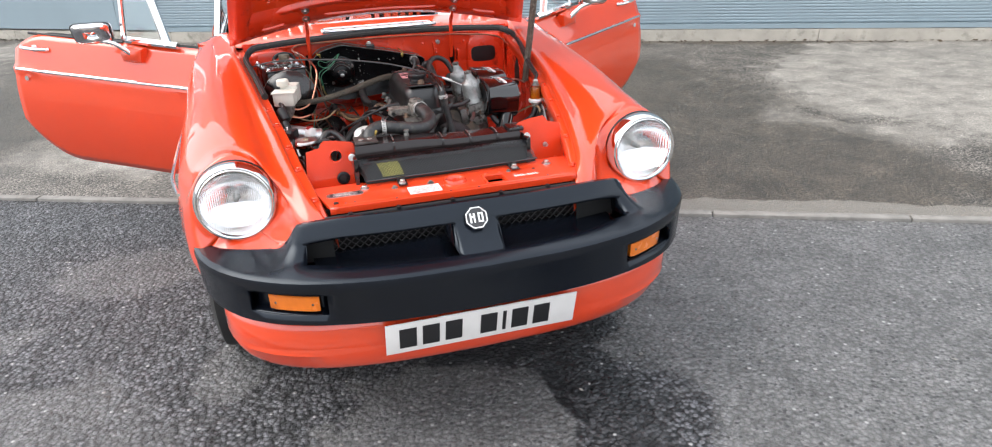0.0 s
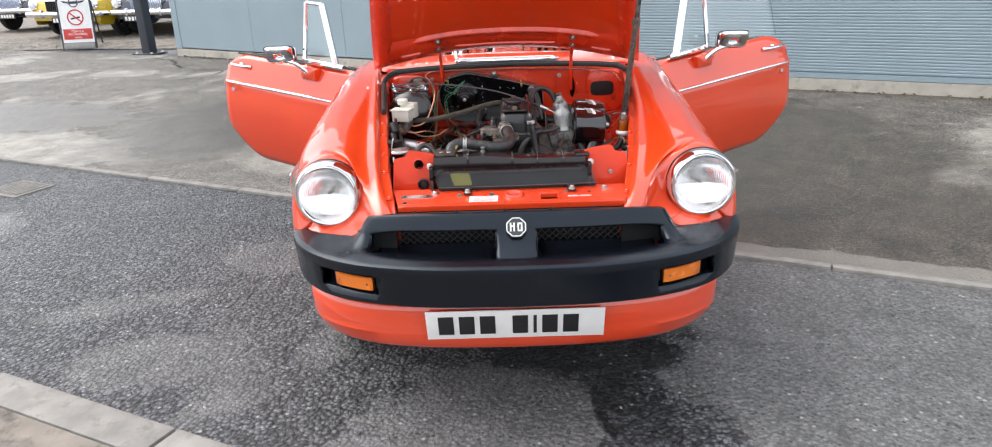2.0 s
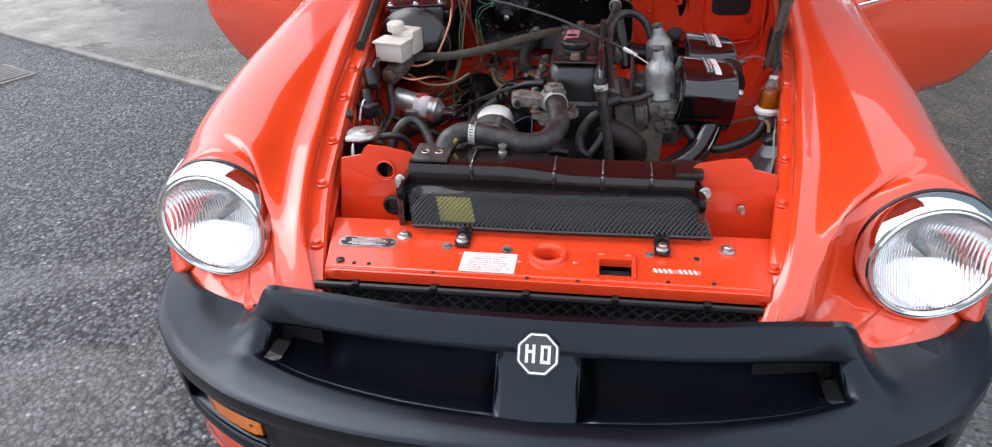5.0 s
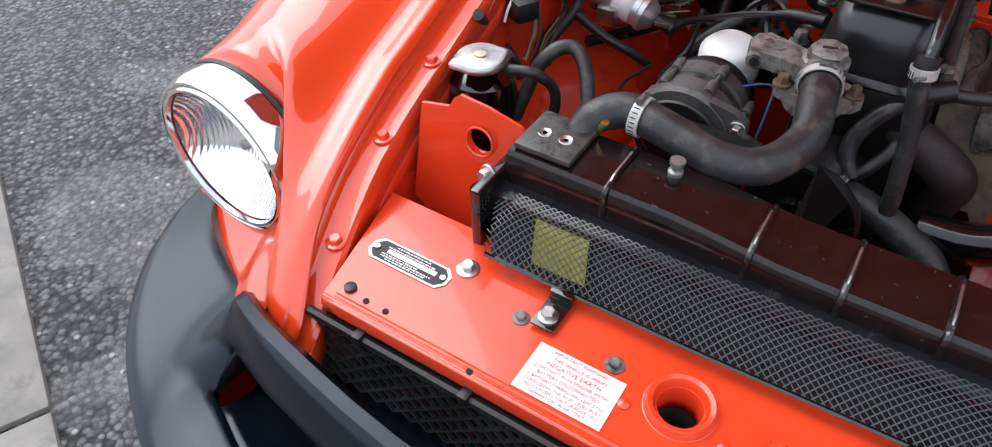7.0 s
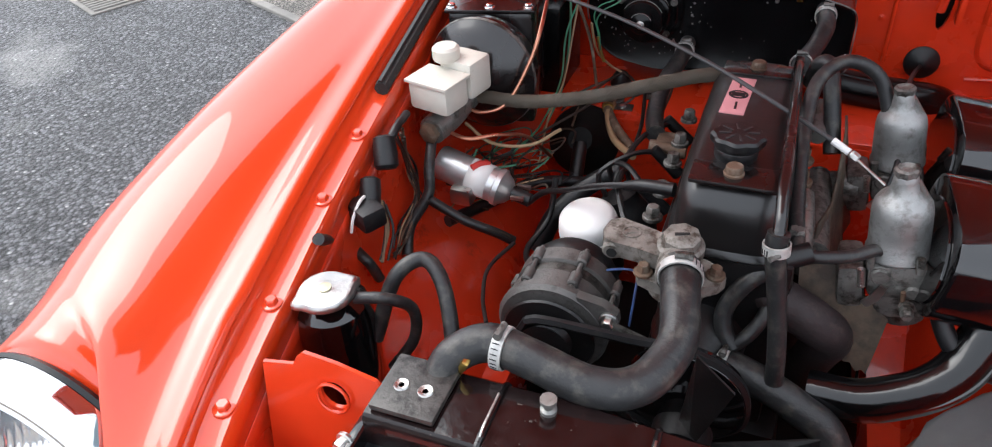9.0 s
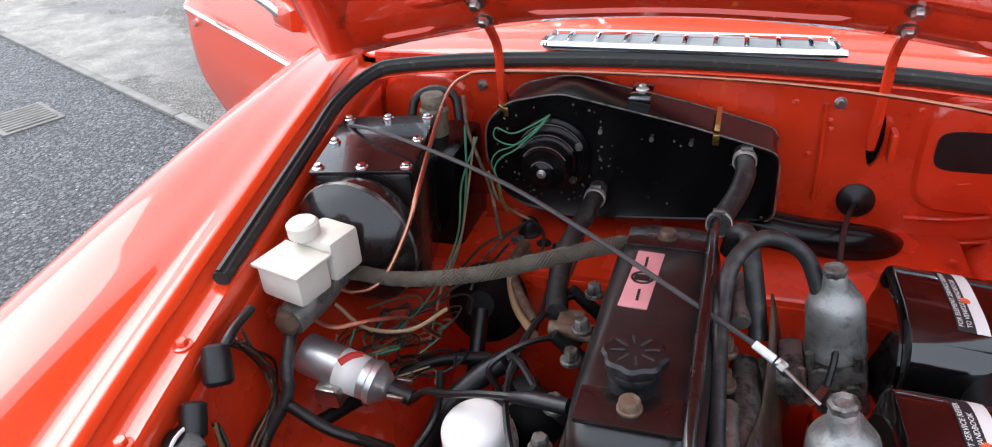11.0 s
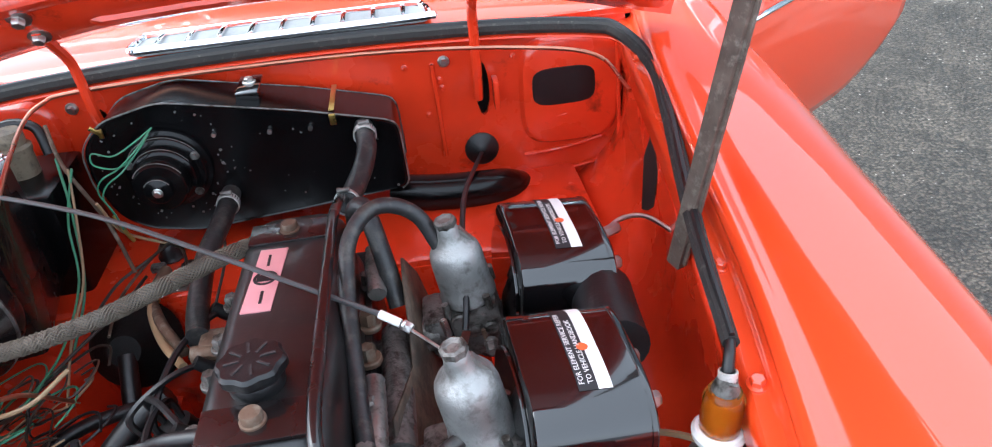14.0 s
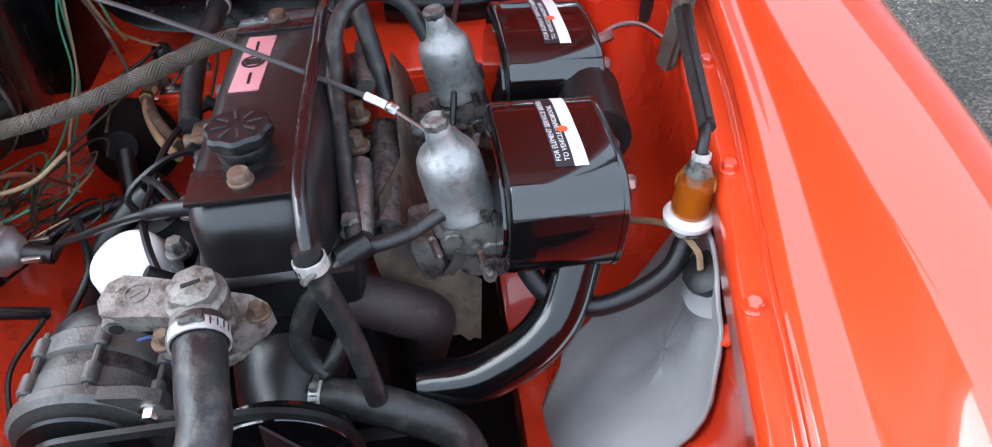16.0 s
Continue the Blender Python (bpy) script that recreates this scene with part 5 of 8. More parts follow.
for x, y, r, mt in ((-0.245, 0.322, 0.0078, STEEL), (0.302, 0.329, 0.0085, STEEL), (-0.164, 0.296, 0.0055, DIRTY), (-0.061, 0.295, 0.0060, DIRTY), (0.175, 0.305, 0.0045, DIRTY)):
    part("panel_bolt", hexa((x, y, SLAM), (0, 0, 1), r, r * 0.9, 1.65), mt, slam)
for x, y in ((-0.308, 0.231), (-0.283, 0.231), (-0.172, 0.217), (-0.02, 0.2175), (0.06, 0.2175), (0.2, 0.228), (0.27, 0.231), (0.25, 0.30)):
    part("panel_hole", Geo().rod((x, y, SLAM), (x, y, SLAM + 0.0012), 0.0035 if y < 0.25 else 0.005, 12), DARK, slam)
for x, y in ((0.098, 0.288), (0.14, 0.288), (0.055, 0.268), (-0.036, 0.262)):
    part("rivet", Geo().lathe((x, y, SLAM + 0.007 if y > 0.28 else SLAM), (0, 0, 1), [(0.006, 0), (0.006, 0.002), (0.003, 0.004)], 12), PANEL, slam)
# maker's plate with unreadable bars
g = Geo()
pl = [Vector((-0.350 + 0.012 + dx, 0.296 + dy, SLAM)) for dx, dy in ((-0.008, -0.015), (0.078, -0.015), (0.086, -0.006), (0.086, 0.006), (0.078, 0.015), (-0.008, 0.015), (-0.016, 0.006), (-0.016, -0.006))]
vin = part("maker_plate", Geo().prism(pl, Vector((0, 0, 0.0015))), STEEL, slam, "small riveted metal maker's plate with a black field")
inner = [Vector((-0.303 + (p.x + 0.303) * 0.93, 0.296 + (p.y - 0.296) * 0.84, SLAM + 0.0015)) for p in pl]
part("plate_field", Geo().prism(inner, Vector((0, 0, 0.0004))), INK, vin)
rng = random.Random(41)
for dy, lo, hi in ((0.0095, -0.325, -0.282), (0.0058, -0.334, -0.272), (-0.0045, -0.336, -0.290), (-0.0075, -0.336, -0.272), (-0.0105, -0.328, -0.276)):
    x = lo
    while x < hi:
        w = rng.uniform(0.0015, 0.005)
        part("plate_bar", Geo().box((x + w / 2, 0.296 + dy, SLAM + 0.0022), (w, 0.0016, 0.0004)), PAPER, vin)
        x += w + 0.0012
part("plate_strip", Geo().box((-0.300, 0.2967, SLAM + 0.0022), (0.064, 0.0060, 0.0004)), STEEL, vin)
for dx in (-0.346, -0.259):
    part("plate_rivet", Geo().rod((dx, 0.296, SLAM + 0.001), (dx, 0.296, SLAM + 0.004), 0.0035, 10), STEEL, vin)
# warning label
lab = part("warning_label", Geo().box((-0.087, 0.2535, SLAM + 0.001), (0.090, 0.056, 0.001)), PAPER, slam, "white warning label with red lettering")
m0 = Matrix.Translation((-0.087, 0.2535, SLAM + 0.0018))
for text, dy, size in (("IMPORTANT WARNING", 0.0235, 0.0060), ("1. THIS VEHICLE IS WIRED", 0.0165, 0.0062), ("NEGATIVE EARTH", 0.0095, 0.0082), ("2. DO NOT RUN ENGINE WITH", 0.003, 0.0062), ("BATTERY DISCONNECTED", -0.003, 0.0062),
                       ("3. BATTERY OVERFILLING LEADS TO", -0.009, 0.0056), ("CORROSION. THE ACID LEVEL MUST", -0.0145, 0.0056), ("NOT EXCEED THE TOP EDGE OF", -0.0195, 0.0056), ("SEPARATORS IN BATTERY", -0.0245, 0.0056)):
    words(text, size * 0.86, m0 @ Matrix.Translation((0, dy, 0)), REDINK, lab, depth=0.0001)
part("stamped_number", Geo().box((0.215, 0.258, SLAM + 0.0004), (0.075, 0.010, 0.0006)), plain("chalky_paint", (0.66, 0.20, 0.12), 0.5), slam)
g = Geo()
for k in range(9):
    if k != 4:
        g.box((0.182 + 0.0078 * k, 0.258, SLAM + 0.001), (0.003, 0.012, 0.0008), 0, Matrix.Rotation(0.3, 4, "Z"))
tagged(part("stamped_marks", g, PAPER, slam), kind="stuff")

# radiator
LIP = plain("dusty_black_flange", (0.008, 0.009, 0.012), 0.28, vary=0.3, scale=20, fine=150, bump=0.1, dirt=(0.035, 0.036, 0.04), dirt_at=0.66)
TANK = plain("specked_tank_enamel", (0.010, 0.005, 0.005), 0.17, spec=0.35, coat=0.30, vary=0.35, scale=75, fine=110, bump=0.12, dirt=(0.30, 0.27, 0.24), dirt_at=0.735)
rad = part("radiator", Geo().box((0.0, 0.452, 0.60), (0.50, 0.06, 0.30), 0.004), BLACK_GLOSS, car, "black radiator with ribbed header tank")
g = Geo()
rows = []
for k in range(15):
    x = -0.258 + 0.5 * k / 14 + 0.006
    hi = 0.806 - 0.012 * max(0.0, min(1.0, (x + 0.06) / 0.10))
    fr = 0.408 - 0.0 * x
    rows.append([Vector((x, y, z)) for y, z in ((fr, 0.752), (fr, 0.772), (fr + 0.001, hi - 0.006), (fr + 0.005, hi - 0.001), (fr + 0.030, hi), (0.485, hi - 0.002), (0.494, hi - 0.012), (0.496, 0.752))])
g.grid(rows, closed=True, caps=True)
part("header_tank", g, TANK, rad, "worn dark header tank")
for x in (-0.138, 0.008, 0.092, 0.176):
    hi = 0.806 - 0.012 * max(0.0, min(1.0, (x + 0.06) / 0.10))
    g = Geo()
    g.tube([(x, 0.4175, hi + 0.0010), (x, 0.424, hi + 0.0042), (x, 0.434, hi + 0.0058), (x, 0.468, hi + 0.0054)], 0.0013, 6, 16)
    part("tank_rib", g, STEEL, rad, "bare metal rib")
    part("rib_base", Geo().tube([(x, 0.407, hi - 0.034), (x, 0.4085, hi - 0.006), (x, 0.417, hi - 0.001), (x, 0.432, hi + 0.0005), (x, 0.480, hi - 0.001), (x, 0.493, hi - 0.014)], 0.0036, 8, 20), BROWN_GLOSS, rad)
part("top_bracket", Geo().box((-0.215, 0.450, 0.810), (0.066, 0.068, 0.008), 0.010), plain("worn_grey_bracket", (0.07, 0.066, 0.062), 0.45, metal=0.4, vary=0.3, scale=40, bump=0.3, dirt=(0.012, 0.011, 0.011), dirt_at=0.56), rad, "worn grey bracket plate with two screws")
for dx in (-0.228, -0.203):
    part("bracket_screw", Geo().lathe((dx, 0.447, 0.814), (0, 0, 1), [(0.008, 0.0), (0.007, 0.001), (0.003, 0.0)], 12), STEEL, rad)
part("tank_flange", Geo().box((0.0, 0.397, 0.760), (0.53, 0.03, 0.012), 0.004), LIP, rad, "black tank flange with dusty grey edge")
part("header_end", Geo().box((0.240, 0.45, 0.796), (0.05, 0.062, 0.014), 0.008), BROWN_GLOSS, rad)
for s in (-1, 1):
    part("side_strut", Geo().box((s * 0.258, 0.395, 0.735), (0.012, 0.075, 0.10), 0.003), BLACK_GLOSS, rad)
    part("mount_bolt", hexa((s * 0.264, 0.395, 0.780), (s * 0.2, -1, 0.2), 0.007, 0.010, 1.5), STEEL, rad)
# drain tap and filler on the tank
part("bleed_tap", Geo().lathe((-0.090, 0.468, 0.80), (0, 0, 1), [(0.008, 0), (0.008, 0.009), (0.005, 0.011), (0.005, 0.016), (0.008, 0.018), (0.008, 0.022)], 12), ALLOY, rad)
part("tap_lever", Geo().box((-0.182, 0.487, 0.815), (0.008, 0.018, 0.026), 0.003, Matrix.Rotation(0.5, 4, "Y")), BRASS, rad)

# expanded-mesh guard in front of it
def guard(u, v):
    """u along the guard (-1..1), v from its lower edge up (0..1)."""
    x = u * 0.257 + 0.022 * (1 - v)
    end = max(0.0, abs(u) - 0.86) / 0.14
    y = 0.339 + 0.052 * v + 0.02 * (1 - abs(u)) * 0 + 0.028 * max(0, x) * (1 - v)
    z = 0.7225 + 0.050 * v + 0.009 * math.sin(v * math.pi) - 0.018 * end ** 2 * v
    return Vector((x, y, z))


g = Geo()
cols, rows_n = 62, 21
for i in range(cols):
    for j in range(rows_n):
        for di in (0.5, -0.5):
            u0, u1 = (i + 0.5 + (0.5 if j % 2 else 0)) / cols * 2 - 1, (i + 0.5 + (0.5 if j % 2 else 0) + di) / cols * 2 - 1
            if abs(u0) > 1 or abs(u1) > 1:
                continue
            a, b = guard(u0, j / rows_n), guard(u1, (j + 1) / rows_n)
            w = Vector((0.00085, 0, 0.0))
            k = len(g.v)
            g.v += [tuple(a - w), tuple(a + w), tuple(b + w), tuple(b - w)]
            g.f.append((k, k + 1, k + 2, k + 3))
screen_guard = part("radiator_guard", g, BLACK_GLOSS, car, "black expanded-mesh guard in front of the radiator", smooth=0, thick=0.0009)
part("guard_edge", Geo().tube([guard(u / 10, 0) for u in range(-10, 11)], 0.0028, 6, 40), BLACK_GLOSS, screen_guard)
# dark sheet added for the shade seen through the mesh
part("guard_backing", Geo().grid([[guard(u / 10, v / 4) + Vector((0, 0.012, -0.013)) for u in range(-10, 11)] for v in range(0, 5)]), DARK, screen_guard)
part("guard_sticker", Geo().grid([[guard(u, v) + Vector((0, 0.007, -0.007)) for u in (-0.80, -0.72, -0.64, -0.56)] for v in (0.12, 0.3, 0.5, 0.7, 0.85)]), YELLOW, screen_guard, "yellow sticker behind the mesh")
for x, y in ((-0.139, 0.306), (0.195, 0.312)):
    t = part("guard_tab", Geo().box((x, y + 0.008, 0.714), (0.026, 0.044, 0.004), 0.006).box((x, y + 0.03, 0.719), (0.026, 0.012, 0.012), 0.003), BLACK_GLOSS, screen_guard)
    part("tab_bolt", hexa((x, y, 0.716), (0, 0, 1), 0.0075, 0.008, 1.4), STEEL, t)

# red mounting plates beside the radiator
def side_plate(s, hole):
    pts = [(0.244, 0.790), (0.247, 0.802), (0.256, 0.810), (0.300, 0.819), (0.335, 0.822), (0.343, 0.816), (0.350, 0.803), (0.388, 0.795), (0.40, 0.66), (0.30, 0.60), (0.244, 0.60)]
    ring = [Vector((s * x, 0.446 - (0.82 - z) * 0.12, z)) for x, z in pts]
    holes = []
    if hole:
        holes = [[Vector((s * (0.305 + 0.0165 * math.cos(t)), 0.446 - (0.82 - 0.780 - 0.0165 * math.sin(t)) * 0.12, 0.776 + 0.0165 * math.sin(t))) for t in [2 * math.pi * k / 20 for k in range(20)]]]
    return Geo().prism(ring, Vector((0, 0.004, 0)), holes)


for s in (-1, 1):
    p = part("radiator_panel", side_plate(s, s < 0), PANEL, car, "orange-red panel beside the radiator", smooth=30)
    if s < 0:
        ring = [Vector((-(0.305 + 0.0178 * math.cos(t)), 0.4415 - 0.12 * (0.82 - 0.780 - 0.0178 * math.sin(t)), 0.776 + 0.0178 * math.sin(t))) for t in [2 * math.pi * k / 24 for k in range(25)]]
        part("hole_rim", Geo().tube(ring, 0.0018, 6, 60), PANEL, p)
        part("plate_grommet", Geo().lathe((-0.292, 0.424, 0.712), (0, -1, 0.1), [(0.018, -0.004), (0.019, 0.002), (0.014, 0.004), (0.010, -0.004), (0.001, -0.005)], 20), RUBBER, p)
    else:
        part("plate_bolt", hexa((0.335, 0.428, 0.735), (0, -1, 0.1), 0.006, 0.012, 1.3), STEEL, p)
    # sloping panel between slam panel and plate
    part("lower_panel", Geo().prism([Vector((s * x, y, z)) for x, y, z in ((0.255, 0.374, 0.702), (0.392, 0.374, 0.702), (0.405, 0.44, 0.60), (0.255, 0.44, 0.58))], Vector((0, 0, -0.004))), BAY, car)
part("nose_floor", Geo().box((0, 0.30, 0.34), (0.84, 0.25, 0.012), 0.003), BAY, car, "red panel behind the grille")
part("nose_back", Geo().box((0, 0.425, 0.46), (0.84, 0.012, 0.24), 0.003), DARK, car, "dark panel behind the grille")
part("crossmember", Geo().box((0, 0.55, 0.30), (0.70, 0.20, 0.10), 0.02).box((0, 0.95, 0.24), (0.70, 0.80, 0.02), 0.005), DARK, car, "dark steel crossmember under the engine")
for s in (-1, 1):
    part("chassis_rail", Geo().box((s * 0.30, 0.85, 0.41), (0.10, 1.1, 0.13), 0.02), BAY, car, "red chassis rail")

# expansion tank
tank = part("expansion_tank", Geo().lathe((-0.392, 0.572, 0.655), (0.0, 0, 1), [(0.030, -0.07), (0.042, -0.064), (0.047, -0.05), (0.047, 0.085), (0.043, 0.105), (0.030, 0.116), (0.022, 0.120), (0.022, 0.128)], 32), BLACK_GLOSS, car, "black coolant expansion tank with a steel cap")
g = Geo()
rows = []
for r, h in ((0.001, 0.1475), (0.010, 0.1475), (0.012, 0.1465), (0.026, 0.1475), (0.030, 0.1465), (0.033, 0.1425), (0.033, 0.138)):
    rows.append([Vector((-0.380 + (r * (1 + (0.26 if r > 0.02 else 0) * max(0, math.cos(2 * (t - 0.9))) ** 8)) * math.cos(t), 0.553 + (r * (1 + (0.26 if r > 0.02 else 0) * max(0, math.cos(2 * (t - 0.9))) ** 8)) * math.sin(t), 0.655 + h)) for t in [2 * math.pi * k / 48 for k in range(48)]])
g.grid(rows, closed=True, caps=True)
part("filler_cap", g, STEEL, tank, "zinc pressure cap")
part("cap_centre", Geo().lathe((-0.380, 0.553, 0.804), (0, 0, 1), [(0.008, -0.002), (0.008, 0.0005), (0.004, 0.001)], 16), plain("pale_brass", (0.50, 0.46, 0.33), 0.4, metal=0.8), tank)
part("overflow_hose", Geo().tube([(-0.352, 0.565, 0.785), (-0.315, 0.575, 0.785), (-0.300, 0.60, 0.75), (-0.305, 0.60, 0.70), (-0.33, 0.58, 0.66)], 0.007, 14, 40), HOSE, tank)
part("tank_hose", Geo().tube([(-0.350, 0.585, 0.70), (-0.330, 0.62, 0.775), (-0.30, 0.645, 0.79), (-0.265, 0.62, 0.765), (-0.235, 0.56, 0.70), (-0.23, 0.50, 0.66)], 0.0095, 14, 50), HOSE, tank)

# ---- engine ----
engine = part("engine", Geo().box((0.035, 0.960, 0.60), (0.15, 0.42, 0.34), 0.012), ENGINE, car, "black four-cylinder engine with rocker cover")
part("cylinder_head", Geo().box((0.030, 0.958, 0.765), (0.155, 0.42, 0.055), 0.008), ENGINE, engine)
part("sump", Geo().box((0.035, 0.96, 0.42), (0.20, 0.46, 0.20), 0.02), ENGINE, engine)
part("water_pump", Geo().lathe((0.015, 0.66, 0.655), (0, 1, 0), [(0.03, 0), (0.034, 0.02), (0.05, 0.05), (0.06, 0.095)], 24), ENGINE, engine)
g = Geo()
rows = []
for w, l, z in ((0.068, 0.209, 0.788), (0.071, 0.212, 0.792), (0.070, 0.211, 0.796), (0.065, 0.207, 0.800), (0.064, 0.205, 0.832), (0.0633, 0.2035, 0.846), (0.061, 0.199, 0.859), (0.056, 0.191, 0.869), (0.049, 0.181, 0.8755), (0.040, 0.168, 0.8790), (0.0, 0.0, 0.8805)):
    ring = []
    for k in range(48):
        t = 2 * math.pi * k / 48
        c, q = math.cos(t), math.sin(t)
        ring.append(Vector((0.028 + w * math.copysign(abs(c) ** 0.35, c), 0.957 + l * math.copysign(abs(q) ** 0.28, q), z)))
    rows.append(ring)
g.grid(rows, closed=True)
part("rocker_cover", g, SATIN, engine, "dark enamelled rocker cover")
for y in (0.785, 1.095):
    part("cover_strap", Geo().box((0.028, y, 0.880), (0.10, 0.045, 0.006), 0.003), BROWN_GLOSS, engine)
    part("cover_bolt", Geo().lathe((0.025, y, 0.882), (0, 0, 1), [(0.0115, 0), (0.0115, 0.003), (0.010, 0.004)], 24).lathe((0.025, y, 0.885), (0, 0, 1), [(0.0098, 0), (0.0098, 0.007), (0.0085, 0.009), (0.001, 0.0095)], 20), RUST, engine, "rusty cover bolt")
g = Geo()
rows = []
for r, h in ((0.026, -0.01), (0.030, 0.0), (0.031, 0.012), (0.030, 0.014), (0.034, 0.018), (0.0365, 0.022), (0.0365, 0.030), (0.033, 0.034), (0.001, 0.035)):
    rows.append([Vector((0.022 + r * (1 + (0.05 * math.cos(8 * t) if r > 0.032 else 0)) * math.cos(t), 0.828 + r * (1 + (0.05 * math.cos(8 * t) if r > 0.032 else 0)) * math.sin(t), 0.880 + h)) for t in [2 * math.pi * k / 64 for k in range(64)]])
g.grid(rows, closed=True, caps=True)
FAINT = plain("faint_grey_marking", (0.028, 0.028, 0.03), 0.5)
cap = part("oil_filler_cap", g, RUBBER, engine, "black oil filler cap")
for k in range(8):
    a = k * math.pi / 4 + 0.2
    part("cap_rib", Geo().box((0.022 + 0.019 * math.cos(a), 0.828 + 0.019 * math.sin(a), 0.9152), (0.016, 0.0030, 0.0012), 0, Matrix.Rotation(a, 4, "Z")), FAINT, cap)
snug = Matrix.Translation((0.022, 0.834, 0.880)) @ Matrix.Diagonal((0.82, 0.82, 0.86, 1)) @ Matrix.Translation((-0.022, -0.828, -0.880))
for ob in (cap, *cap.children):
    ob.data.transform(snug)
st = part("cover_label", Geo().box((0.0075, 1.000, 0.8805), (0.031, 0.118, 0.002), 0.0005, Matrix.Rotation(radians(-3), 4, "Z")), PINK, engine, "pink label with dark emblem")
part("label_emblem", Geo().lathe((0.0075, 1.000, 0.8818), (0, 0, 1), [(0.013, 0), (0.013, 0.0006), (0.010, 0.0006), (0.010, 0.0)], 20, False).box((0.0075, 1.000, 0.8822), (0.018, 0.012, 0.0006)), INK, st)
for dy in (-0.035, 0.035):
    part("label_bar", Geo().box((0.0075, 1.000 + dy, 0.8818), (0.003, 0.022, 0.0006)), INK, st)

# thermostat housing and top hose
th = part("thermostat_housing", Geo().lathe((0.0, 0.690, 0.775), (0, -0.1, 1), [(0.034, 0.0), (0.032, 0.010), (0.024, 0.018), (0.022, 0.05), (0.0255, 0.055), (0.0255, 0.064), (0.022, 0.067)], 28), HOUSING, engine, "grimy alloy thermostat housing")
part("housing_flange", Geo().prism([Vector((x, y, 0.786)) for x, y in ((-0.044, 0.672), (-0.040, 0.664), (-0.030, 0.660), (0.0, 0.652), (0.030, 0.664), (0.046, 0.676), (0.052, 0.688), (0.046, 0.700), (0.030, 0.712), (0.0, 0.722), (-0.034, 0.692))], Vector((0, 0, 0.014))), HOUSING, th)
part("housing_cap", Geo().lathe((0.0, 0.686, 0.838), (0, -0.1, 1), [(0.0205, 0), (0.0215, 0.004), (0.0205, 0.012), (0.017, 0.0145), (0.001, 0.0145)], 8), HOUSING, th)
part("cap_slot", Geo().box((0.0, 0.6845, 0.8525), (0.016, 0.0042, 0.0012), 0.0003, Matrix.Rotation(0.3, 4, "Z")), DARK, th)
for x, y in ((-0.036, 0.670), (0.040, 0.688)):
    part("housing_bolt", hexa((x, y, 0.80), (0, 0, 1), 0.0072, 0.010, 1.5), RUST, th)
part("spout", Geo().tube([(0.0, 0.688, 0.818), (0.0, 0.665, 0.826), (0.002, 0.64, 0.828)], 0.021, 16), HOUSING, th)
part("lifting_bracket", Geo().prism([Vector((x + 0.014, y - 0.016, 0.806)) for x, y in ((-0.030, 0.688), (-0.060, 0.695), (-0.086, 0.698), (-0.098, 0.703), (-0.104, 0.718), (-0.100, 0.738), (-0.088, 0.746), (-0.060, 0.738), (-0.030, 0.728))], Vector((0, 0, 0.020))), HOUSING, th, "cast alloy bracket", smooth=30)
part("bracket_boss", Geo().lathe((-0.075, 0.690, 0.812), (0, -1, -0.1), [(0.012, 0), (0.012, 0.006), (0.010, 0.008)], 16), HOUSING, th)
part("bracket_hole", Geo().rod((-0.075, 0.683, 0.811), (-0.075, 0.6805, 0.811), 0.006, 14), DARK, th)
part("cast_mark", Geo().lathe((-0.058, 0.706, 0.826), (0, 0, 1), [(0.011, 0), (0.011, 0.001), (0.009, 0.001), (0.009, 0)], 20, False).box((-0.058, 0.706, 0.826), (0.012, 0.004, 0.002), 0.0005, Matrix.Rotation(0.6, 4, "Z")), HOUSING, th)
part("bracket_web", Geo().box((-0.030, 0.698, 0.812), (0.05, 0.030, 0.016), 0.006), HOUSING, th)
for ob in [th] + list(th.children):
    ob.data.transform(Matrix.Translation((-0.014, 0.016, 0)))
top_hose = part("top_hose", Geo().tube([(-0.205, 0.470, 0.792), (-0.195, 0.492, 0.817), (-0.165, 0.512, 0.826), (-0.12, 0.508, 0.822), (-0.06, 0.502, 0.812), (-0.018, 0.520, 0.810), (0.005, 0.570, 0.818), (0.000, 0.62, 0.828), (-0.010, 0.675, 0.830)], [0.017, 0.0185, 0.0195, 0.0195, 0.0195, 0.0195, 0.0195, 0.020, 0.021], 18, 60), HOSE, car, "thick black top radiator hose")


def clamp(p, axis, r, parent, name="hose_clamp"):
    a = Vector(axis).normalized()
    c = part(name, Geo().lathe(Vector(p) - a * 0.006, a, [(r, 0), (r + 0.0015, 0.0005), (r + 0.0015, 0.0115), (r, 0.012)], 24, False), ZINC, parent, "steel worm-drive clamp", thick=0.0008)
    side = a.cross(Vector((0, 0, 1)))
    side = side.normalized() if side.length > 0.1 else Vector((1, 0, 0))
    q = Vector(p) + Vector((0, 0, 1)) * (r + 0.004) if abs(a.z) < 0.7 else Vector(p) - Vector((0, 1, 0)) * (r + 0.004)
    k = min(1.0, r / 0.018)
    part("clamp_screw", Geo().rod(q - side * 0.008 * k, q + side * 0.006 * k, 0.0036 * k, 10).rod(q + side * 0.006 * k, q + side * 0.011 * k, 0.0046 * k, 6), DIRTY, c)
    for t in range(9):
        turn = Matrix.Rotation(radians(36 + 14 * t), 3, a)
        out = turn @ (q - Vector(p)).normalized() * (r + 0.0019)
        part("clamp_slot", Geo().box(Vector(p) + out, (0.0012, 0.0012, 0.0012), 0).rod(Vector(p) + out - a * 0.0035, Vector(p) + out + a * 0.0035, 0.0007, 4), INK, c)
    return c


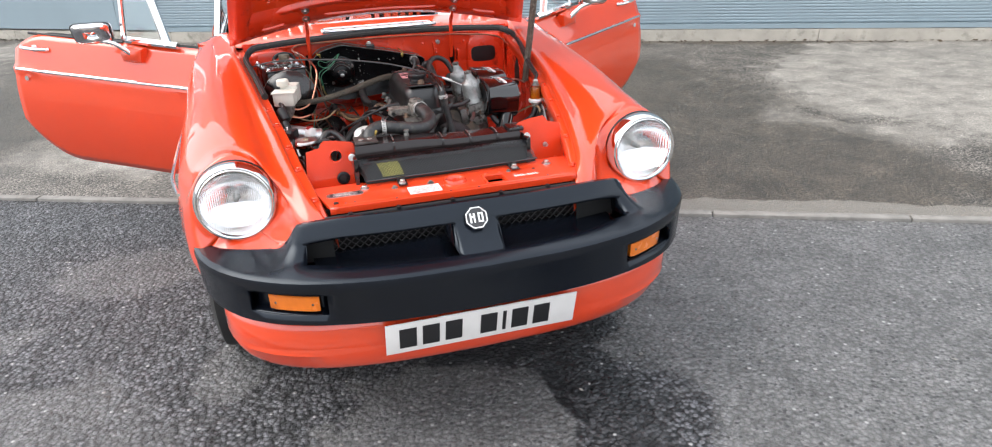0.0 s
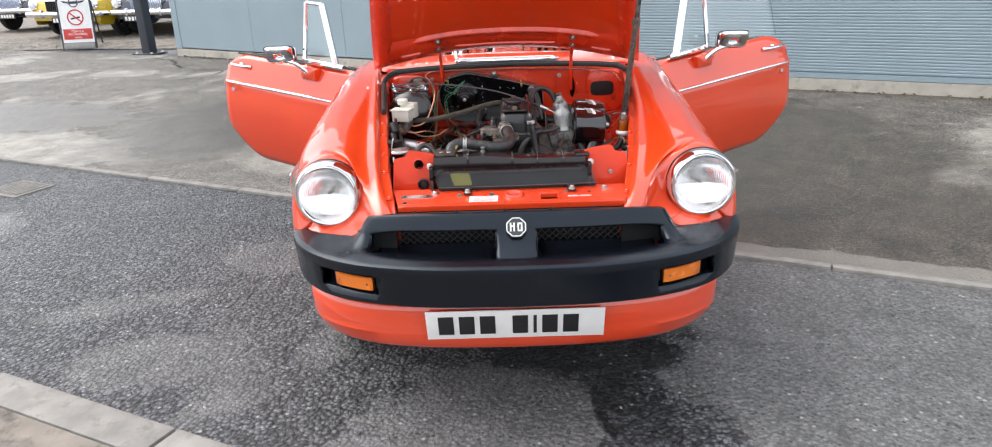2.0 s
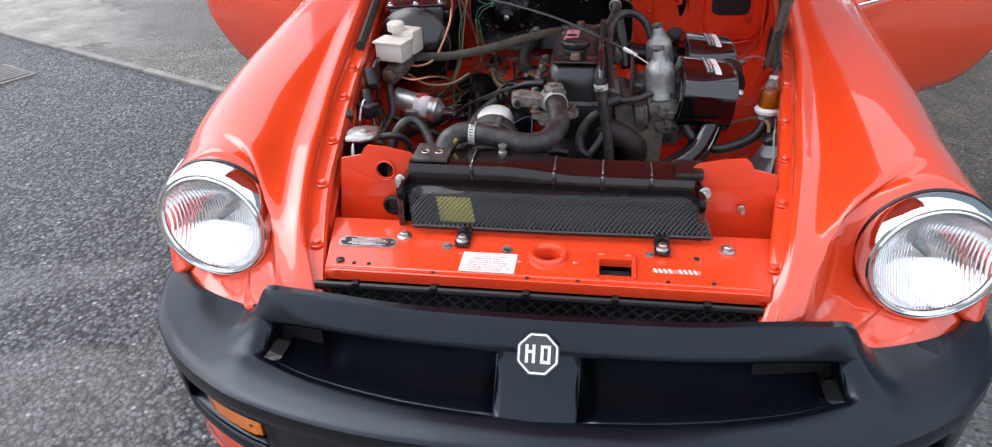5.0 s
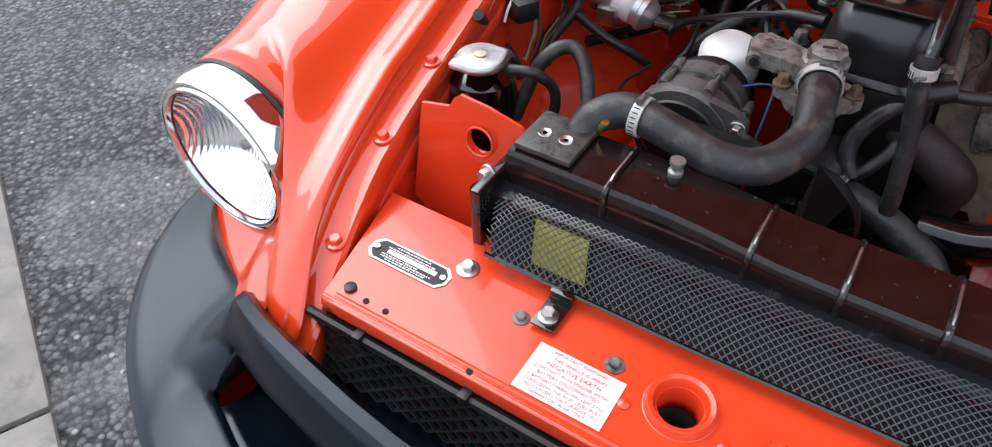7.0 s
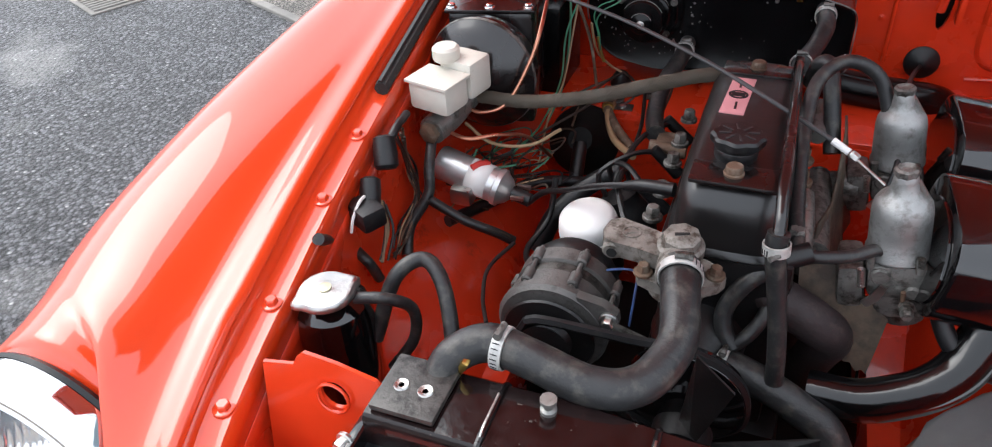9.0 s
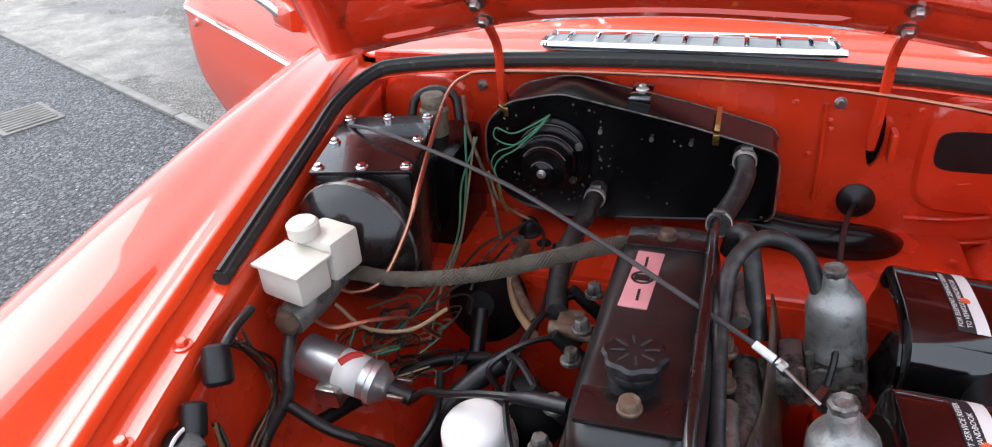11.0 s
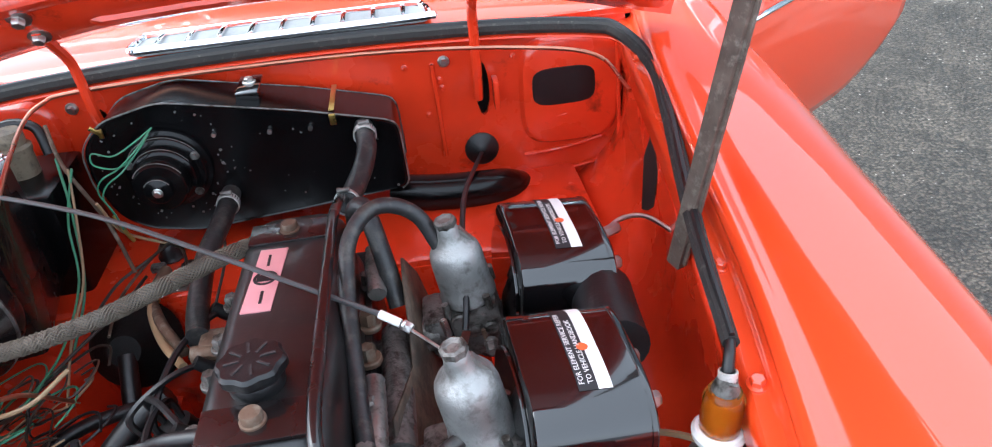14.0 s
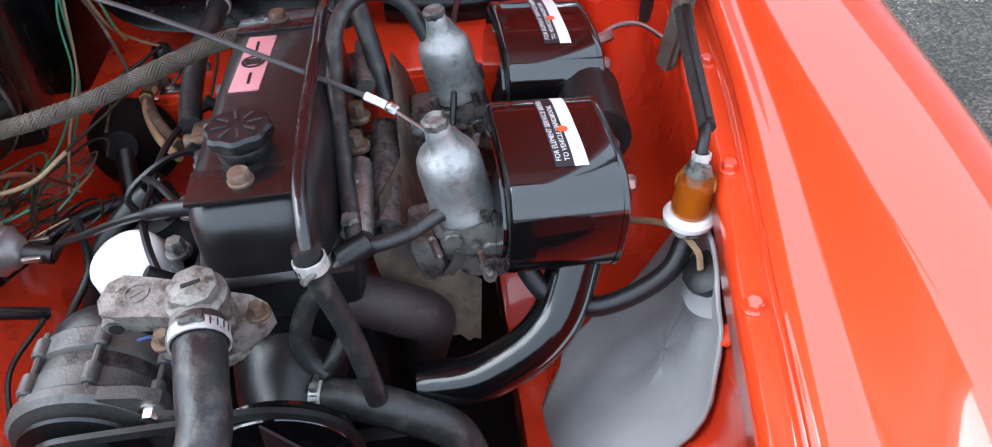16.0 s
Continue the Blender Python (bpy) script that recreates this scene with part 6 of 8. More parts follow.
clamp((-0.150, 0.511, 0.825), (1, -0.05, -0.03), 0.0203, top_hose)
clamp((-0.007, 0.660, 0.830), (-0.15, 1, 0.05), 0.0222, top_hose)

# alternator
GRIME = plain("dark_oily_casting", (0.075, 0.072, 0.066), 0.5, metal=0.5, vary=0.3, scale=35, fine=260, bump=0.5, dirt=(0.018, 0.016, 0.014), dirt_at=0.55)
CAST = plain("dull_grey_casting", (0.105, 0.100, 0.096), 0.5, metal=0.35, vary=0.2, scale=30, fine=300, bump=0.4, dirt=(0.05, 0.047, 0.043), dirt_at=0.62)
AX = (-0.158, 0.664, 0.700)
alt = part("alternator", Geo().lathe(AX, (0, 1, 0), [(0.030, 0.0), (0.070, 0.002), (0.075, 0.008), (0.075, 0.018), (0.071, 0.022), (0.071, 0.044), (0.068, 0.047)], 44), CAST, engine, "grimy alternator with finned end plates")
part("stator", Geo().lathe(AX, (0, 1, 0), [(0.066, 0.044), (0.068, 0.050), (0.067, 0.062), (0.066, 0.068)], 60, False), GRIME, alt, "dark ribbed stator")
part("rear_bracket", Geo().lathe(AX, (0, 1, 0), [(0.066, 0.064), (0.071, 0.067), (0.0715, 0.090), (0.068, 0.094), (0.060, 0.096)], 44), CAST, alt)
part("rear_cover", Geo().lathe(AX, (0, 1, 0), [(0.062, 0.094), (0.064, 0.098), (0.064, 0.118), (0.058, 0.130), (0.040, 0.136), (0.001, 0.137)], 40), RUBBER, alt, "black plastic end cover")
for a in (0.35, 1.25, 2.15, 3.1):
    p = Vector((AX[0] + 0.072 * math.cos(a), AX[1] + 0.035, AX[2] + 0.072 * math.sin(a)))
    part("through_bolt", Geo().rod(p - Vector((0, 0.014, 0)), p + Vector((0, 0.010, 0)), 0.008, 12, 0.002).rod(p + Vector((0, 0.030, 0)), p + Vector((0, 0.052, 0)), 0.008, 12, 0.002).rod(p - Vector((0, 0.02, 0)), p + Vector((0, 0.06, 0)), 0.0035, 8), CAST, alt)
part("alternator_pulley", Geo().lathe((AX[0], AX[1] - 0.030, AX[2]), (0, 1, 0), [(0.016, 0), (0.034, 0.002), (0.028, 0.009), (0.034, 0.016), (0.060, 0.019), (0.062, 0.022), (0.02, 0.026)], 36), ENGINE, alt)
part("alternator_ear", Geo().prism([Vector((x, AX[1] + 0.003, z)) for x, z in ((-0.125, 0.768), (-0.092, 0.762), (-0.072, 0.750), (-0.070, 0.735), (-0.082, 0.728), (-0.100, 0.734), (-0.118, 0.742))], Vector((0, 0.014, 0))), CAST, alt, smooth=30)
part("ear_bolt", hexa((-0.082, AX[1] + 0.003, 0.742), (0, -1, 0), 0.008, 0.010), STEEL, alt)
part("alternator_strap", Geo().tube([(-0.085, AX[1] - 0.004, 0.742), (-0.04, AX[1] - 0.002, 0.725), (0.0, AX[1] + 0.01, 0.70)], 0.006, 6), GRIME, alt)
slim = Matrix.Translation(Vector(AX) + Vector((0.006, 0, -0.003))) @ Matrix.Scale(0.93, 4) @ Matrix.Translation(-Vector(AX))
for ob in (alt, *alt.children_recursive):
    ob.data.transform(slim)
part("field_wire", Geo().tube([(-0.10, 0.73, 0.755), (-0.075, 0.715, 0.775), (-0.06, 0.705, 0.78), (-0.058, 0.690, 0.76), (-0.06, 0.68, 0.72)], 0.0016, 6, 24), plain("blue_wire", (0.03, 0.06, 0.16), 0.5), alt, "blue wire")
# water pump pulley, fan and belt
part("pump_pulley", Geo().lathe((0.015, 0.640, 0.655), (0, 1, 0), [(0.018, 0.0), (0.052, 0.002), (0.068, 0.006), (0.070, 0.010), (0.062, 0.016), (0.070, 0.022), (0.070, 0.026), (0.03, 0.03)], 40), BLACK_GLOSS, engine, "black pump pulley")
part("pulley_hub", Geo().lathe((0.015, 0.627, 0.655), (0, 1, 0), [(0.012, 0), (0.030, 0.003), (0.030, 0.016)], 24), BLACK_GLOSS, engine)
part("drive_belt", Geo().tube([(-0.175, 0.644, 0.728), (-0.150, 0.644, 0.735), (-0.06, 0.648, 0.731), (0.02, 0.652, 0.727), (0.075, 0.653, 0.69), (0.078, 0.653, 0.62), (0.0, 0.65, 0.588), (-0.14, 0.645, 0.664), (-0.186, 0.644, 0.69), (-0.175, 0.644, 0.728)], 0.006, 6, 80), RUBBER, engine, "worn drive belt")
for k in range(6):
    a = k * math.pi / 3 + 0.4
    part("fan_blade", Geo().prism([Vector((0.020 + r * math.cos(a + d), 0.606 + o, 0.60 + r * math.sin(a + d))) for r, d, o in ((0.03, -0.25, -0.01), (0.15, -0.20, -0.012), (0.16, 0.10, 0.012), (0.03, 0.35, 0.01))], Vector((0, 0.003, 0))), ENGINE, engine)
part("fan_hub", Geo().rod((0.02, 0.596, 0.62), (0.02, 0.63, 0.62), 0.035, 24), ENGINE, engine)
# bottom hose with clamp
bh = part("bottom_hose", Geo().tube([(0.015, 0.715, 0.668), (0.040, 0.707, 0.668), (0.083, 0.693, 0.668), (0.137, 0.676, 0.655), (0.185, 0.655, 0.62), (0.205, 0.58, 0.50)], 0.0200, 16, 44), HOSE, engine, "black bottom radiator hose")
clamp((0.050, 0.704, 0.668), (1, -0.2, 0), 0.0208, bh)
# oil filter, coil, distributor side
FA = (-0.10, -0.26, 0.96)
fil = part("oil_filter", Geo().lathe((-0.158, 0.910, 0.625), FA, [(0.0415, 0.040), (0.044, 0.046), (0.044, 0.078), (0.041, 0.092), (0.033, 0.100), (0.015, 0.103), (0.001, 0.103)], 44), FILTER, engine, "white spin-on oil filter")
# the filter's lower half lies in shadow, which the black colour stands for
part("filter_base", Geo().lathe((-0.158, 0.910, 0.625), FA, [(0.030, -0.03), (0.0405, -0.02), (0.0405, 0.042)], 36), ENGINE, fil, "lower body of the white filter, coloured black for its shade")
for q in range(40):
    a = 2 * math.pi * q / 40
    ax = Vector(FA).normalized()
    u = ax.cross(Vector((0, 1, 0))).normalized()
    w = ax.cross(u)
    p = Vector((-0.158, 0.910, 0.625)) + ax * 0.064 + (u * math.cos(a) + w * math.sin(a)) * 0.0442
    part("grip_flute", Geo().box(p, (0.0016, 0.0035, 0.016), 0.0006, ax.to_track_quat("Z", "Y").to_matrix().to_4x4() @ Matrix.Rotation(a, 4, "Z")), FILTER, fil)
COILCAN = plain("bright_coil_can", (0.62, 0.62, 0.62), 0.36, metal=0.85, vary=0.1, scale=30, bump=0.1)
c0, c1 = Vector((-0.425, 0.945, 0.722)), Vector((-0.305, 0.937, 0.692))
coil = part("ignition_coil", Geo().lathe(c0, c1 - c0, [(0.026, 0), (0.0275, 0.003), (0.0275, 0.100), (0.030, 0.102), (0.030, 0.110), (0.026, 0.112), (0.020, 0.122), (0.012, 0.128)], 28), COILCAN, car, "silver ignition coil with a red label")
part("coil_label", Geo().lathe(c0, c1 - c0, [(0.0279, 0.055), (0.0279, 0.090)], 28, False), PAPER, coil, thick=0.0003)
m = (c1 - c0).to_track_quat("Z", "Y").to_matrix().to_4x4()
part("label_flash", Geo().tube([c0.lerp(c1, 0.52) + Vector((0.0, -0.014, 0.0245)), c0.lerp(c1, 0.60) + Vector((0.0, 0.0, 0.0285)), c0.lerp(c1, 0.68) + Vector((0.0, 0.012, 0.0255))], 0.0055, 6), REDINK, coil)
part("coil_tower", Geo().rod(c1, c1 + (c1 - c0).normalized() * 0.035, 0.011), RUBBER, coil)
part("coil_bracket", Geo().box((-0.375, 0.915, 0.690), (0.035, 0.03, 0.030), 0.006), STEEL, coil)
for dy in (-0.016, 0.016):
    part("coil_terminal", Geo().box(c1 + Vector((0.018, dy, 0.002)), (0.022, 0.006, 0.006), 0.001), STEEL, coil)
dist = part("distributor", Geo().lathe((-0.105, 0.965, 0.640), (-0.45, 0, 0.9), [(0.030, 0), (0.036, 0.02), (0.036, 0.05), (0.030, 0.06), (0.030, 0.078), (0.012, 0.082)], 24), RUBBER, engine, "black distributor cap with plug leads")
for k in range(4):
    a = k * math.pi / 2 + 0.5
    p = Vector((-0.140 + 0.02 * math.cos(a), 0.965 + 0.02 * math.sin(a), 0.710))
    y = 0.80 + 0.105 * k
    part("plug_lead", Geo().tube([p, p + Vector((-0.01, 0.0, 0.04)), Vector((-0.125, (p.y + y) / 2, 0.775)), Vector((-0.090, y, 0.765)), Vector((-0.062, y, 0.735))], 0.0042, 6), RUBBER, dist)
    part("plug_cap", Geo().tube([(-0.100, y - 0.004, 0.775), (-0.060, y, 0.735)], [0.0085, 0.010], 10, 4), RUBBER, dist)
part("king_lead", Geo().tube([c1 + (c1 - c0).normalized() * 0.03, (-0.245, 0.925, 0.718), (-0.205, 0.900, 0.745), (-0.150, 0.880, 0.775), (-0.100, 0.865, 0.795)], 0.0048, 8), RUBBER, dist, "thick black ignition lead")
part("king_boot", Geo().tube([(-0.112, 0.868, 0.790), (-0.085, 0.860, 0.800), (-0.045, 0.852, 0.806)], [0.0065, 0.0092, 0.0095], 12, 8), RUBBER, dist)
part("heater_valve", Geo().box((-0.085, 1.045, 0.760), (0.035, 0.035, 0.04), 0.008).rod((-0.11, 1.03, 0.765), (-0.055, 1.03, 0.765), 0.012), RUST, engine, "rusty heater valve")
part("vent_pipe", Geo().tube([(-0.150, 1.02, 0.72), (-0.190, 1.0, 0.70), (-0.235, 0.96, 0.66), (-0.26, 0.93, 0.60)], 0.016, 10), RUBBER, engine)

# ---- carburettors and air cleaners ----
def carburettor(y):
    c = part("carburettor", Geo().lathe((0.212, y, 0.785), (0.02, 0.0, 1), [(0.032, 0.0), (0.0338, 0.002), (0.0338, 0.006), (0.0318, 0.009), (0.0312, 0.040), (0.0308, 0.058), (0.0290, 0.068), (0.0255, 0.074), (0.0190, 0.079), (0.0145, 0.086), (0.0125, 0.096), (0.0118, 0.103), (0.011, 0.104)], 36), DASHPOT, engine, "cast alloy carburettor with domed dashpot")
    part("damper_cap", Geo().lathe((0.214, y, 0.886), (0.02, 0, 1), [(0.0115, 0), (0.0130, 0.003), (0.0130, 0.009), (0.010, 0.011), (0.006, 0.008)], 8), DIRTY, c)
    part("body", Geo().box((0.212, y, 0.762), (0.064, 0.064, 0.048), 0.012).lathe((0.212, y, 0.744), (0, 0, 1), [(0.030, 0), (0.034, 0.006), (0.034, 0.014), (0.030, 0.020)], 24).rod((0.195, y - 0.034, 0.772), (0.195, y - 0.024, 0.772), 0.011, 14, 0.002).rod((0.228, y - 0.036, 0.752), (0.228, y - 0.026, 0.752), 0.009, 12, 0.002), DIRTY, c, "grimy carburettor body")
    part("throttle_lever", Geo().prism([Vector((0.183, y - 0.038, 0.738)) + Vector((dx, 0, dz)) for dx, dz in ((-0.007, 0.0), (0.0, -0.007), (0.012, 0.004), (0.020, 0.022), (0.012, 0.026), (0.003, 0.010))], Vector((0, 0.003, 0))), STEEL, c)
    part("return_spring", Geo().tube([Vector((0.176 + 0.0042 * math.cos(q * 1.57), y - 0.030 + 0.0042 * math.sin(q * 1.57), 0.755 + 0.0006 * q)) for q in range(44)], 0.0007, 5, 150), STEEL, c)
    part("mixture_screw", Geo().rod((0.218, y - 0.044, 0.742), (0.218, y - 0.044, 0.762), 0.0026, 8), RUST, c)
    part("lower_body", Geo().box((0.216, y + 0.004, 0.722), (0.055, 0.060, 0.035), 0.010), DIRTY, c)
    part("inlet_flange", Geo().box((0.165, y, 0.75), (0.03, 0.06, 0.06), 0.01), DIRTY, c)
    for a in (0.6, 2.2, 3.9, 5.3):
        part("dashpot_screw", Geo().rod((0.212 + 0.038 * math.cos(a), y + 0.038 * math.sin(a), 0.78), (0.212 + 0.038 * math.cos(a), y + 0.038 * math.sin(a), 0.800), 0.0045, 8), DIRTY, c)
    part("dashpot_rib", Geo().prism([Vector((0.222, y - 0.004, z)) + Vector((dx, 0, 0)) for dx, z in ((0.0, 0.855), (0.017, 0.858), (0.006, 0.880), (0.0, 0.882))], Vector((0, 0.008, 0))), ALLOY, c)
    part("jet_nut", hexa((0.222, y - 0.045, 0.742), (0, -1, 0), 0.007, 0.014, 1.2), DIRTY, c)
    part("float_bowl", Geo().rod((0.222, y + 0.030, 0.668), (0.222, y + 0.030, 0.705), 0.030, 20, 0.004), DIRTY, c)
    return c


for y, aside, up in ((0.816, 0.006, 0.008), (1.032, 0.016, -0.003)):
    made, foot_at = carburettor(y), Matrix.Translation((0.212, y, 0.755))
    for ob in (made, *made.children):
        ob.data.transform(Matrix.Translation((aside, 0, up)) @ foot_at @ Matrix.Rotation(radians(-10), 4, "Y") @ foot_at.inverted())


ORANGE_INK = plain("orange_ink", (0.75, 0.12, 0.03), 0.5)


def air_cleaner(x0, y, z):
    """A can lying across the car, its lid bolted on the outer side."""
    m = Matrix.Translation((x0, y, z)) @ Matrix.Rotation(radians(3), 4, "Z") @ Matrix.Rotation(radians(6), 4, "Y")
    def section(x, t, k=1.0):
        c, q = math.cos(t), math.sin(t)
        front = 0.78 if c < 0 else 0.42
        return m @ Vector((x, k * 0.083 * math.copysign(abs(c) ** front, c), k * 0.064 * math.copysign(abs(q) ** (0.62 if c < 0 else 0.5), q)))
    g = Geo()
    g.grid([[section(x, 2 * math.pi * q / 64, k) for q in range(64)] for x, k in ((-0.056, 0.94), (-0.054, 0.985), (-0.051, 1.0), (0.048, 1.0), (0.0485, 1.012), (0.053, 1.012), (0.055, 0.99), (0.057, 0.9))], closed=True, caps=True)
    c = part("air_cleaner", g, BLACK_GLOSS, car, "glossy black air cleaner can with a printed label")
    # label wrapped over the top
    def on_top(x, y, lift):
        """A point above the can's top at x across it and y along it."""
        c = math.copysign(min(1.0, abs(y) / 0.083) ** (1 / (0.78 if y < 0 else 0.42)), y)
        return section(x, math.acos(c), 1.0) + (m.to_3x3() @ Vector((0, 0.2 * y / 0.083, 1))).normalized() * lift
    part("white_label", Geo().grid([[on_top(0.008 + 0.013 * a, -0.044 + 0.118 * b / 14, 0.0006) for a in (0, 0.5, 1)] for b in range(15)]), PAPER, c, "white strip of the printed label")
    dark = part("dark_label", Geo().grid([[on_top(-0.010 + 0.018 * a, -0.044 + 0.118 * b / 14, 0.0006) for a in (0, 0.5, 1)] for b in range(15)]), INK, c, "dark strip with white lettering")
    part("label_spot", Geo().lathe(on_top(0.007, 0.006, 0.0008), (m.to_3x3() @ Vector((0, 0.1, 1))), [(0.0055, 0), (0.0055, 0.0006)], 18), ORANGE_INK, c)
    for text, x in (("FOR ELEMENT SERVICE REFER", -0.0056), ("TO VEHICLE HANDBOOK", 0.0026)):
        ob = words(text, 0.0072, Matrix.Identity(4), PAPER, dark, align="LEFT", depth=0.0001)
        wide = max(v.co.x for v in ob.data.vertices)
        k = min(1.0, 0.105 / wide)
        for v in ob.data.vertices:
            v.co = on_top(x - v.co.y, -0.038 + v.co.x * k, 0.0011 + v.co.z)
    for dy, dz in ((0.030, 0.02), (-0.028, 0.02), (0.0, -0.05)):
        p = m @ Vector((0.058, dy, dz))
        part("lid_bolt", hexa(p, m.to_3x3() @ Vector((1, 0, 0)), 0.0085, 0.014, 1.5), STEEL, c)
    part("back_plate", Geo().prism([m @ Vector((-0.060, 0.074 * math.cos(t), 0.055 * math.sin(t) - 0.004)) for t in [2 * math.pi * q / 24 for q in range(24)]], m.to_3x3() @ Vector((0.003, 0, 0))), BLACK_GLOSS, c)
    return c


front_can = air_cleaner(0.300, 0.826, 0.797)
air_cleaner(0.327, 1.048, 0.788)
part("joining_duct", Geo().tube([(0.362, 0.885, 0.80), (0.366, 0.935, 0.797), (0.372, 0.985, 0.792)], 0.036, 20), RUBBER, front_can, "black rubber joining sleeve")
SNORK = [(0.332, 0.805, 0.785), (0.322, 0.783, 0.758), (0.299, 0.744, 0.712), (0.272, 0.722, 0.688), (0.240, 0.712, 0.670), (0.20, 0.706, 0.655), (0.15, 0.712, 0.646)]
part("intake_snorkel", Geo().tube(SNORK, [0.030, 0.0275, 0.0262, 0.0255, 0.0255, 0.0255, 0.026], 24, 50), PIPE_BLACK, front_can, "glossy black curved intake pipe")
part("snorkel_seam", Geo().tube([Vector(p) + Vector((0.0155, -0.0195, 0.005)) for p in SNORK[1:]], 0.0032, 6, 40), BLACK_GLOSS, front_can)
part("snorkel_collar", Geo().tube([Vector(SNORK[0]) + Vector((-0.02, 0.002, 0.002)), Vector(SNORK[0]) + Vector((0.025, -0.002, 0.0))], 0.020, 14, 6), BLACK_GLOSS, front_can)
# heat shield
g = Geo()
rows = []
for y, x, zt, zb in ((0.80, 0.128, 0.740, 0.66), (0.85, 0.128, 0.790, 0.66), (0.90, 0.140, 0.780, 0.64), (0.95, 0.148, 0.765, 0.64), (0.98, 0.150, 0.800, 0.64), (1.02, 0.150, 0.840, 0.64), (1.06, 0.150, 0.842, 0.64), (1.10, 0.162, 0.79, 0.64)):
    rows.append([Vector((x + (0.035 * (1 - k / 5)), y, zb + (zt - zb) * k / 5)) for k in range(6)])
g.grid(rows)
part("heat_shield", g, SHIELD, engine, "stained sheet-metal heat shield", thick=0.003)
part("shield_flap", Geo().prism([Vector(p) for p in ((0.112, 0.812, 0.775), (0.148, 0.808, 0.772), (0.185, 0.800, 0.742), (0.221, 0.792, 0.712), (0.217, 0.780, 0.675), (0.213, 0.770, 0.640), (0.207, 0.769, 0.646), (0.200, 0.768, 0.643), (0.192, 0.769, 0.655), (0.185, 0.769, 0.654), (0.166, 0.772, 0.676), (0.150, 0.780, 0.690), (0.130, 0.790, 0.706), (0.118, 0.800, 0.735))], Vector((0.001, -0.003, -0.001))), SHIELD, engine, "torn stained flap of the heat shield")
MANIFOLD = plain("burnt_cast_iron", (0.026, 0.018, 0.019), 0.65, metal=0.2, vary=0.3, scale=25, bump=0.45, dirt=(0.06, 0.042, 0.036), dirt_at=0.64)
part("exhaust_manifold", Geo().tube([(0.075, 0.775, 0.738), (0.105, 0.765, 0.730), (0.140, 0.760, 0.713), (0.163, 0.765, 0.690), (0.160, 0.79, 0.64), (0.14, 0.82, 0.54)], [0.024, 0.026, 0.027, 0.026, 0.026, 0.026], 18, 40), MANIFOLD, engine, "burnt brown cast exhaust manifold")
part("rear_branch", Geo().tube([(0.10, 0.96, 0.73), (0.135, 0.95, 0.67), (0.14, 0.93, 0.5)], 0.027, 12), MANIFOLD, engine)
part("inlet_manifold", Geo().tube([(0.11, 0.85, 0.735), (0.145, 0.825, 0.745), (0.18, 0.825, 0.752)], 0.020, 14).tube([(0.11, 0.99, 0.745), (0.145, 1.015, 0.75), (0.18, 1.02, 0.752)], 0.022, 14).tube([(0.13, 0.83, 0.76), (0.13, 1.02, 0.76)], 0.018, 12, 4), DIRTY, engine, "grimy inlet manifold")
part("lagged_pipe", Geo().tube([(0.112, 0.79, 0.792), (0.112, 0.84, 0.798), (0.110, 0.90, 0.798)], 0.0115, 10, 26, wave=0.08), ALLOY, engine, "foil-wrapped pipe")
part("lagged_pipe", Geo().tube([(0.118, 1.02, 0.822), (0.116, 1.06, 0.83), (0.118, 1.09, 0.84)], 0.011, 10, 16, wave=0.08), ALLOY, engine, "foil-wrapped pipe")
for y in (0.80, 0.86, 0.94, 1.00, 1.08):
    part("head_nut", hexa((0.104, y, 0.792), (0, 0, 1), 0.010, 0.016, 1.5), RUST if y in (0.94, 1.0) else DIRTY, engine)
    part("head_nut", hexa((-0.062, y, 0.792), (0, 0, 1), 0.009, 0.014, 1.4), DIRTY, engine)
# heater return pipe along the rocker cover
pipe = part("heater_pipe", Geo().tube([(0.081, 0.712, 0.866), (0.080, 0.730, 0.880), (0.078, 0.765, 0.892), (0.078, 0.83, 0.897), (0.078, 1.0, 0.897), (0.078, 1.10, 0.893), (0.080, 1.175, 0.872), (0.083, 1.20, 0.855)], 0.0066, 12, 50), BROWN_GLOSS, engine, "dark steel heater pipe along the rocker cover")
part("bare_end", Geo().tube([(0.081, 0.709, 0.860), (0.0805, 0.722, 0.875), (0.079, 0.745, 0.887)], 0.0068, 12), BROWN_GLOSS, pipe, "slightly thicker enamelled pipe end")
h = part("heater_hose", Geo().tube([(0.081, 0.713, 0.866), (0.081, 0.709, 0.845), (0.095, 0.702, 0.775), (0.104, 0.690, 0.72), (0.108, 0.682, 0.680)], [0.0122, 0.0112, 0.0105, 0.0105, 0.0108], 14, 30), HOSE, engine, "black hose down from the heater pipe")
clamp((0.0815, 0.7095, 0.849), (0.1, -0.1, -1), 0.0126, h)
part("branch_hose", Geo().tube([(0.104, 0.772, 0.792), (0.085, 0.760, 0.782), (0.060, 0.748, 0.762), (0.042, 0.736, 0.728), (0.045, 0.724, 0.702), (0.058, 0.714, 0.686)], 0.0108, 12, 36), HOSE, engine, "black branch hose")
part("branch_return", Geo().tube([(0.056, 0.715, 0.688), (0.070, 0.722, 0.700), (0.082, 0.735, 0.715), (0.09, 0.75, 0.73)], 0.0085, 10, 20), HOSE, engine)
part("front_breather", Geo().tube([(0.112, 0.772, 0.797), (0.135, 0.775, 0.797), (0.165, 0.784, 0.799), (0.190, 0.795, 0.806), (0.198, 0.80, 0.795)], 0.0078, 12, 30), HOSE, engine, "black breather hose to the front carburettor")
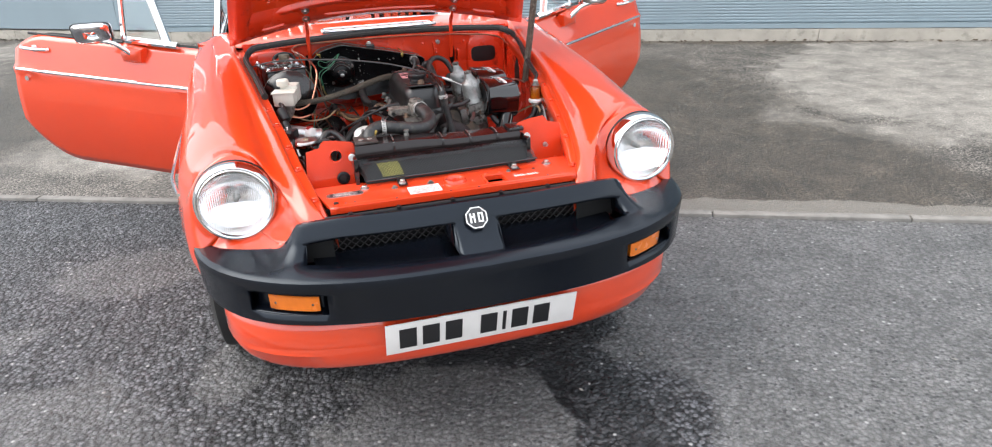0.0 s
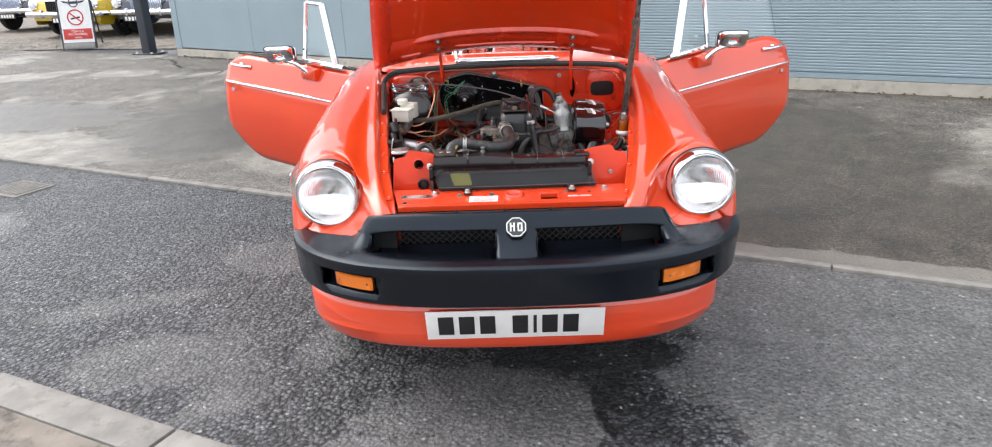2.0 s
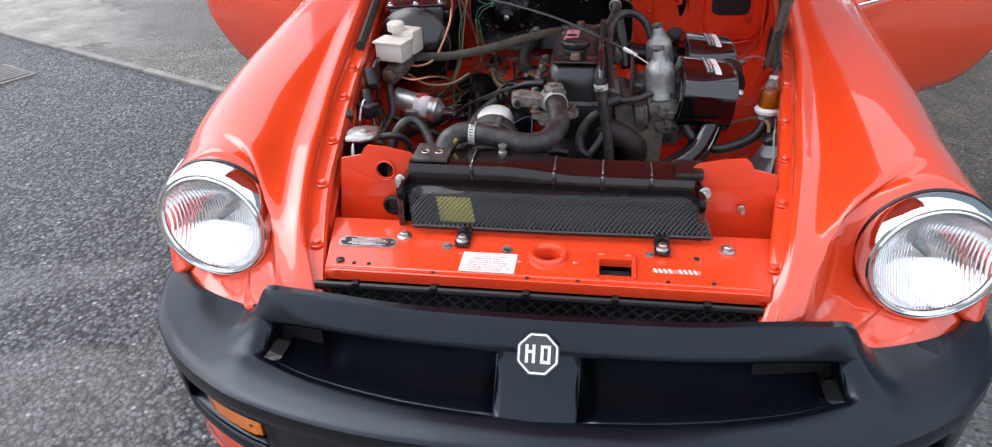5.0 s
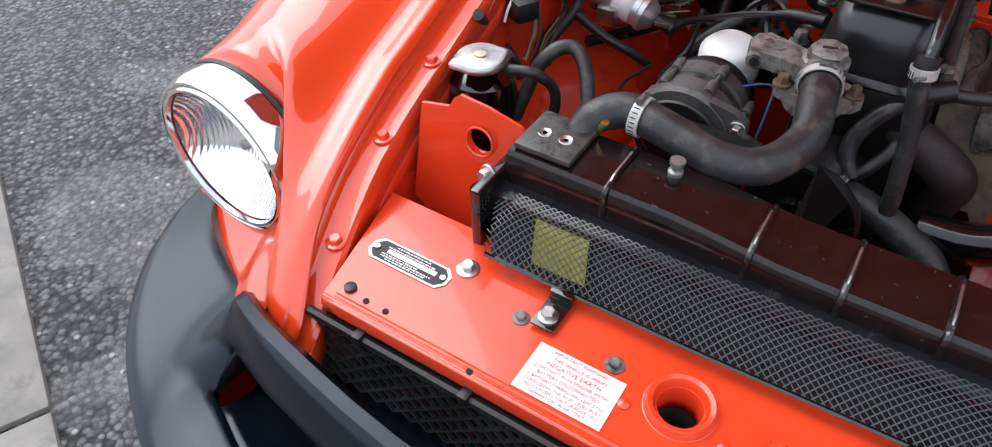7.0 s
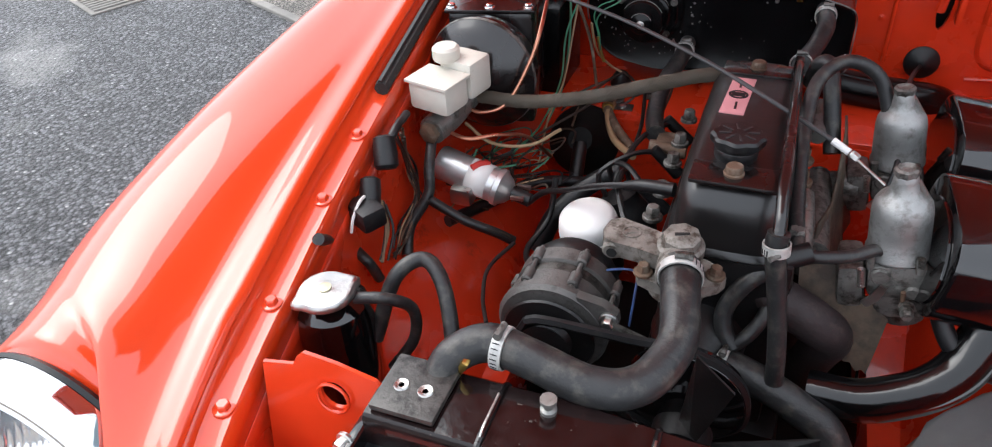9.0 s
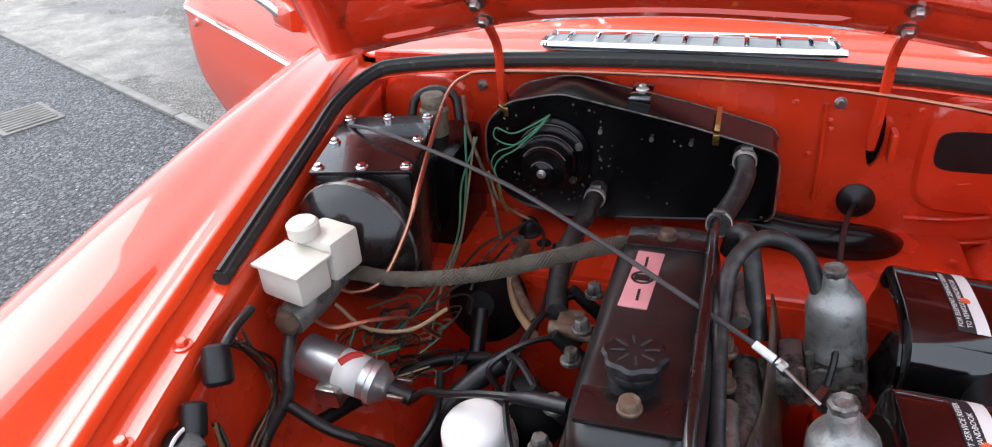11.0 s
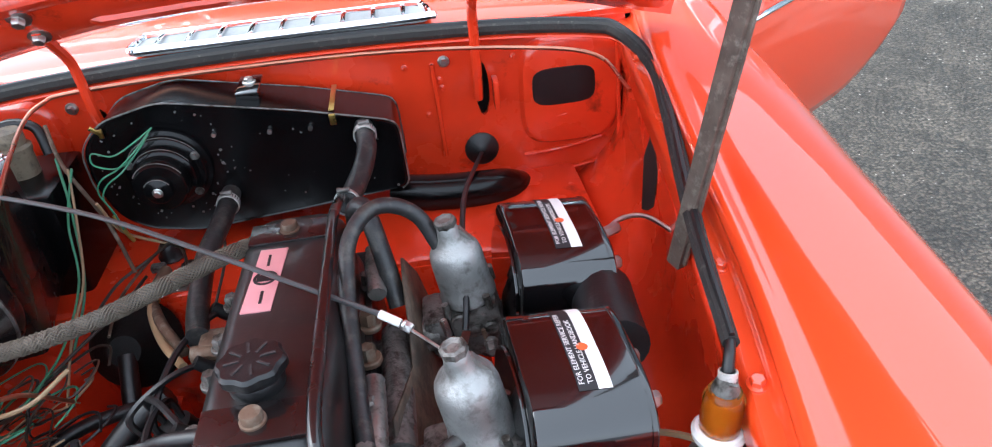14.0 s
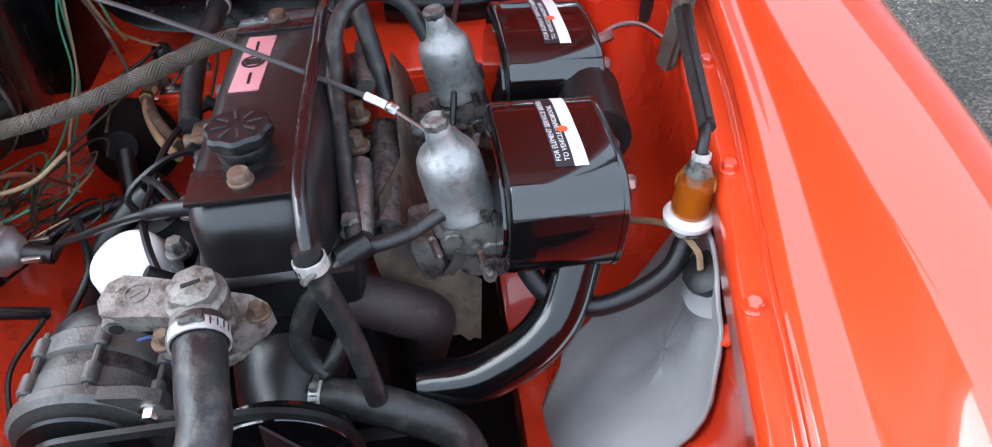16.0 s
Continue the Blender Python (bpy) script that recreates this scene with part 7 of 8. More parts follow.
part("breather_tee", Geo().tube([(0.092, 0.766, 0.790), (0.122, 0.776, 0.800)], 0.0130, 12, 4), RUBBER, engine)
part("breather_hose", Geo().tube([(0.108, 0.775, 0.795), (0.100, 0.85, 0.82), (0.095, 0.95, 0.868), (0.100, 1.005, 0.905), (0.122, 1.035, 0.925), (0.150, 1.045, 0.925), (0.178, 1.045, 0.905), (0.197, 1.035, 0.865)], 0.0092, 12, 50), HOSE, engine, "black breather hose to the rear carburettor")
part("spout_hose", Geo().tube([(0.140, 1.02, 0.80), (0.128, 1.06, 0.86), (0.116, 1.09, 0.90), (0.104, 1.10, 0.895), (0.098, 1.12, 0.86)], 0.0115, 12, 30), HOSE, engine)

# added panels fill a gap, near-black for the dark inside of the nose
for s in (-1, 1):
    part("nose_closing_panel", Geo().box((s * 0.46, 0.325, 0.540), (0.30, 0.20, 0.008), 0.003), DARK, car, "added black panel filling a gap behind the bumper corner")


# the engine leans down towards the bulkhead
for ob in (engine, *engine.children_recursive):
    if not (ob.name.startswith("carburettor") or ob.parent.name.startswith("carburettor")):
        for v in ob.data.vertices:
            v.co.z -= 0.055 * max(0.0, v.co.y - 0.79)


# ---- bulkhead fittings ----
# heater box
def heater_ring(y, k=1.0, lift=0.0):
    pts = [(-0.285, 0.745), (-0.302, 0.80), (-0.300, 0.862), (-0.262, 0.902), (-0.175, 0.922), (0.02, 0.882), (0.150, 0.848), (0.160, 0.832), (0.162, 0.728), (0.02, 0.715), (-0.17, 0.700), (-0.25, 0.715)]
    cx, cz = -0.07, 0.80
    return [Vector((cx + (x - cx) * k, y, cz + (z - cz) * k + lift)) for x, z in pts]


def rounded(ring, n=72):
    pts = [Vector(p) for p in ring]
    out = []
    for i, p in enumerate(pts):
        a, b = pts[i - 1], pts[(i + 1) % len(pts)]
        da, db = min(0.4, 0.022 / max(1e-6, (a - p).length)), min(0.4, 0.022 / max(1e-6, (b - p).length))
        for t in (0, 0.25, 0.5, 0.75, 1):
            q0, q1 = p.lerp(a, da), p.lerp(b, db)
            out.append(q0.lerp(p, t).lerp(p.lerp(q1, t), t))
    return out


FRONT = 1.373
heater = part("heater_box", Geo().grid([rounded(heater_ring(FRONT + 0.006, 0.96)), rounded(heater_ring(FRONT + 0.004, 0.985)), rounded(heater_ring(FRONT + 0.006, 1.0)), rounded(heater_ring(1.48, 1.0, -0.004))], closed=True, caps=True), HEATER_BLACK, car, "glossy black heater box on the bulkhead")
ring = rounded(heater_ring(FRONT + 0.003, 1.008))
part("heater_seam", Geo().tube([ring[k] for k in range(6, 44)], 0.0013, 6, 110), DIRTY, heater, "worn bright seam edge")
ring = rounded(heater_ring(1.476, 1.003, -0.004))
part("rear_seam", Geo().tube([ring[k] for k in range(14, 42)], 0.0012, 5, 110), DIRTY, heater, "worn rear seam")
HUB = Vector((-0.188, FRONT + 0.004, 0.818))
motor = part("blower_motor", Geo().lathe(HUB, (0, -1, 0), [(0.064, 0.0), (0.063, 0.005), (0.057, 0.007), (0.056, 0.014), (0.053, 0.017), (0.046, 0.018), (0.045, 0.030), (0.043, 0.033), (0.039, 0.035), (0.0385, 0.058), (0.035, 0.063), (0.020, 0.065), (0.0195, 0.073), (0.016, 0.076), (0.001, 0.077)], 44), HEATER_BLACK, heater, "round black blower motor")
# thin highlights on the upper edges, modelled as pale arcs
for r, d in ((0.0565, 0.014), (0.0455, 0.030), (0.0385, 0.059), (0.0198, 0.073)):
    arc = [HUB + Vector((r * math.cos(radians(a)), -d, r * math.sin(radians(a)))) for a in range(28, 153, 6)]
    part("motor_ring", Geo().tube(arc, 0.0007, 5), ALLOY, motor, "pale arc for the highlight on the motor's upper edge")
part("motor_nut", hexa(HUB - Vector((0, 0.075, 0)), (0, -1, 0), 0.0055, 0.005, 1.4), STEEL, motor)
for a in (0.45, 2.75, 4.0, 5.5):
    part("motor_screw", hexa(HUB + Vector((0.052 * math.cos(a), -0.016, 0.052 * math.sin(a))), (0, -1, 0), 0.0045, 0.006), DIRTY, motor)
part("heater_clip", Geo().box((0.066, FRONT - 0.002, 0.864), (0.010, 0.005, 0.018), 0.002).box((0.066, FRONT + 0.052, 0.876), (0.008, 0.105, 0.002), 0.0006, Matrix.Rotation(radians(-2), 4, "X")), BRASS, heater, "brass spring clip")
part("heater_clip", Geo().box((-0.268, FRONT - 0.001, 0.893), (0.018, 0.004, 0.006), 0.001, Matrix.Rotation(0.7, 4, "Y")).box((-0.262, FRONT - 0.001, 0.888), (0.006, 0.004, 0.014), 0.001), BRASS, heater, "brass spring clip")
# flakes of bare metal on the face
rng = random.Random(31)
g = Geo()
for _ in range(70):
    x, z = rng.uniform(-0.28, 0.15), rng.uniform(0.73, 0.86)
    if rng.random() < 0.55:
        a, r = rng.uniform(0, 6.28), rng.uniform(0.075, 0.10)
        x, z = -0.188 + r * math.cos(a), 0.826 + r * math.sin(a)
    if z > 0.93 - abs(x + 0.17) * 0.24 - 0.02 or x < -0.285:
        continue
    r = rng.uniform(0.0006, 0.0020)
    g.box((x, FRONT + 0.0035, z), (r * 2, 0.0014, r * rng.uniform(0.6, 2.2)), 0, Matrix.Rotation(rng.uniform(0, 3), 4, "Y"))
tagged(part("paint_flakes", g, ALLOY, heater, "chipped bare specks"), kind="stuff")
part("heater_bracket", Geo().box((-0.055, 1.44, 0.906), (0.034, 0.07, 0.006), 0.003).box((-0.055, 1.408, 0.898), (0.034, 0.005, 0.022), 0.003), BLACK_GLOSS, heater)
part("bracket_bolt", hexa((-0.055, 1.445, 0.909), (0, 0, 1), 0.007, 0.006), STEEL, heater)
for x, z in ((-0.11, 0.862), (-0.03, 0.855), (0.03, 0.852)):
    part("heater_screw", Geo().rod((x, FRONT + 0.006, z), (x, FRONT, z), 0.0035, 8), STEEL, heater)
hh = part("heater_inlet_hose", Geo().tube([(0.108, FRONT + 0.01, 0.842), (0.110, 1.345, 0.842), (0.112, 1.315, 0.838), (0.104, 1.285, 0.822), (0.090, 1.245, 0.812), (0.084, 1.215, 0.815), (0.083, 1.188, 0.826)], 0.0145, 14, 40), HOSE, heater, "kinked black heater hose")
clamp((0.110, 1.352, 0.842), (0, 1, 0.1), 0.0155, hh)
clamp((0.0832, 1.196, 0.8225), (0, -1, 0.35), 0.0155, hh)
h2 = part("heater_outlet_hose", Geo().tube([(-0.112, FRONT + 0.01, 0.760), (-0.115, 1.30, 0.758), (-0.125, 1.22, 0.752), (-0.122, 1.13, 0.742), (-0.105, 1.05, 0.752)], 0.0145, 14, 40), HOSE, heater, "black heater outlet hose")
clamp((-0.112, 1.345, 0.760), (0, 1, 0), 0.0155, h2)
# black demist trunk to the far side
part("demist_trunk", Geo().tube([(0.13, 1.43, 0.690), (0.20, 1.42, 0.684), (0.27, 1.418, 0.680), (0.32, 1.435, 0.668), (0.35, 1.47, 0.64)], 0.031, 18, 30), HEATER_BLACK, heater, "glossy black trunk beside the heater")

for ob in (heater, *heater.children_recursive):
    ob.data.transform(Matrix.Translation((0, 0, 0.010)))

# seal strip round the rear of the opening
def seal_line(off=0.0):
    pts = [(-gap_x(y) + 0.012, y, gap_z(y) - 0.010) for y in (0.90, 1.05, 1.2, 1.32)]
    pts += [(-0.520, 1.418, 0.932), (-0.475, 1.452, 0.938), (-0.30, 1.482, 0.945), (0, 1.492, 0.950), (0.30, 1.482, 0.945), (0.475, 1.452, 0.938), (0.520, 1.418, 0.932)]
    pts += [(gap_x(y) - 0.012 - 0.028 * eased(1.28 - y, 0.0, 0.46), y, gap_z(y) - 0.010 + 0.018 * eased(1.12 - y, 0.0, 0.30)) for y in (1.32, 1.2, 1.05, 0.92, 0.80)]
    return [Vector(p) + Vector((0, 0, off)) for p in pts]


seal = part("bonnet_seal", Geo().tube(seal_line(), [0.011] * 13 + [0.0105, 0.0095, 0.0085], 8, 150), FOAM, car, "black foam bonnet seal round the bulkhead")
part("seal_ridge", Geo().tube(seal_line(0.010), [0.0045] * 14 + [0.004, 0.003], 6, 150), RUBBER, seal)
part("seal_channel", Geo().grid([[p + Vector((0, dy, dz)) for dy, dz in ((-0.012, -0.014), (0.014, -0.012), (0.022, 0.0))] for p in catmull(seal_line()[3:12], 60)]), BAY, seal, thick=0.002)

# bulkhead pressings, pads and grommets
g = Geo()
for cx, cz, w, hgt in ((0.455, 0.815, 0.088, 0.10), (-0.455, 0.815, 0.088, 0.10)):
    rows = []
    for k, dy in ((1.0, 0.0), (0.93, -0.010), (0.86, -0.012), (0.0, -0.012)):
        rows.append([Vector((cx + w * k * math.copysign(abs(math.cos(t)) ** 0.5, math.cos(t)), 1.4995 + dy, cz + hgt * k * math.copysign(abs(math.sin(t)) ** 0.5, math.sin(t)))) for t in [2 * math.pi * q / 36 for q in range(36)]])
    part("pressed_panel", Geo().grid(rows, closed=True), BAY, bulk)
part("rubber_pad", Geo().prism([Vector((0.442 + 0.054 * math.copysign(abs(math.cos(t)) ** 0.5, math.cos(t)), 1.4872, 0.828 + 0.033 * math.copysign(abs(math.sin(t)) ** 0.5, math.sin(t)))) for t in [2 * math.pi * q / 32 for q in range(32)]], Vector((0, -0.003, 0))), RUBBER, bulk, "black blanking pad")
for z, w in ((0.765, 0.07), (0.70, 0.10), (0.655, 0.12)):
    part("pressed_rib", Geo().tube([(0.44 - w * 0.7, 1.497, z), (0.44, 1.491, z + 0.008), (0.44 + w * 0.7, 1.497, z + 0.018)], 0.004, 8, 30), BAY, bulk)
part("upright_rib", Geo().tube([(0.535, 1.49, 0.90), (0.538, 1.485, 0.78), (0.54, 1.48, 0.64)], 0.004, 8, 30), BAY, bulk)
part("upright_rib", Geo().tube([(0.225, 1.497, 0.89), (0.228, 1.495, 0.80), (0.230, 1.496, 0.72)], 0.004, 8, 30), BAY, bulk)
gr = part("cable_grommet", Geo().lathe((0.294, 1.499, 0.724), (0, -1, 0.1), [(0.029, 0), (0.030, 0.004), (0.026, 0.008), (0.014, 0.010), (0.010, 0.014), (0.006, 0.016)], 28), RUBBER, bulk, "round black cable grommet")
part("choke_cable", Geo().tube([(0.292, 1.485, 0.722), (0.275, 1.42, 0.735), (0.240, 1.22, 0.80), (0.222, 1.06, 0.815), (0.218, 1.0, 0.80), (0.212, 0.975, 0.775)], 0.0038, 6, 40), INK, bulk, "thin dark control cable")
for x in (-0.345, 0.245):
    part("hinge_nut", hexa((x, 1.499, 0.892), (0, -1, 0), 0.0062, 0.008, 1.6), STEEL, bulk)
for x in (-0.285, 0.325):
    part("hinge_tail", Geo().box((x, 1.478, 0.835), (0.010, 0.035, 0.05), 0.004), BAY, bulk)
for x, z in ((0.235, 0.86), (0.238, 0.845), (0.18, 0.888), (0.21, 0.80), (0.36, 0.885)):
    part("small_bolt", hexa((x, 1.4995, z), (0, -1, 0), 0.0038, 0.003, 1.6), BAY, bulk)
# slot in the wing beside the bulkhead
part("wing_slot", Geo().prism([Vector((gap_x(1.23) - 0.024, y, z)) for y, z in ((1.195, 0.845), (1.235, 0.850), (1.262, 0.800), (1.262, 0.690), (1.235, 0.640), (1.215, 0.700))], Vector((-0.004, 0, 0))), DARK, bulk)

# pedal box, servo and master cylinder
box = part("pedal_box", Geo().box((-0.418, 1.215, 0.800), (0.140, 0.19, 0.20), 0.010, Matrix.Rotation(radians(12), 4, "Z")), BROWN_GLOSS, car, "dark pedal box with screwed lid")
part("box_lid", Geo().box((-0.418, 1.215, 0.903), (0.148, 0.195, 0.006), 0.002, Matrix.Rotation(radians(12), 4, "Z")), BROWN_GLOSS, box)
for dx, dy in ((-0.068, -0.09), (0.068, -0.09), (-0.068, 0.0), (0.068, 0.0), (-0.068, 0.09), (0.068, 0.09), (0.0, 0.09), (0.0, -0.09)):
    part("lid_screw", hexa(Vector((-0.418, 1.215, 0.906)) + Matrix.Rotation(radians(12), 3, "Z") @ Vector((dx * 0.93, dy * 0.95, 0)), (0, 0, 1), 0.0058, 0.005, 1.5), CHROME, box)
servo = part("brake_servo", Geo().lathe((-0.395, 1.115, 0.815), (-0.08, -1, 0), [(0.050, -0.02), (0.084, 0.0), (0.090, 0.012), (0.090, 0.030), (0.094, 0.034), (0.094, 0.042), (0.086, 0.050), (0.070, 0.066), (0.045, 0.074), (0.025, 0.082)], 44), BROWN_GLOSS, car, "glossy black brake servo drum")
part("servo_rim", Geo().lathe((-0.395, 1.115, 0.815), (-0.08, -1, 0), [(0.0945, 0.034), (0.096, 0.038), (0.0945, 0.042)], 44, False), DIRTY, servo, "worn rim of the servo")
mc = part("master_cylinder", Geo().tube([(-0.403, 1.055, 0.800), (-0.418, 0.98, 0.788), (-0.428, 0.935, 0.782)], [0.020, 0.024, 0.022], 16).box((-0.412, 1.0, 0.800), (0.035, 0.07, 0.030), 0.008), ALLOY, car, "grimy alloy brake master cylinder with plastic reservoir")
part("cylinder_plug", Geo().lathe((-0.428, 0.937, 0.782), (-0.15, -1, -0.05), [(0.017, 0), (0.017, 0.012), (0.012, 0.015)], 6), RUST, mc)
g, rows = Geo(), []
m = Matrix.Translation((-0.412, 0.985, 0.840)) @ Matrix.Rotation(radians(-14), 4, "Z") @ Matrix.Scale(0.88, 4)
res = part("reservoir", Geo().box(m @ Vector((0.0, -0.034, 0.0)), (0.082, 0.062, 0.052), 0.008, m.to_3x3().to_4x4()), WHITE, mc, "cream plastic fluid reservoir")
part("rear_chamber", Geo().box(m @ Vector((0.010, 0.032, 0.010)), (0.068, 0.060, 0.066), 0.008, m.to_3x3().to_4x4()), WHITE, mc)
part("reservoir_lid", Geo().box(m @ Vector((0.0, -0.034, 0.026)), (0.090, 0.070, 0.006), 0.002, m.to_3x3().to_4x4()), WHITE, mc)
part("reservoir_cap", Geo().lathe(m @ Vector((-0.012, 0.010, 0.040)), (0, 0, 1), [(0.019, 0), (0.021, 0.003), (0.021, 0.018), (0.017, 0.022), (0.001, 0.022)], 24), WHITE, mc)
part("blue_cap", Geo().rod((-0.425, 1.062, 0.872), (-0.385, 1.070, 0.868), 0.012, 14, 0.003), plain("pale_blue_plastic", (0.24, 0.36, 0.52), 0.4), mc, "pale blue plastic cap")
# added block: black for the box's shaded side and a panel behind it
part("box_rear", Geo().box((-0.412, 1.386, 0.726), (0.150, 0.150, 0.230), 0.012), HEATER_BLACK, box, "added black block for the pedal box's shaded side and a black panel")
part("clutch_reservoir", Geo().lathe((-0.398, 1.394, 0.862), (0, 0, 1), [(0.022, -0.024), (0.023, 0.012), (0.0255, 0.018), (0.0255, 0.024), (0.020, 0.028), (0.021, 0.032), (0.021, 0.046), (0.019, 0.050), (0.001, 0.051)], 24), CAPPED, car, "tan capped clutch fluid reservoir")
part("rubber_loop", Geo().tube([(-0.440, 1.39, 0.865), (-0.436, 1.405, 0.895), (-0.418, 1.418, 0.908), (-0.392, 1.422, 0.910), (-0.366, 1.415, 0.900), (-0.356, 1.40, 0.865)], 0.0075, 12, 40), RUBBER, car, "black rubber hose loop")

# brake pipes, cables, braided hose
def braid(points, r, strands, pitch):
    """Strands wound both ways round a hose."""
    line = [Vector(p) for p in catmull(points, 90)]
    run = 0.0
    ways = [[] for _ in range(2 * strands)]
    for k, p in enumerate(line):
        d = (line[min(k + 1, len(line) - 1)] - line[max(k - 1, 0)]).normalized()
        if k:
            run += (p - line[k - 1]).length
        e = Vector((0, 0, 1)).cross(d).normalized()
        f = d.cross(e)
        for q in range(2 * strands):
            a = (1 if q < strands else -1) * run / pitch * 2 * math.pi + 2 * math.pi * (q % strands) / strands
            rr = r + 0.0007 * math.sin(2 * math.pi * run / pitch * strands + (0 if q < strands else math.pi))
            ways[q].append(p + (e * math.cos(a) + f * math.sin(a)) * rr)
    g = Geo()
    for w in ways:
        g.tube(w, 0.00115, 4, 90)
    return g


HOSE_LINE = [(-0.385, 1.030, 0.800), (-0.30, 1.022, 0.806), (-0.20, 1.030, 0.824), (-0.12, 1.052, 0.842), (-0.05, 1.082, 0.852), (-0.005, 1.115, 0.842), (0.03, 1.15, 0.815)]
vac = part("vacuum_hose", Geo().tube(HOSE_LINE, 0.0092, 12, 60), HOSE, car, "brown braided vacuum hose")
tagged(part("woven_cover", braid(HOSE_LINE, 0.0094, 13, 0.062), BRAID, vac, "brown woven cover"), kind="stuff")
CABLE = plain("worn_grey_cable", (0.045, 0.045, 0.047), 0.4, vary=0.2)
part("accelerator_cable", Geo().tube([(-0.520, 1.285, 0.895), (-0.44, 1.235, 0.917), (-0.33, 1.175, 0.925), (-0.18, 1.09, 0.925), (-0.05, 1.005, 0.915), (0.04, 0.955, 0.895), (0.132, 0.915, 0.865)], 0.0029, 8, 60), CABLE, car, "black accelerator cable across the engine")
part("cable_adjuster", Geo().tube([(0.128, 0.917, 0.866), (0.148, 0.906, 0.859)], 0.0046, 8, 3), FILTER, car, "white cable adjuster")
part("cable_inner", Geo().tube([(0.150, 0.905, 0.858), (0.190, 0.872, 0.842)], 0.0018, 6, 3), STEEL, car)
part("adjuster_nut", hexa((0.150, 0.905, 0.858), (0.8, -0.55, -0.3), 0.0058, 0.008, 1.0), STEEL, car)
part("brake_pipe", Geo().tube([(-0.405, 1.012, 0.790), (-0.375, 1.01, 0.783), (-0.335, 1.02, 0.80), (-0.305, 1.05, 0.86), (-0.298, 1.09, 0.905), (-0.325, 1.22, 0.925), (-0.362, 1.38, 0.925), (-0.350, 1.43, 0.932), (-0.31, 1.452, 0.935), (-0.1, 1.47, 0.935), (0.15, 1.465, 0.932), (0.35, 1.435, 0.925), (0.47, 1.39, 0.915), (0.50, 1.30, 0.89)], 0.0032, 8, 120), COPPER, car, "copper brake pipe round the bulkhead")
part("brake_pipe", Geo().tube([(-0.415, 0.955, 0.775), (-0.375, 0.952, 0.768), (-0.335, 0.975, 0.768), (-0.30, 1.01, 0.75), (-0.27, 1.04, 0.70)], 0.003, 8, 30), COPPER, car, "copper brake pipe")
part("brake_pipe", Geo().tube([(-0.40, 1.0, 0.765), (-0.35, 0.985, 0.745), (-0.29, 0.995, 0.745), (-0.25, 1.03, 0.76)], 0.0028, 8, 30), TAN, car, "dull brown brake pipe")
part("brake_pipe", Geo().tube([(-0.345, 1.40, 0.91), (-0.325, 1.36, 0.86), (-0.285, 1.33, 0.78), (-0.262, 1.30, 0.70)], 0.003, 8, 30), RUST, car, "thin steel pipe")
part("fuel_pipe", Geo().tube([(0.418, 1.135, 0.768), (0.445, 1.145, 0.778), (0.475, 1.135, 0.782), (0.505, 1.10, 0.772)], 0.0035, 8, 24), STEEL, car, "bright metal vent pipe")
part("pipe_nut", hexa((0.410, 1.132, 0.765), (1, 0.2, 0.2), 0.008, 0.022, 1.0), STEEL, car)

# flasher, plugs and wiring on the near inner wing
def bundle(path, count, spread, mats, rng, r=0.0017):
    """Loose wires that follow one path side by side and stray a little."""
    made = []
    for k in range(count):
        off = [Vector((rng.gauss(0, spread), rng.gauss(0, spread), rng.gauss(0, spread))) for _ in path]
        made.append(part("wire", Geo().tube([Vector(p) + o for p, o in zip(path, off)], r * rng.uniform(0.8, 1.25), 6, 26), mats[k % len(mats)], car))
    return made


rng = random.Random(21)
con = part("wing_connector", Geo().lathe((-0.434, 0.806, 0.822), (0.25, -0.5, -0.75), [(0.009, -0.022), (0.015, -0.019), (0.017, 0.0), (0.017, 0.020), (0.013, 0.025)], 18), RUBBER, car, "black rubber wiring connector")
part("connector_lead", Geo().tube([(-0.434, 0.806, 0.822), (-0.430, 0.836, 0.842), (-0.438, 0.885, 0.838)], 0.006, 10, 16), RUBBER, con)
part("wing_connector", Geo().lathe((-0.430, 0.748, 0.796), (0.2, -0.6, -0.7), [(0.008, -0.018), (0.0135, -0.015), (0.0145, 0.0), (0.0145, 0.018), (0.010, 0.022)], 18), RUBBER, car, "black rubber wiring connector")
relay = part("relay", Geo().box((-0.424, 0.719, 0.78), (0.050, 0.036, 0.030), 0.006, Matrix.Rotation(-0.5, 4, "Z")), RUBBER, car, "black relay block with a pale tie")
part("cable_tie", Geo().tube([Vector((-0.424, 0.719, 0.78)) + Vector(d) for d in ((-0.006, 0.018, 0.016), (-0.004, -0.004, 0.019), (-0.006, -0.022, 0.004), (-0.008, -0.028, -0.014))], 0.0022, 6, 20), PAPER, relay, "pale cable tie")
part("brake_union_pipe", Geo().tube([(-0.431, 0.937, 0.765), (-0.420, 0.898, 0.740), (-0.416, 0.877, 0.705), (-0.435, 0.842, 0.665), (-0.428, 0.809, 0.635)], 0.0085, 12, 40), HOSE, car, "black hose below the master cylinder")
boot = part("column_boot", Geo().lathe((-0.262, 1.215, 0.632), (0.12, -1, 0.62), [(0.066, -0.004), (0.064, 0.004), (0.052, 0.016), (0.036, 0.030), (0.028, 0.045), (0.022, 0.060), (0.001, 0.062)], 36), plain("sooty_rubber", (0.003, 0.003, 0.003), 0.7, vary=0.3, bump=0.5, spec=0.25), car, "black rubber boot on the bulkhead")
part("steering_shaft", Geo().tube([(-0.255, 1.165, 0.655), (-0.245, 1.08, 0.585), (-0.22, 0.9, 0.46)], 0.013, 12, 20), ENGINE, boot, "dark steering shaft")
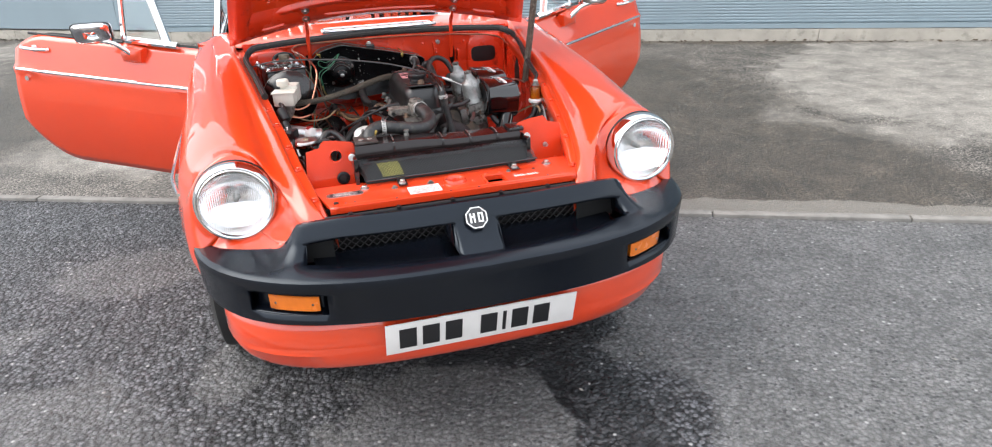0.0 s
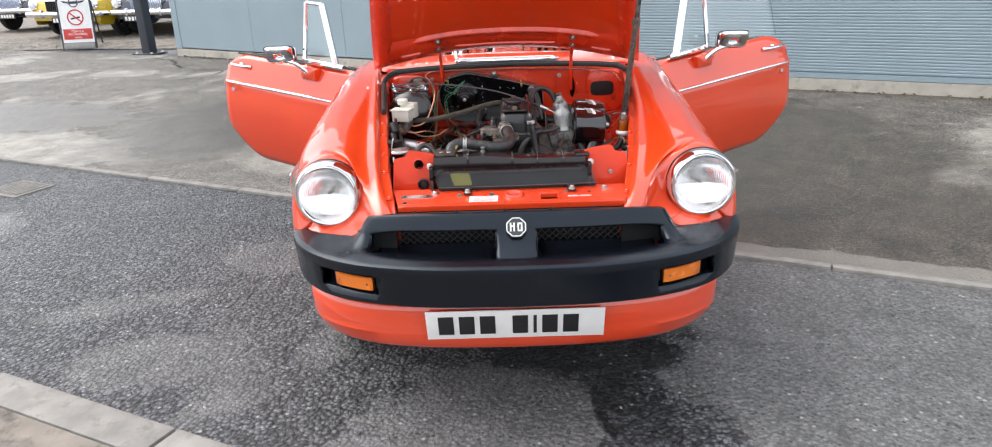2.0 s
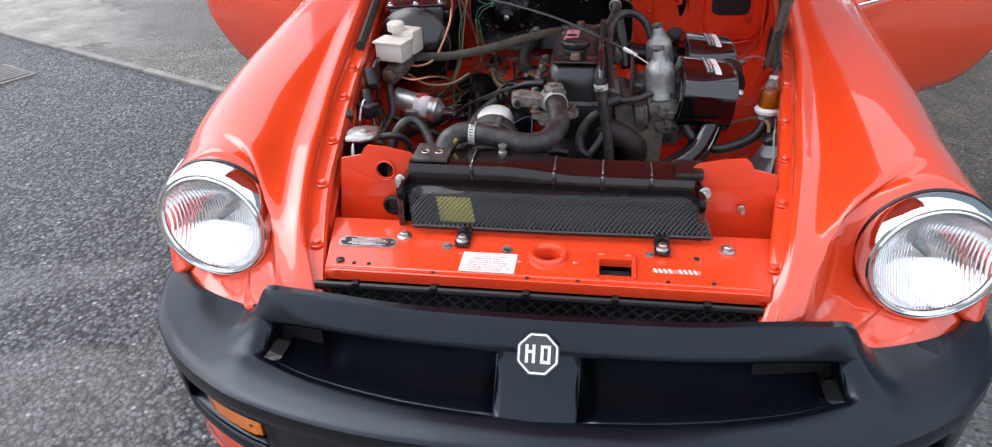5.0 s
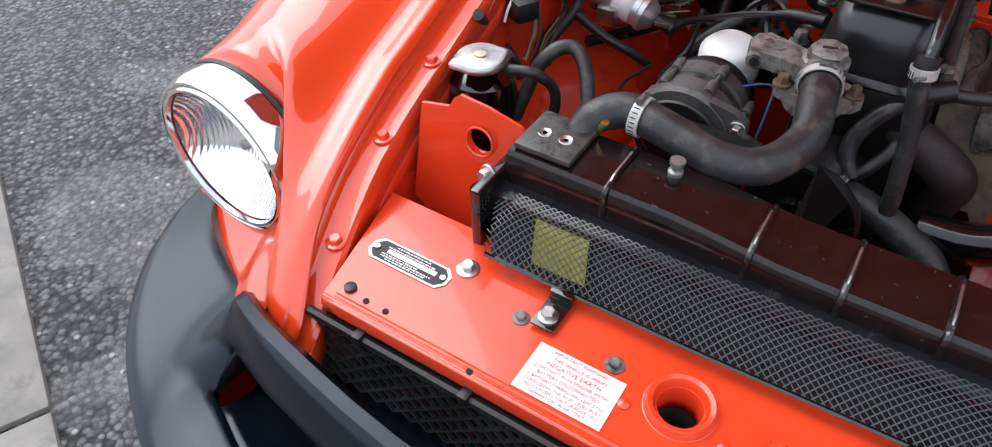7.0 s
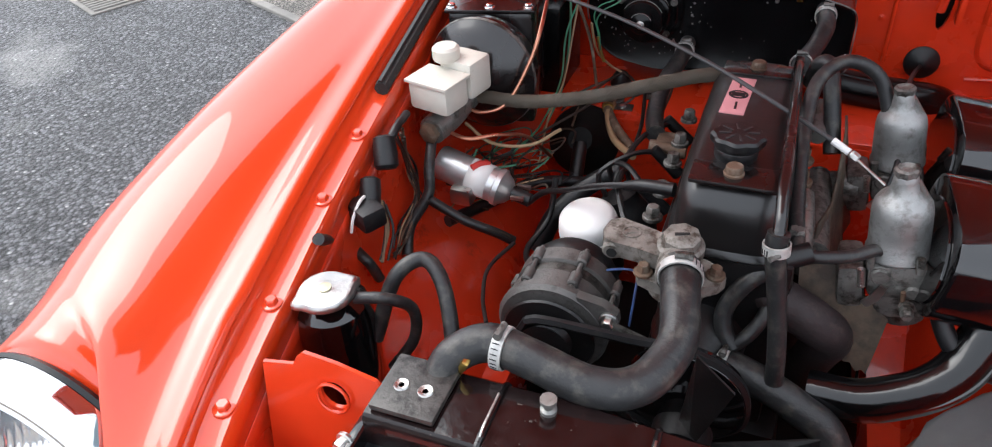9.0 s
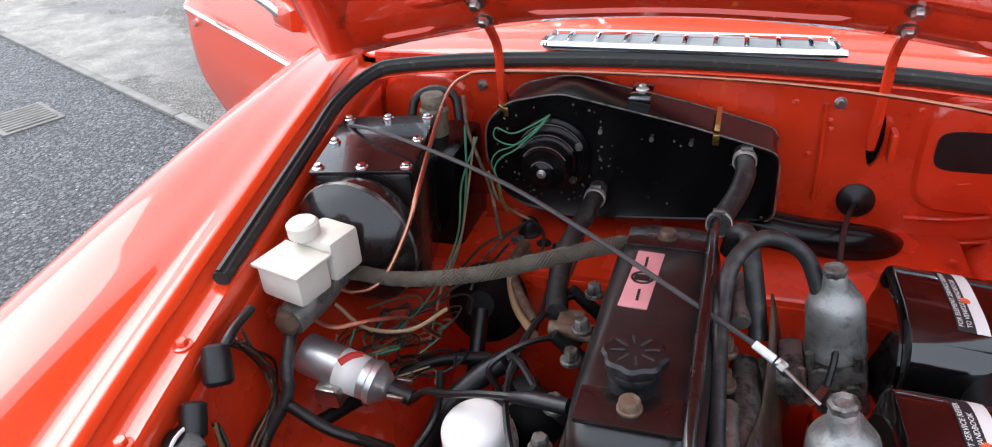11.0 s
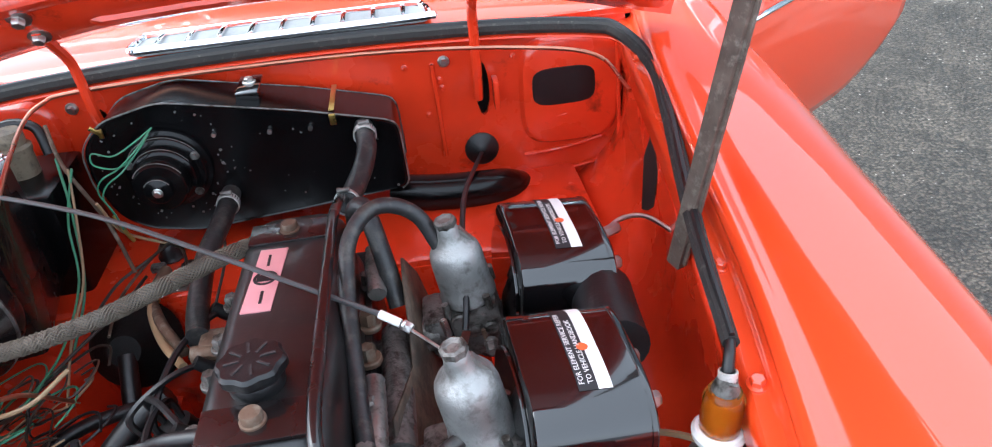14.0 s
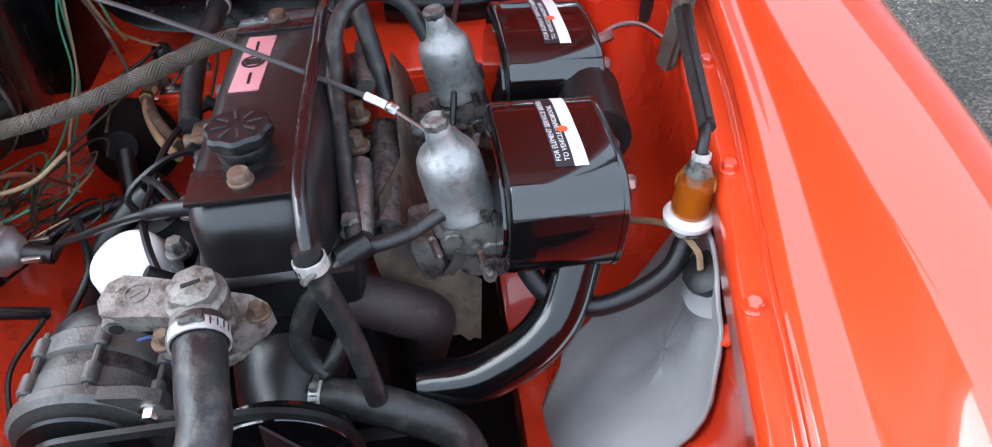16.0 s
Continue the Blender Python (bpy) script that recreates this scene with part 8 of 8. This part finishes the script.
bundle([(-0.425, 0.836, 0.830), (-0.459, 0.909, 0.720), (-0.434, 0.878, 0.695), (-0.439, 0.826, 0.670), (-0.435, 0.793, 0.650)], 9, 0.0045, (WIRE, RUST, WIRE, RUBBER, TAN), rng)
bundle([(-0.432, 0.777, 0.758), (-0.425, 0.762, 0.721), (-0.418, 0.729, 0.690)], 6, 0.0035, (WIRE, TAN, RUBBER), rng)
bundle([(-0.408, 0.870, 0.700), (-0.353, 0.863, 0.680), (-0.306, 0.872, 0.660), (-0.282, 0.884, 0.640)], 5, 0.0035, (RUBBER, WIRE, RUBBER), rng, 0.003)
part("wiring_loom", Geo().tube([(-0.408, 0.870, 0.700), (-0.353, 0.863, 0.680), (-0.306, 0.872, 0.660), (-0.282, 0.884, 0.640)], 0.0075, 10, 30), RUBBER, car, "black taped loom")
part("wiring_loom", Geo().tube([(-0.270, 0.857, 0.660), (-0.288, 0.797, 0.655), (-0.278, 0.748, 0.645), (-0.257, 0.706, 0.640)], 0.0030, 8, 30), RUBBER, car)
part("wiring_loom", Geo().tube([(-0.425, 0.616, 0.814), (-0.467, 0.719, 0.720), (-0.432, 0.712, 0.700), (-0.426, 0.724, 0.660)], 0.0075, 12, 30), HOSE, car, "black hose along the inner wing")
# a nest of loose wires below the master cylinder
for k in range(44):
    c = Vector((rng.uniform(-0.40, -0.285), rng.uniform(0.96, 1.13), rng.uniform(0.630, 0.700)))
    a, w = rng.uniform(0, 6.28), rng.uniform(0.02, 0.045)
    pts = [c + Vector((w * math.cos(a + q * 0.75) * (1 + 0.15 * q), w * math.sin(a + q * 0.75), 0.012 * math.sin(q * 1.3 + a) - 0.004 * q)) for q in range(5)]
    for p in pts:
        p.x = max(p.x, -0.43)
    part("wire", Geo().tube(pts, rng.choice((0.0013, 0.0016, 0.0020)), 5, 18), rng.choice((WIRE, WIRE, RUBBER, RUBBER, TAN, GREEN, RUST)), car)
for pts, r, mat in (([(-0.235, 0.955, 0.72), (-0.24, 0.93, 0.66), (-0.255, 0.87, 0.64), (-0.225, 0.80, 0.66), (-0.21, 0.73, 0.70)], 0.0048, RUBBER),
                    ([(-0.40, 0.90, 0.64), (-0.36, 0.98, 0.63), (-0.30, 1.06, 0.63), (-0.22, 1.10, 0.62)], 0.010, RUBBER),
                    ([(-0.30, 1.33, 0.87), (-0.322, 1.30, 0.80), (-0.318, 1.25, 0.73), (-0.325, 1.15, 0.69), (-0.34, 1.05, 0.69)], 0.0018, GREEN),
                    ([(-0.305, 1.33, 0.87), (-0.31, 1.30, 0.80), (-0.312, 1.25, 0.73), (-0.318, 1.17, 0.69), (-0.30, 1.06, 0.66)], 0.0018, TAN),
                    ([(-0.335, 1.37, 0.87), (-0.318, 1.31, 0.80), (-0.314, 1.25, 0.72), (-0.33, 1.18, 0.66)], 0.0020, GREEN),
                    ([(-0.22, 1.26, 0.69), (-0.215, 1.2, 0.70), (-0.19, 1.14, 0.69), (-0.14, 1.06, 0.71)], 0.006, TAN),
                    ([(-0.17, 1.30, 0.70), (-0.155, 1.2, 0.69), (-0.155, 1.12, 0.67)], 0.0035, RUBBER),
                    ([(-0.25, 1.30, 0.69), (-0.26, 1.22, 0.70), (-0.30, 1.16, 0.69), (-0.33, 1.12, 0.68)], 0.0025, WIRE)):
    part("wiring_loom", Geo().tube(pts, r, 10, 36), mat, car)
for pts in ([(-0.187, 1.362, 0.902), (-0.215, 1.345, 0.888), (-0.243, 1.335, 0.878), (-0.268, 1.335, 0.886), (-0.272, 1.335, 0.868), (-0.245, 1.335, 0.858), (-0.215, 1.330, 0.874), (-0.190, 1.350, 0.898)],
            [(-0.187, 1.362, 0.902), (-0.210, 1.335, 0.882), (-0.238, 1.325, 0.862), (-0.266, 1.325, 0.848), (-0.277, 1.325, 0.828), (-0.270, 1.325, 0.800), (-0.266, 1.325, 0.770)],
            [(-0.200, 1.355, 0.886), (-0.232, 1.325, 0.858), (-0.258, 1.320, 0.842), (-0.270, 1.318, 0.822), (-0.265, 1.320, 0.795), (-0.262, 1.320, 0.765)]):
    part("blower_wire", Geo().tube(pts, 0.0012, 6, 44), GREEN, heater, "green blower wire")
part("wire_sleeve", Geo().tube([(-0.268, 1.323, 0.790), (-0.263, 1.322, 0.765), (-0.255, 1.322, 0.742)], 0.0032, 8, 12), BRASS, heater, "yellowed sleeve over the blower wires")
for x, y in ((-0.22, 1.30), (-0.165, 1.335), (-0.245, 1.34)):
    part("shelf_clip", Geo().box((x, y, 0.676), (0.022, 0.014, 0.012), 0.003), DIRTY, bulk)
part("shelf_hole", Geo().rod((-0.20, 1.345, 0.6705), (-0.20, 1.345, 0.6715), 0.013, 16), DARK, bulk)
part("cable_boot", Geo().lathe((-0.232, 1.375, 0.671), (0, -0.2, 1), [(0.020, 0), (0.021, 0.006), (0.016, 0.012), (0.015, 0.024), (0.010, 0.030)], 18), RUBBER, bulk, "black rubber cable boot")
part("earth_plate", Geo().box((-0.205, 1.285, 0.6725), (0.034, 0.022, 0.004), 0.006).lathe((-0.208, 1.285, 0.674), (0, 0, 1), [(0.008, 0), (0.008, 0.004), (0.005, 0.006)], 12), STEEL, bulk, "zinc bracket with a screw")
part("coupling_pipe", Geo().tube([(-0.222, 1.31, 0.69), (-0.226, 1.28, 0.69), (-0.226, 1.25, 0.692), (-0.222, 1.225, 0.696), (-0.19, 1.16, 0.70), (-0.15, 1.10, 0.70)], [0.009, 0.009, 0.0095, 0.0085, 0.0075, 0.0075], 10, 40), RUST, bulk, "brown pipe with a yellow band")
part("yellow_band", Geo().rod((-0.2235, 1.238, 0.6945), (-0.2215, 1.226, 0.6965), 0.0102, 12), BRASS, bulk)
for pts, mat in (([(-0.23, 1.37, 0.70), (-0.255, 1.36, 0.72), (-0.272, 1.33, 0.76), (-0.278, 1.31, 0.82)], TAN), ([(-0.228, 1.37, 0.70), (-0.25, 1.33, 0.70), (-0.29, 1.29, 0.69), (-0.31, 1.23, 0.68)], WIRE), ([(-0.236, 1.37, 0.698), (-0.262, 1.32, 0.69), (-0.28, 1.25, 0.685), (-0.275, 1.18, 0.68)], RUST), ([(-0.226, 1.37, 0.70), (-0.20, 1.34, 0.70), (-0.19, 1.30, 0.69), (-0.205, 1.285, 0.678)], WIRE), ([(-0.150, 1.35, 0.70), (-0.13, 1.33, 0.74), (-0.12, 1.28, 0.72), (-0.13, 1.2, 0.69)], WIRE)):
    part("wiring_loom", Geo().tube(pts, 0.0024, 6, 30), mat, car)
part("brass_union", Geo().rod((-0.228, 1.24, 0.695), (-0.222, 1.225, 0.699), 0.0085, 8), BRASS, bulk)

# ---- far side of the bay: fuel filter and grey pad ----
ff = part("fuel_filter", Geo().lathe((0.427, 0.772, 0.790), (0.05, 0.05, 1), [(0.017, 0.0), (0.019, 0.004), (0.019, 0.040), (0.015, 0.048)], 24), FUEL, car, "amber fuel filter with a white collar")
part("filter_core", Geo().lathe((0.427, 0.772, 0.792), (0.05, 0.05, 1), [(0.011, 0.0), (0.011, 0.036)], 18), plain("filter_paper", (0.55, 0.27, 0.06), 0.7), ff)
part("filter_collar", Geo().lathe((0.4265, 0.7715, 0.783), (0.05, 0.05, 1), [(0.016, -0.008), (0.024, -0.002), (0.025, 0.004), (0.022, 0.008), (0.018, 0.009)], 28), FILTER, ff)
part("filter_top", Geo().lathe((0.4295, 0.7745, 0.838), (0.05, 0.05, 1), [(0.013, 0), (0.010, 0.010), (0.0075, 0.016)], 16), DIRTY, ff)
part("filter_hose", Geo().tube([(0.430, 0.775, 0.846), (0.4325, 0.781, 0.858), (0.438, 0.793, 0.868), (0.445, 0.812, 0.872)], [0.0062, 0.0055, 0.0052, 0.005], 10, 24), RUBBER, ff, "short black fuel hose")
clamp((0.4308, 0.7762, 0.852), (0.1, 0.3, 1), 0.0070, ff)
clamp((0.426, 0.770, 0.772), (0, 0.05, 1), 0.011, ff)
part("fuel_hose", Geo().tube([(0.426, 0.770, 0.778), (0.423, 0.764, 0.758), (0.405, 0.748, 0.735), (0.365, 0.738, 0.716), (0.325, 0.738, 0.708), (0.285, 0.748, 0.722), (0.262, 0.770, 0.755), (0.255, 0.785, 0.785)], 0.0105, 12, 50), RUBBER, ff, "black fuel hose")


def pad_point(a, v):
    """a along the wall's section (0 at the gutter), v along the car, 6 mm proud of the inner wing."""
    y = 0.748 + v
    line = catmull(inner_profile(y, 0.010), 60)
    run, k = 0.0, 0
    while run < a and k < 58:
        run += (line[k + 1] - line[k]).length
        k += 1
    d = (line[k + 1] - line[k - 1]).normalized()
    return line[k] + Vector((d.z, 0, -d.x)) * 0.005


rows = []
for r in (0.02, 0.15, 0.3, 0.42, 0.55, 0.68, 0.8, 0.9, 0.96, 1.0):
    ring = []
    for q in range(44):
        t = 2 * math.pi * q / 44
        wob = 1 + 0.05 * math.sin(3 * t + 0.6) + 0.025 * math.sin(7 * t)
        p = pad_point(0.200 - r * wob * 0.192 * math.sin(t), r * wob * 0.112 * math.cos(t))
        ring.append(p + Vector((-0.6, 0, 0.8)) * (0.0022 * r ** 3 * (1 + math.sin(7 * t)) + 0.0030 * math.sin(9 * r + 2 * t) + 0.0022 * math.sin(15 * r * math.sin(t + 0.5))))
    rows.append(ring)
for ring in rows:
    for p in ring:
        p.x -= 0.002
g = Geo()
g.grid(rows, closed=True)
g.f.append(tuple(range(44)))
pad = part("grey_pad", g, GREY_PAD, car, "grey vinyl cover over the inner wing opening", thick=0.004, smooth=60)
part("sender_boss", Geo().lathe((0.454, 0.736, 0.716), (-0.6, -0.1, 0.9), [(0.036, 0.004), (0.030, 0.009), (0.025, 0.015), (0.023, 0.022), (0.021, 0.024)], 24), GREY_PAD, pad)
part("sender_cap", Geo().lathe((0.442, 0.733, 0.736), (-0.6, -0.1, 0.9), [(0.022, 0), (0.023, 0.003), (0.023, 0.014), (0.016, 0.018)], 10), RUBBER, pad)
part("sender_wire", Geo().tube([(0.430, 0.731, 0.752), (0.427, 0.744, 0.768), (0.41, 0.79, 0.76), (0.36, 0.84, 0.72), (0.30, 0.83, 0.70)], 0.0035, 6, 30), TAN, pad)
part("pad_eyelet", Geo().lathe((0.437, 0.668, 0.729), (-0.9, 0, 0.3), [(0.011, 0), (0.010, 0.002), (0.006, 0.001)], 18), PAINT, pad)


# ---- things in the yard behind ----
STEEL_BLUE = plain("dark_blue_paint", (0.012, 0.016, 0.035), 0.25, coat=0.8, vary=0.1, scale=3, bump=0.02)
YELLOW_PAINT = plain("yellow_paint", (0.62, 0.42, 0.02), 0.3, coat=0.8, vary=0.06, scale=3, bump=0.02)
PALE_BLUE = plain("pale_blue_grille", (0.40, 0.44, 0.55), 0.35, metal=0.5, vary=0.1)
POST = plain("dark_grey_post_paint", (0.035, 0.04, 0.05), 0.45, vary=0.1, scale=6)

post = tagged(new("gate_post"), "dark grey square steel post on a base plate", "post")
post.location = (-6.10, 11.0, 0.012)
part("shaft", Geo().box((0, 0, 1.6), (0.17, 0.17, 3.2), 0.012, Matrix.Rotation(radians(-20), 4, "Z")), POST, post)
part("base_plate", Geo().box((0, 0, 0.010), (0.44, 0.36, 0.02), 0.004, Matrix.Rotation(radians(-20), 4, "Z")), POST, post)
for dx, dy in ((-0.16, -0.12), (0.16, -0.12), (-0.16, 0.12), (0.16, 0.12)):
    part("bolt", hexa(Matrix.Rotation(radians(-20), 3, "Z") @ Vector((dx, dy, 0.02)), (0, 0, 1), 0.02, 0.02), STEEL, post)

sign = tagged(new("pavement_sign"), "white no-smoking A-board with a red panel and dark frame", "sign")
sign.matrix_basis = pose(-7.93, 12.15, 0.012, 0, 0, 9)
lean = Matrix.Rotation(radians(-8), 4, "X")
hoop = [(-0.29, 0.0), (-0.29, 0.45), (-0.29, 0.86), (-0.275, 0.93), (-0.22, 0.975), (-0.1, 0.985), (0.1, 0.985), (0.22, 0.975), (0.275, 0.93), (0.29, 0.86), (0.29, 0.45), (0.29, 0.0)]
part("front_hoop", Geo().tube([lean @ Vector((x, 0, z)) for x, z in hoop], 0.019, 8, 70), POST, sign, "dark rounded frame")
part("rear_hoop", Geo().tube([Matrix.Rotation(radians(14), 4, "X") @ Vector((x, 0.0, z)) + Vector((0, -0.37, 0)) * -1 for x, z in hoop], 0.015, 8, 70), POST, sign)
part("base", Geo().box((0, 0.0, 0.065), (0.55, 0.035, 0.12), 0.012, lean), ALLOY, sign, "grey base strip")
g = Geo()
outline = [Vector((x * 0.94, -0.006, z)) for x, z in ((-0.29, 0.13), (-0.29, 0.86), (-0.27, 0.93), (-0.22, 0.965), (0.22, 0.965), (0.27, 0.93), (0.29, 0.86), (0.29, 0.13))]
panel = part("panel", Geo().prism([lean @ p for p in outline], lean.to_3x3() @ Vector((0, 0.012, 0))), FILTER, sign)
face = lean @ Matrix.Translation((0, -0.008, 0.52)) @ Matrix.Rotation(radians(90), 4, "X")
ob = part("red_panel", Geo().box((0, -0.24, 0.002), (0.50, 0.19, 0.004), 0.002), REDINK, panel)
ob.data.transform(face)
ring = Geo().lathe((0, 0.06, 0.0), (0, 0, 1), [(0.145, 0.0), (0.145, 0.005), (0.122, 0.005), (0.122, 0.0)], 36, False).box((0, 0.06, 0.003), (0.26, 0.022, 0.004), 0, Matrix.Rotation(radians(-42), 4, "Z"))
ob = part("no_smoking_ring", ring, REDINK, panel)
ob.data.transform(face)
ob = part("cigarette", Geo().box((0.0, 0.05, 0.002), (0.17, 0.026, 0.003), 0.001, Matrix.Rotation(radians(10), 4, "Z")), INK, panel)
ob.data.transform(face)
emblem = Geo().lathe((0, 0.325, 0.0), (0, 0, 1), [(0.085, 0.0), (0.085, 0.005), (0.068, 0.005), (0.068, 0.0)], 30, False).box((0, 0.325, 0.003), (0.14, 0.045, 0.004), 0.001)
for k in (-1, 1):
    emblem.prism([Vector((k * x, y, 0.001)) for x, y in ((0.09, 0.345), (0.21, 0.36), (0.17, 0.325), (0.09, 0.31))], Vector((0, 0, 0.003)))
ob = part("emblem", emblem, POST, panel, "dark winged roundel")
ob.data.transform(face)
for text, dy in (("This is a", -0.182), ("No Smoking", -0.240), ("area", -0.298)):
    words(text, 0.066, face @ Matrix.Translation((0, dy, 0.0045)), FILTER, panel)


def parked_car(m, paint, width, grille, plate):
    c = tagged(new("parked_car"), "", "car", group="parked classic cars")
    c.matrix_basis = m
    w = width / 2
    g, rows = Geo(), []
    for y, k, top, low in ((0.0, 0.86, 0.62, 0.34), (0.06, 0.95, 0.72, 0.26), (0.3, 1.0, 0.78, 0.24), (0.9, 1.0, 0.86, 0.24), (1.3, 1.0, 0.90, 0.24), (3.2, 1.0, 0.90, 0.24), (3.9, 0.96, 0.78, 0.26), (4.0, 0.85, 0.6, 0.34)):
        rows.append([Vector((w * k * x, y, low + (top - low) * z)) for x, z in ((-0.94, 0), (-1.0, 0.3), (-0.99, 0.7), (-0.90, 0.93), (-0.7, 1.0), (-0.55, 0.94), (0.55, 0.94), (0.7, 1.0), (0.90, 0.93), (0.99, 0.7), (1.0, 0.3), (0.94, 0))])
    g.grid(rows, caps=True)
    part("body", g, paint, c)
    part("cabin", Geo().box((0, 2.2, 1.12), (width * 0.78, 1.5, 0.46), 0.14), DARK, c)
    b = part("bumper", Geo().tube([(-w * 1.0, 0.18, 0.47), (-w * 0.92, -0.06, 0.47), (0, -0.11, 0.47), (w * 0.92, -0.06, 0.47), (w * 1.0, 0.18, 0.47)], 0.055, 10), CHROME, c)
    for k in (-1, 1):
        part("over_rider", Geo().box((k * w * 0.45, -0.13, 0.48), (0.05, 0.06, 0.16), 0.02), CHROME, b)
        lamp = part("headlamp", Geo().lathe((k * w * 0.82, 0.06, 0.64), (0, -1, 0), [(0.11, 0.0), (0.11, 0.07), (0.09, 0.09)], 24), CHROME, c)
        part("lamp_glass", Geo().lathe((k * w * 0.82, -0.02, 0.64), (0, -1, 0), [(0.09, 0.0), (0.06, 0.025), (0.001, 0.035)], 24), FILTER, lamp)
        part("side_lamp", Geo().lathe((k * w * 0.82, 0.03, 0.50), (0, -1, 0), [(0.04, 0.0), (0.04, 0.03), (0.02, 0.05)], 16), AMBER, c)
        for y in (0.65, 3.3):
            t = part("wheel", Geo().lathe((k * (w - 0.16), y, 0.29), (k, 0, 0), [(0.18, 0.0), (0.27, 0.0), (0.29, 0.03), (0.29, 0.11), (0.27, 0.14), (0.18, 0.14)], 28), TYRE, c)
            part("rim", Geo().lathe((k * (w - 0.16), y, 0.29), (k, 0, 0), [(0.17, 0.145), (0.10, 0.15), (0.001, 0.16)], 20), STEEL, t)
    gr = part("grille_frame", Geo().box((0, 0.0, 0.62), (width * 0.42, 0.08, 0.24), 0.03), CHROME, c)
    for k in range(14):
        part("grille_bar", Geo().box((-width * 0.19 + width * 0.38 * k / 13, -0.045, 0.62), (0.022, 0.02, 0.20), 0.004), grille, gr)
    pl = part("number_plate", Geo().box((plate, -0.16, 0.36), (0.50, 0.01, 0.11), 0.002), INK, c)
    for k in range(6):
        part("plate_mark", Geo().box((plate - 0.19 + 0.075 * k, -0.167, 0.36), (0.05, 0.006, 0.075), 0.002), PAPER, pl)
    return c


YARD = 0.13
tagged(parked_car(pose(-8.72, 13.22, YARD, 0, 0, -17), YELLOW_PAINT, 1.80, DARK, 0.1), "yellow classic saloon parked on the gravel yard")
tagged(parked_car(pose(-6.90, 12.95, YARD, 0, 0, -12), STEEL_BLUE, 1.66, PALE_BLUE, -0.2), "dark blue classic car with pale grille, parked in the yard")
tagged(parked_car(pose(-11.05, 15.25, YARD, 0, 0, -14), STEEL_BLUE, 1.66, PALE_BLUE, 0.0), "dark blue classic car parked far off in the yard")
g = Geo()
g.grid([[Vector((x, y0 - 0.16 * (x + 8) + dy, z)) for dy, z in ((0.0, 0.016), (0.5, 0.10), (1.2, YARD), (6, YARD), (40, YARD))] for x, y0 in ((-40, 12.2), (-20, 12.2), (-12, 12.2), (-8, 12.2), (-5.6, 12.0))])
tagged(g.make("yard", GRAVEL), "stony brown gravel yard beyond the concrete", "gravel", kind="structure")
# scattered stones on the yard and litter on the tarmac
g = Geo()
rng = random.Random(11)
for _ in range(900):
    if rng.random() < 0.6:
        x, dy = rng.uniform(-12, -6.2), rng.uniform(0.1, 1.2)
        p = Vector((x, 12.2 - 0.16 * (x + 8) + dy, 0.03 + 0.08 * min(1, dy / 0.9)))
        r = rng.uniform(0.012, 0.045)
    else:
        p = along(rng.uniform(-4, 6), rng.uniform(-0.3, 6.2), 0.006)
        r = rng.uniform(0.002, 0.008)
    k = len(g.v)
    for dx, dy, dz in ((-1, -0.8, 0), (1, -1, 0), (0.9, 0.9, 0), (-0.8, 1, 0), (0, 0, 0.9)):
        g.v.append((p.x + r * dx * rng.uniform(0.6, 1.2), p.y + r * dy * rng.uniform(0.6, 1.2), p.z + r * dz))
    g.f += [(k, k + 1, k + 4), (k + 1, k + 2, k + 4), (k + 2, k + 3, k + 4), (k + 3, k, k + 4)]
tagged(g.make("loose_stones", KERBSTONE), "small loose stones and grit on the ground", "stones", kind="stuff")
drain = tagged(new("drain_cover"), "pale slotted drain cover set in the asphalt", "drain cover", kind="structure")
m = Matrix.Translation((-3.42, 2.96, 0)) @ Matrix.Rotation(math.atan2(DIR.y, DIR.x), 4, "Z")
ob = part("cover_frame", Geo().box((0, 0, 0.002), (0.36, 0.30, 0.012), 0.004), KERBSTONE, drain)
ob.data.transform(m)
for k in range(8):
    ob = part("cover_slat", Geo().box((-0.14 + 0.04 * k, 0, 0.010), (0.022, 0.25, 0.012), 0.003), KERBSTONE, drain)
    ob.data.transform(m)
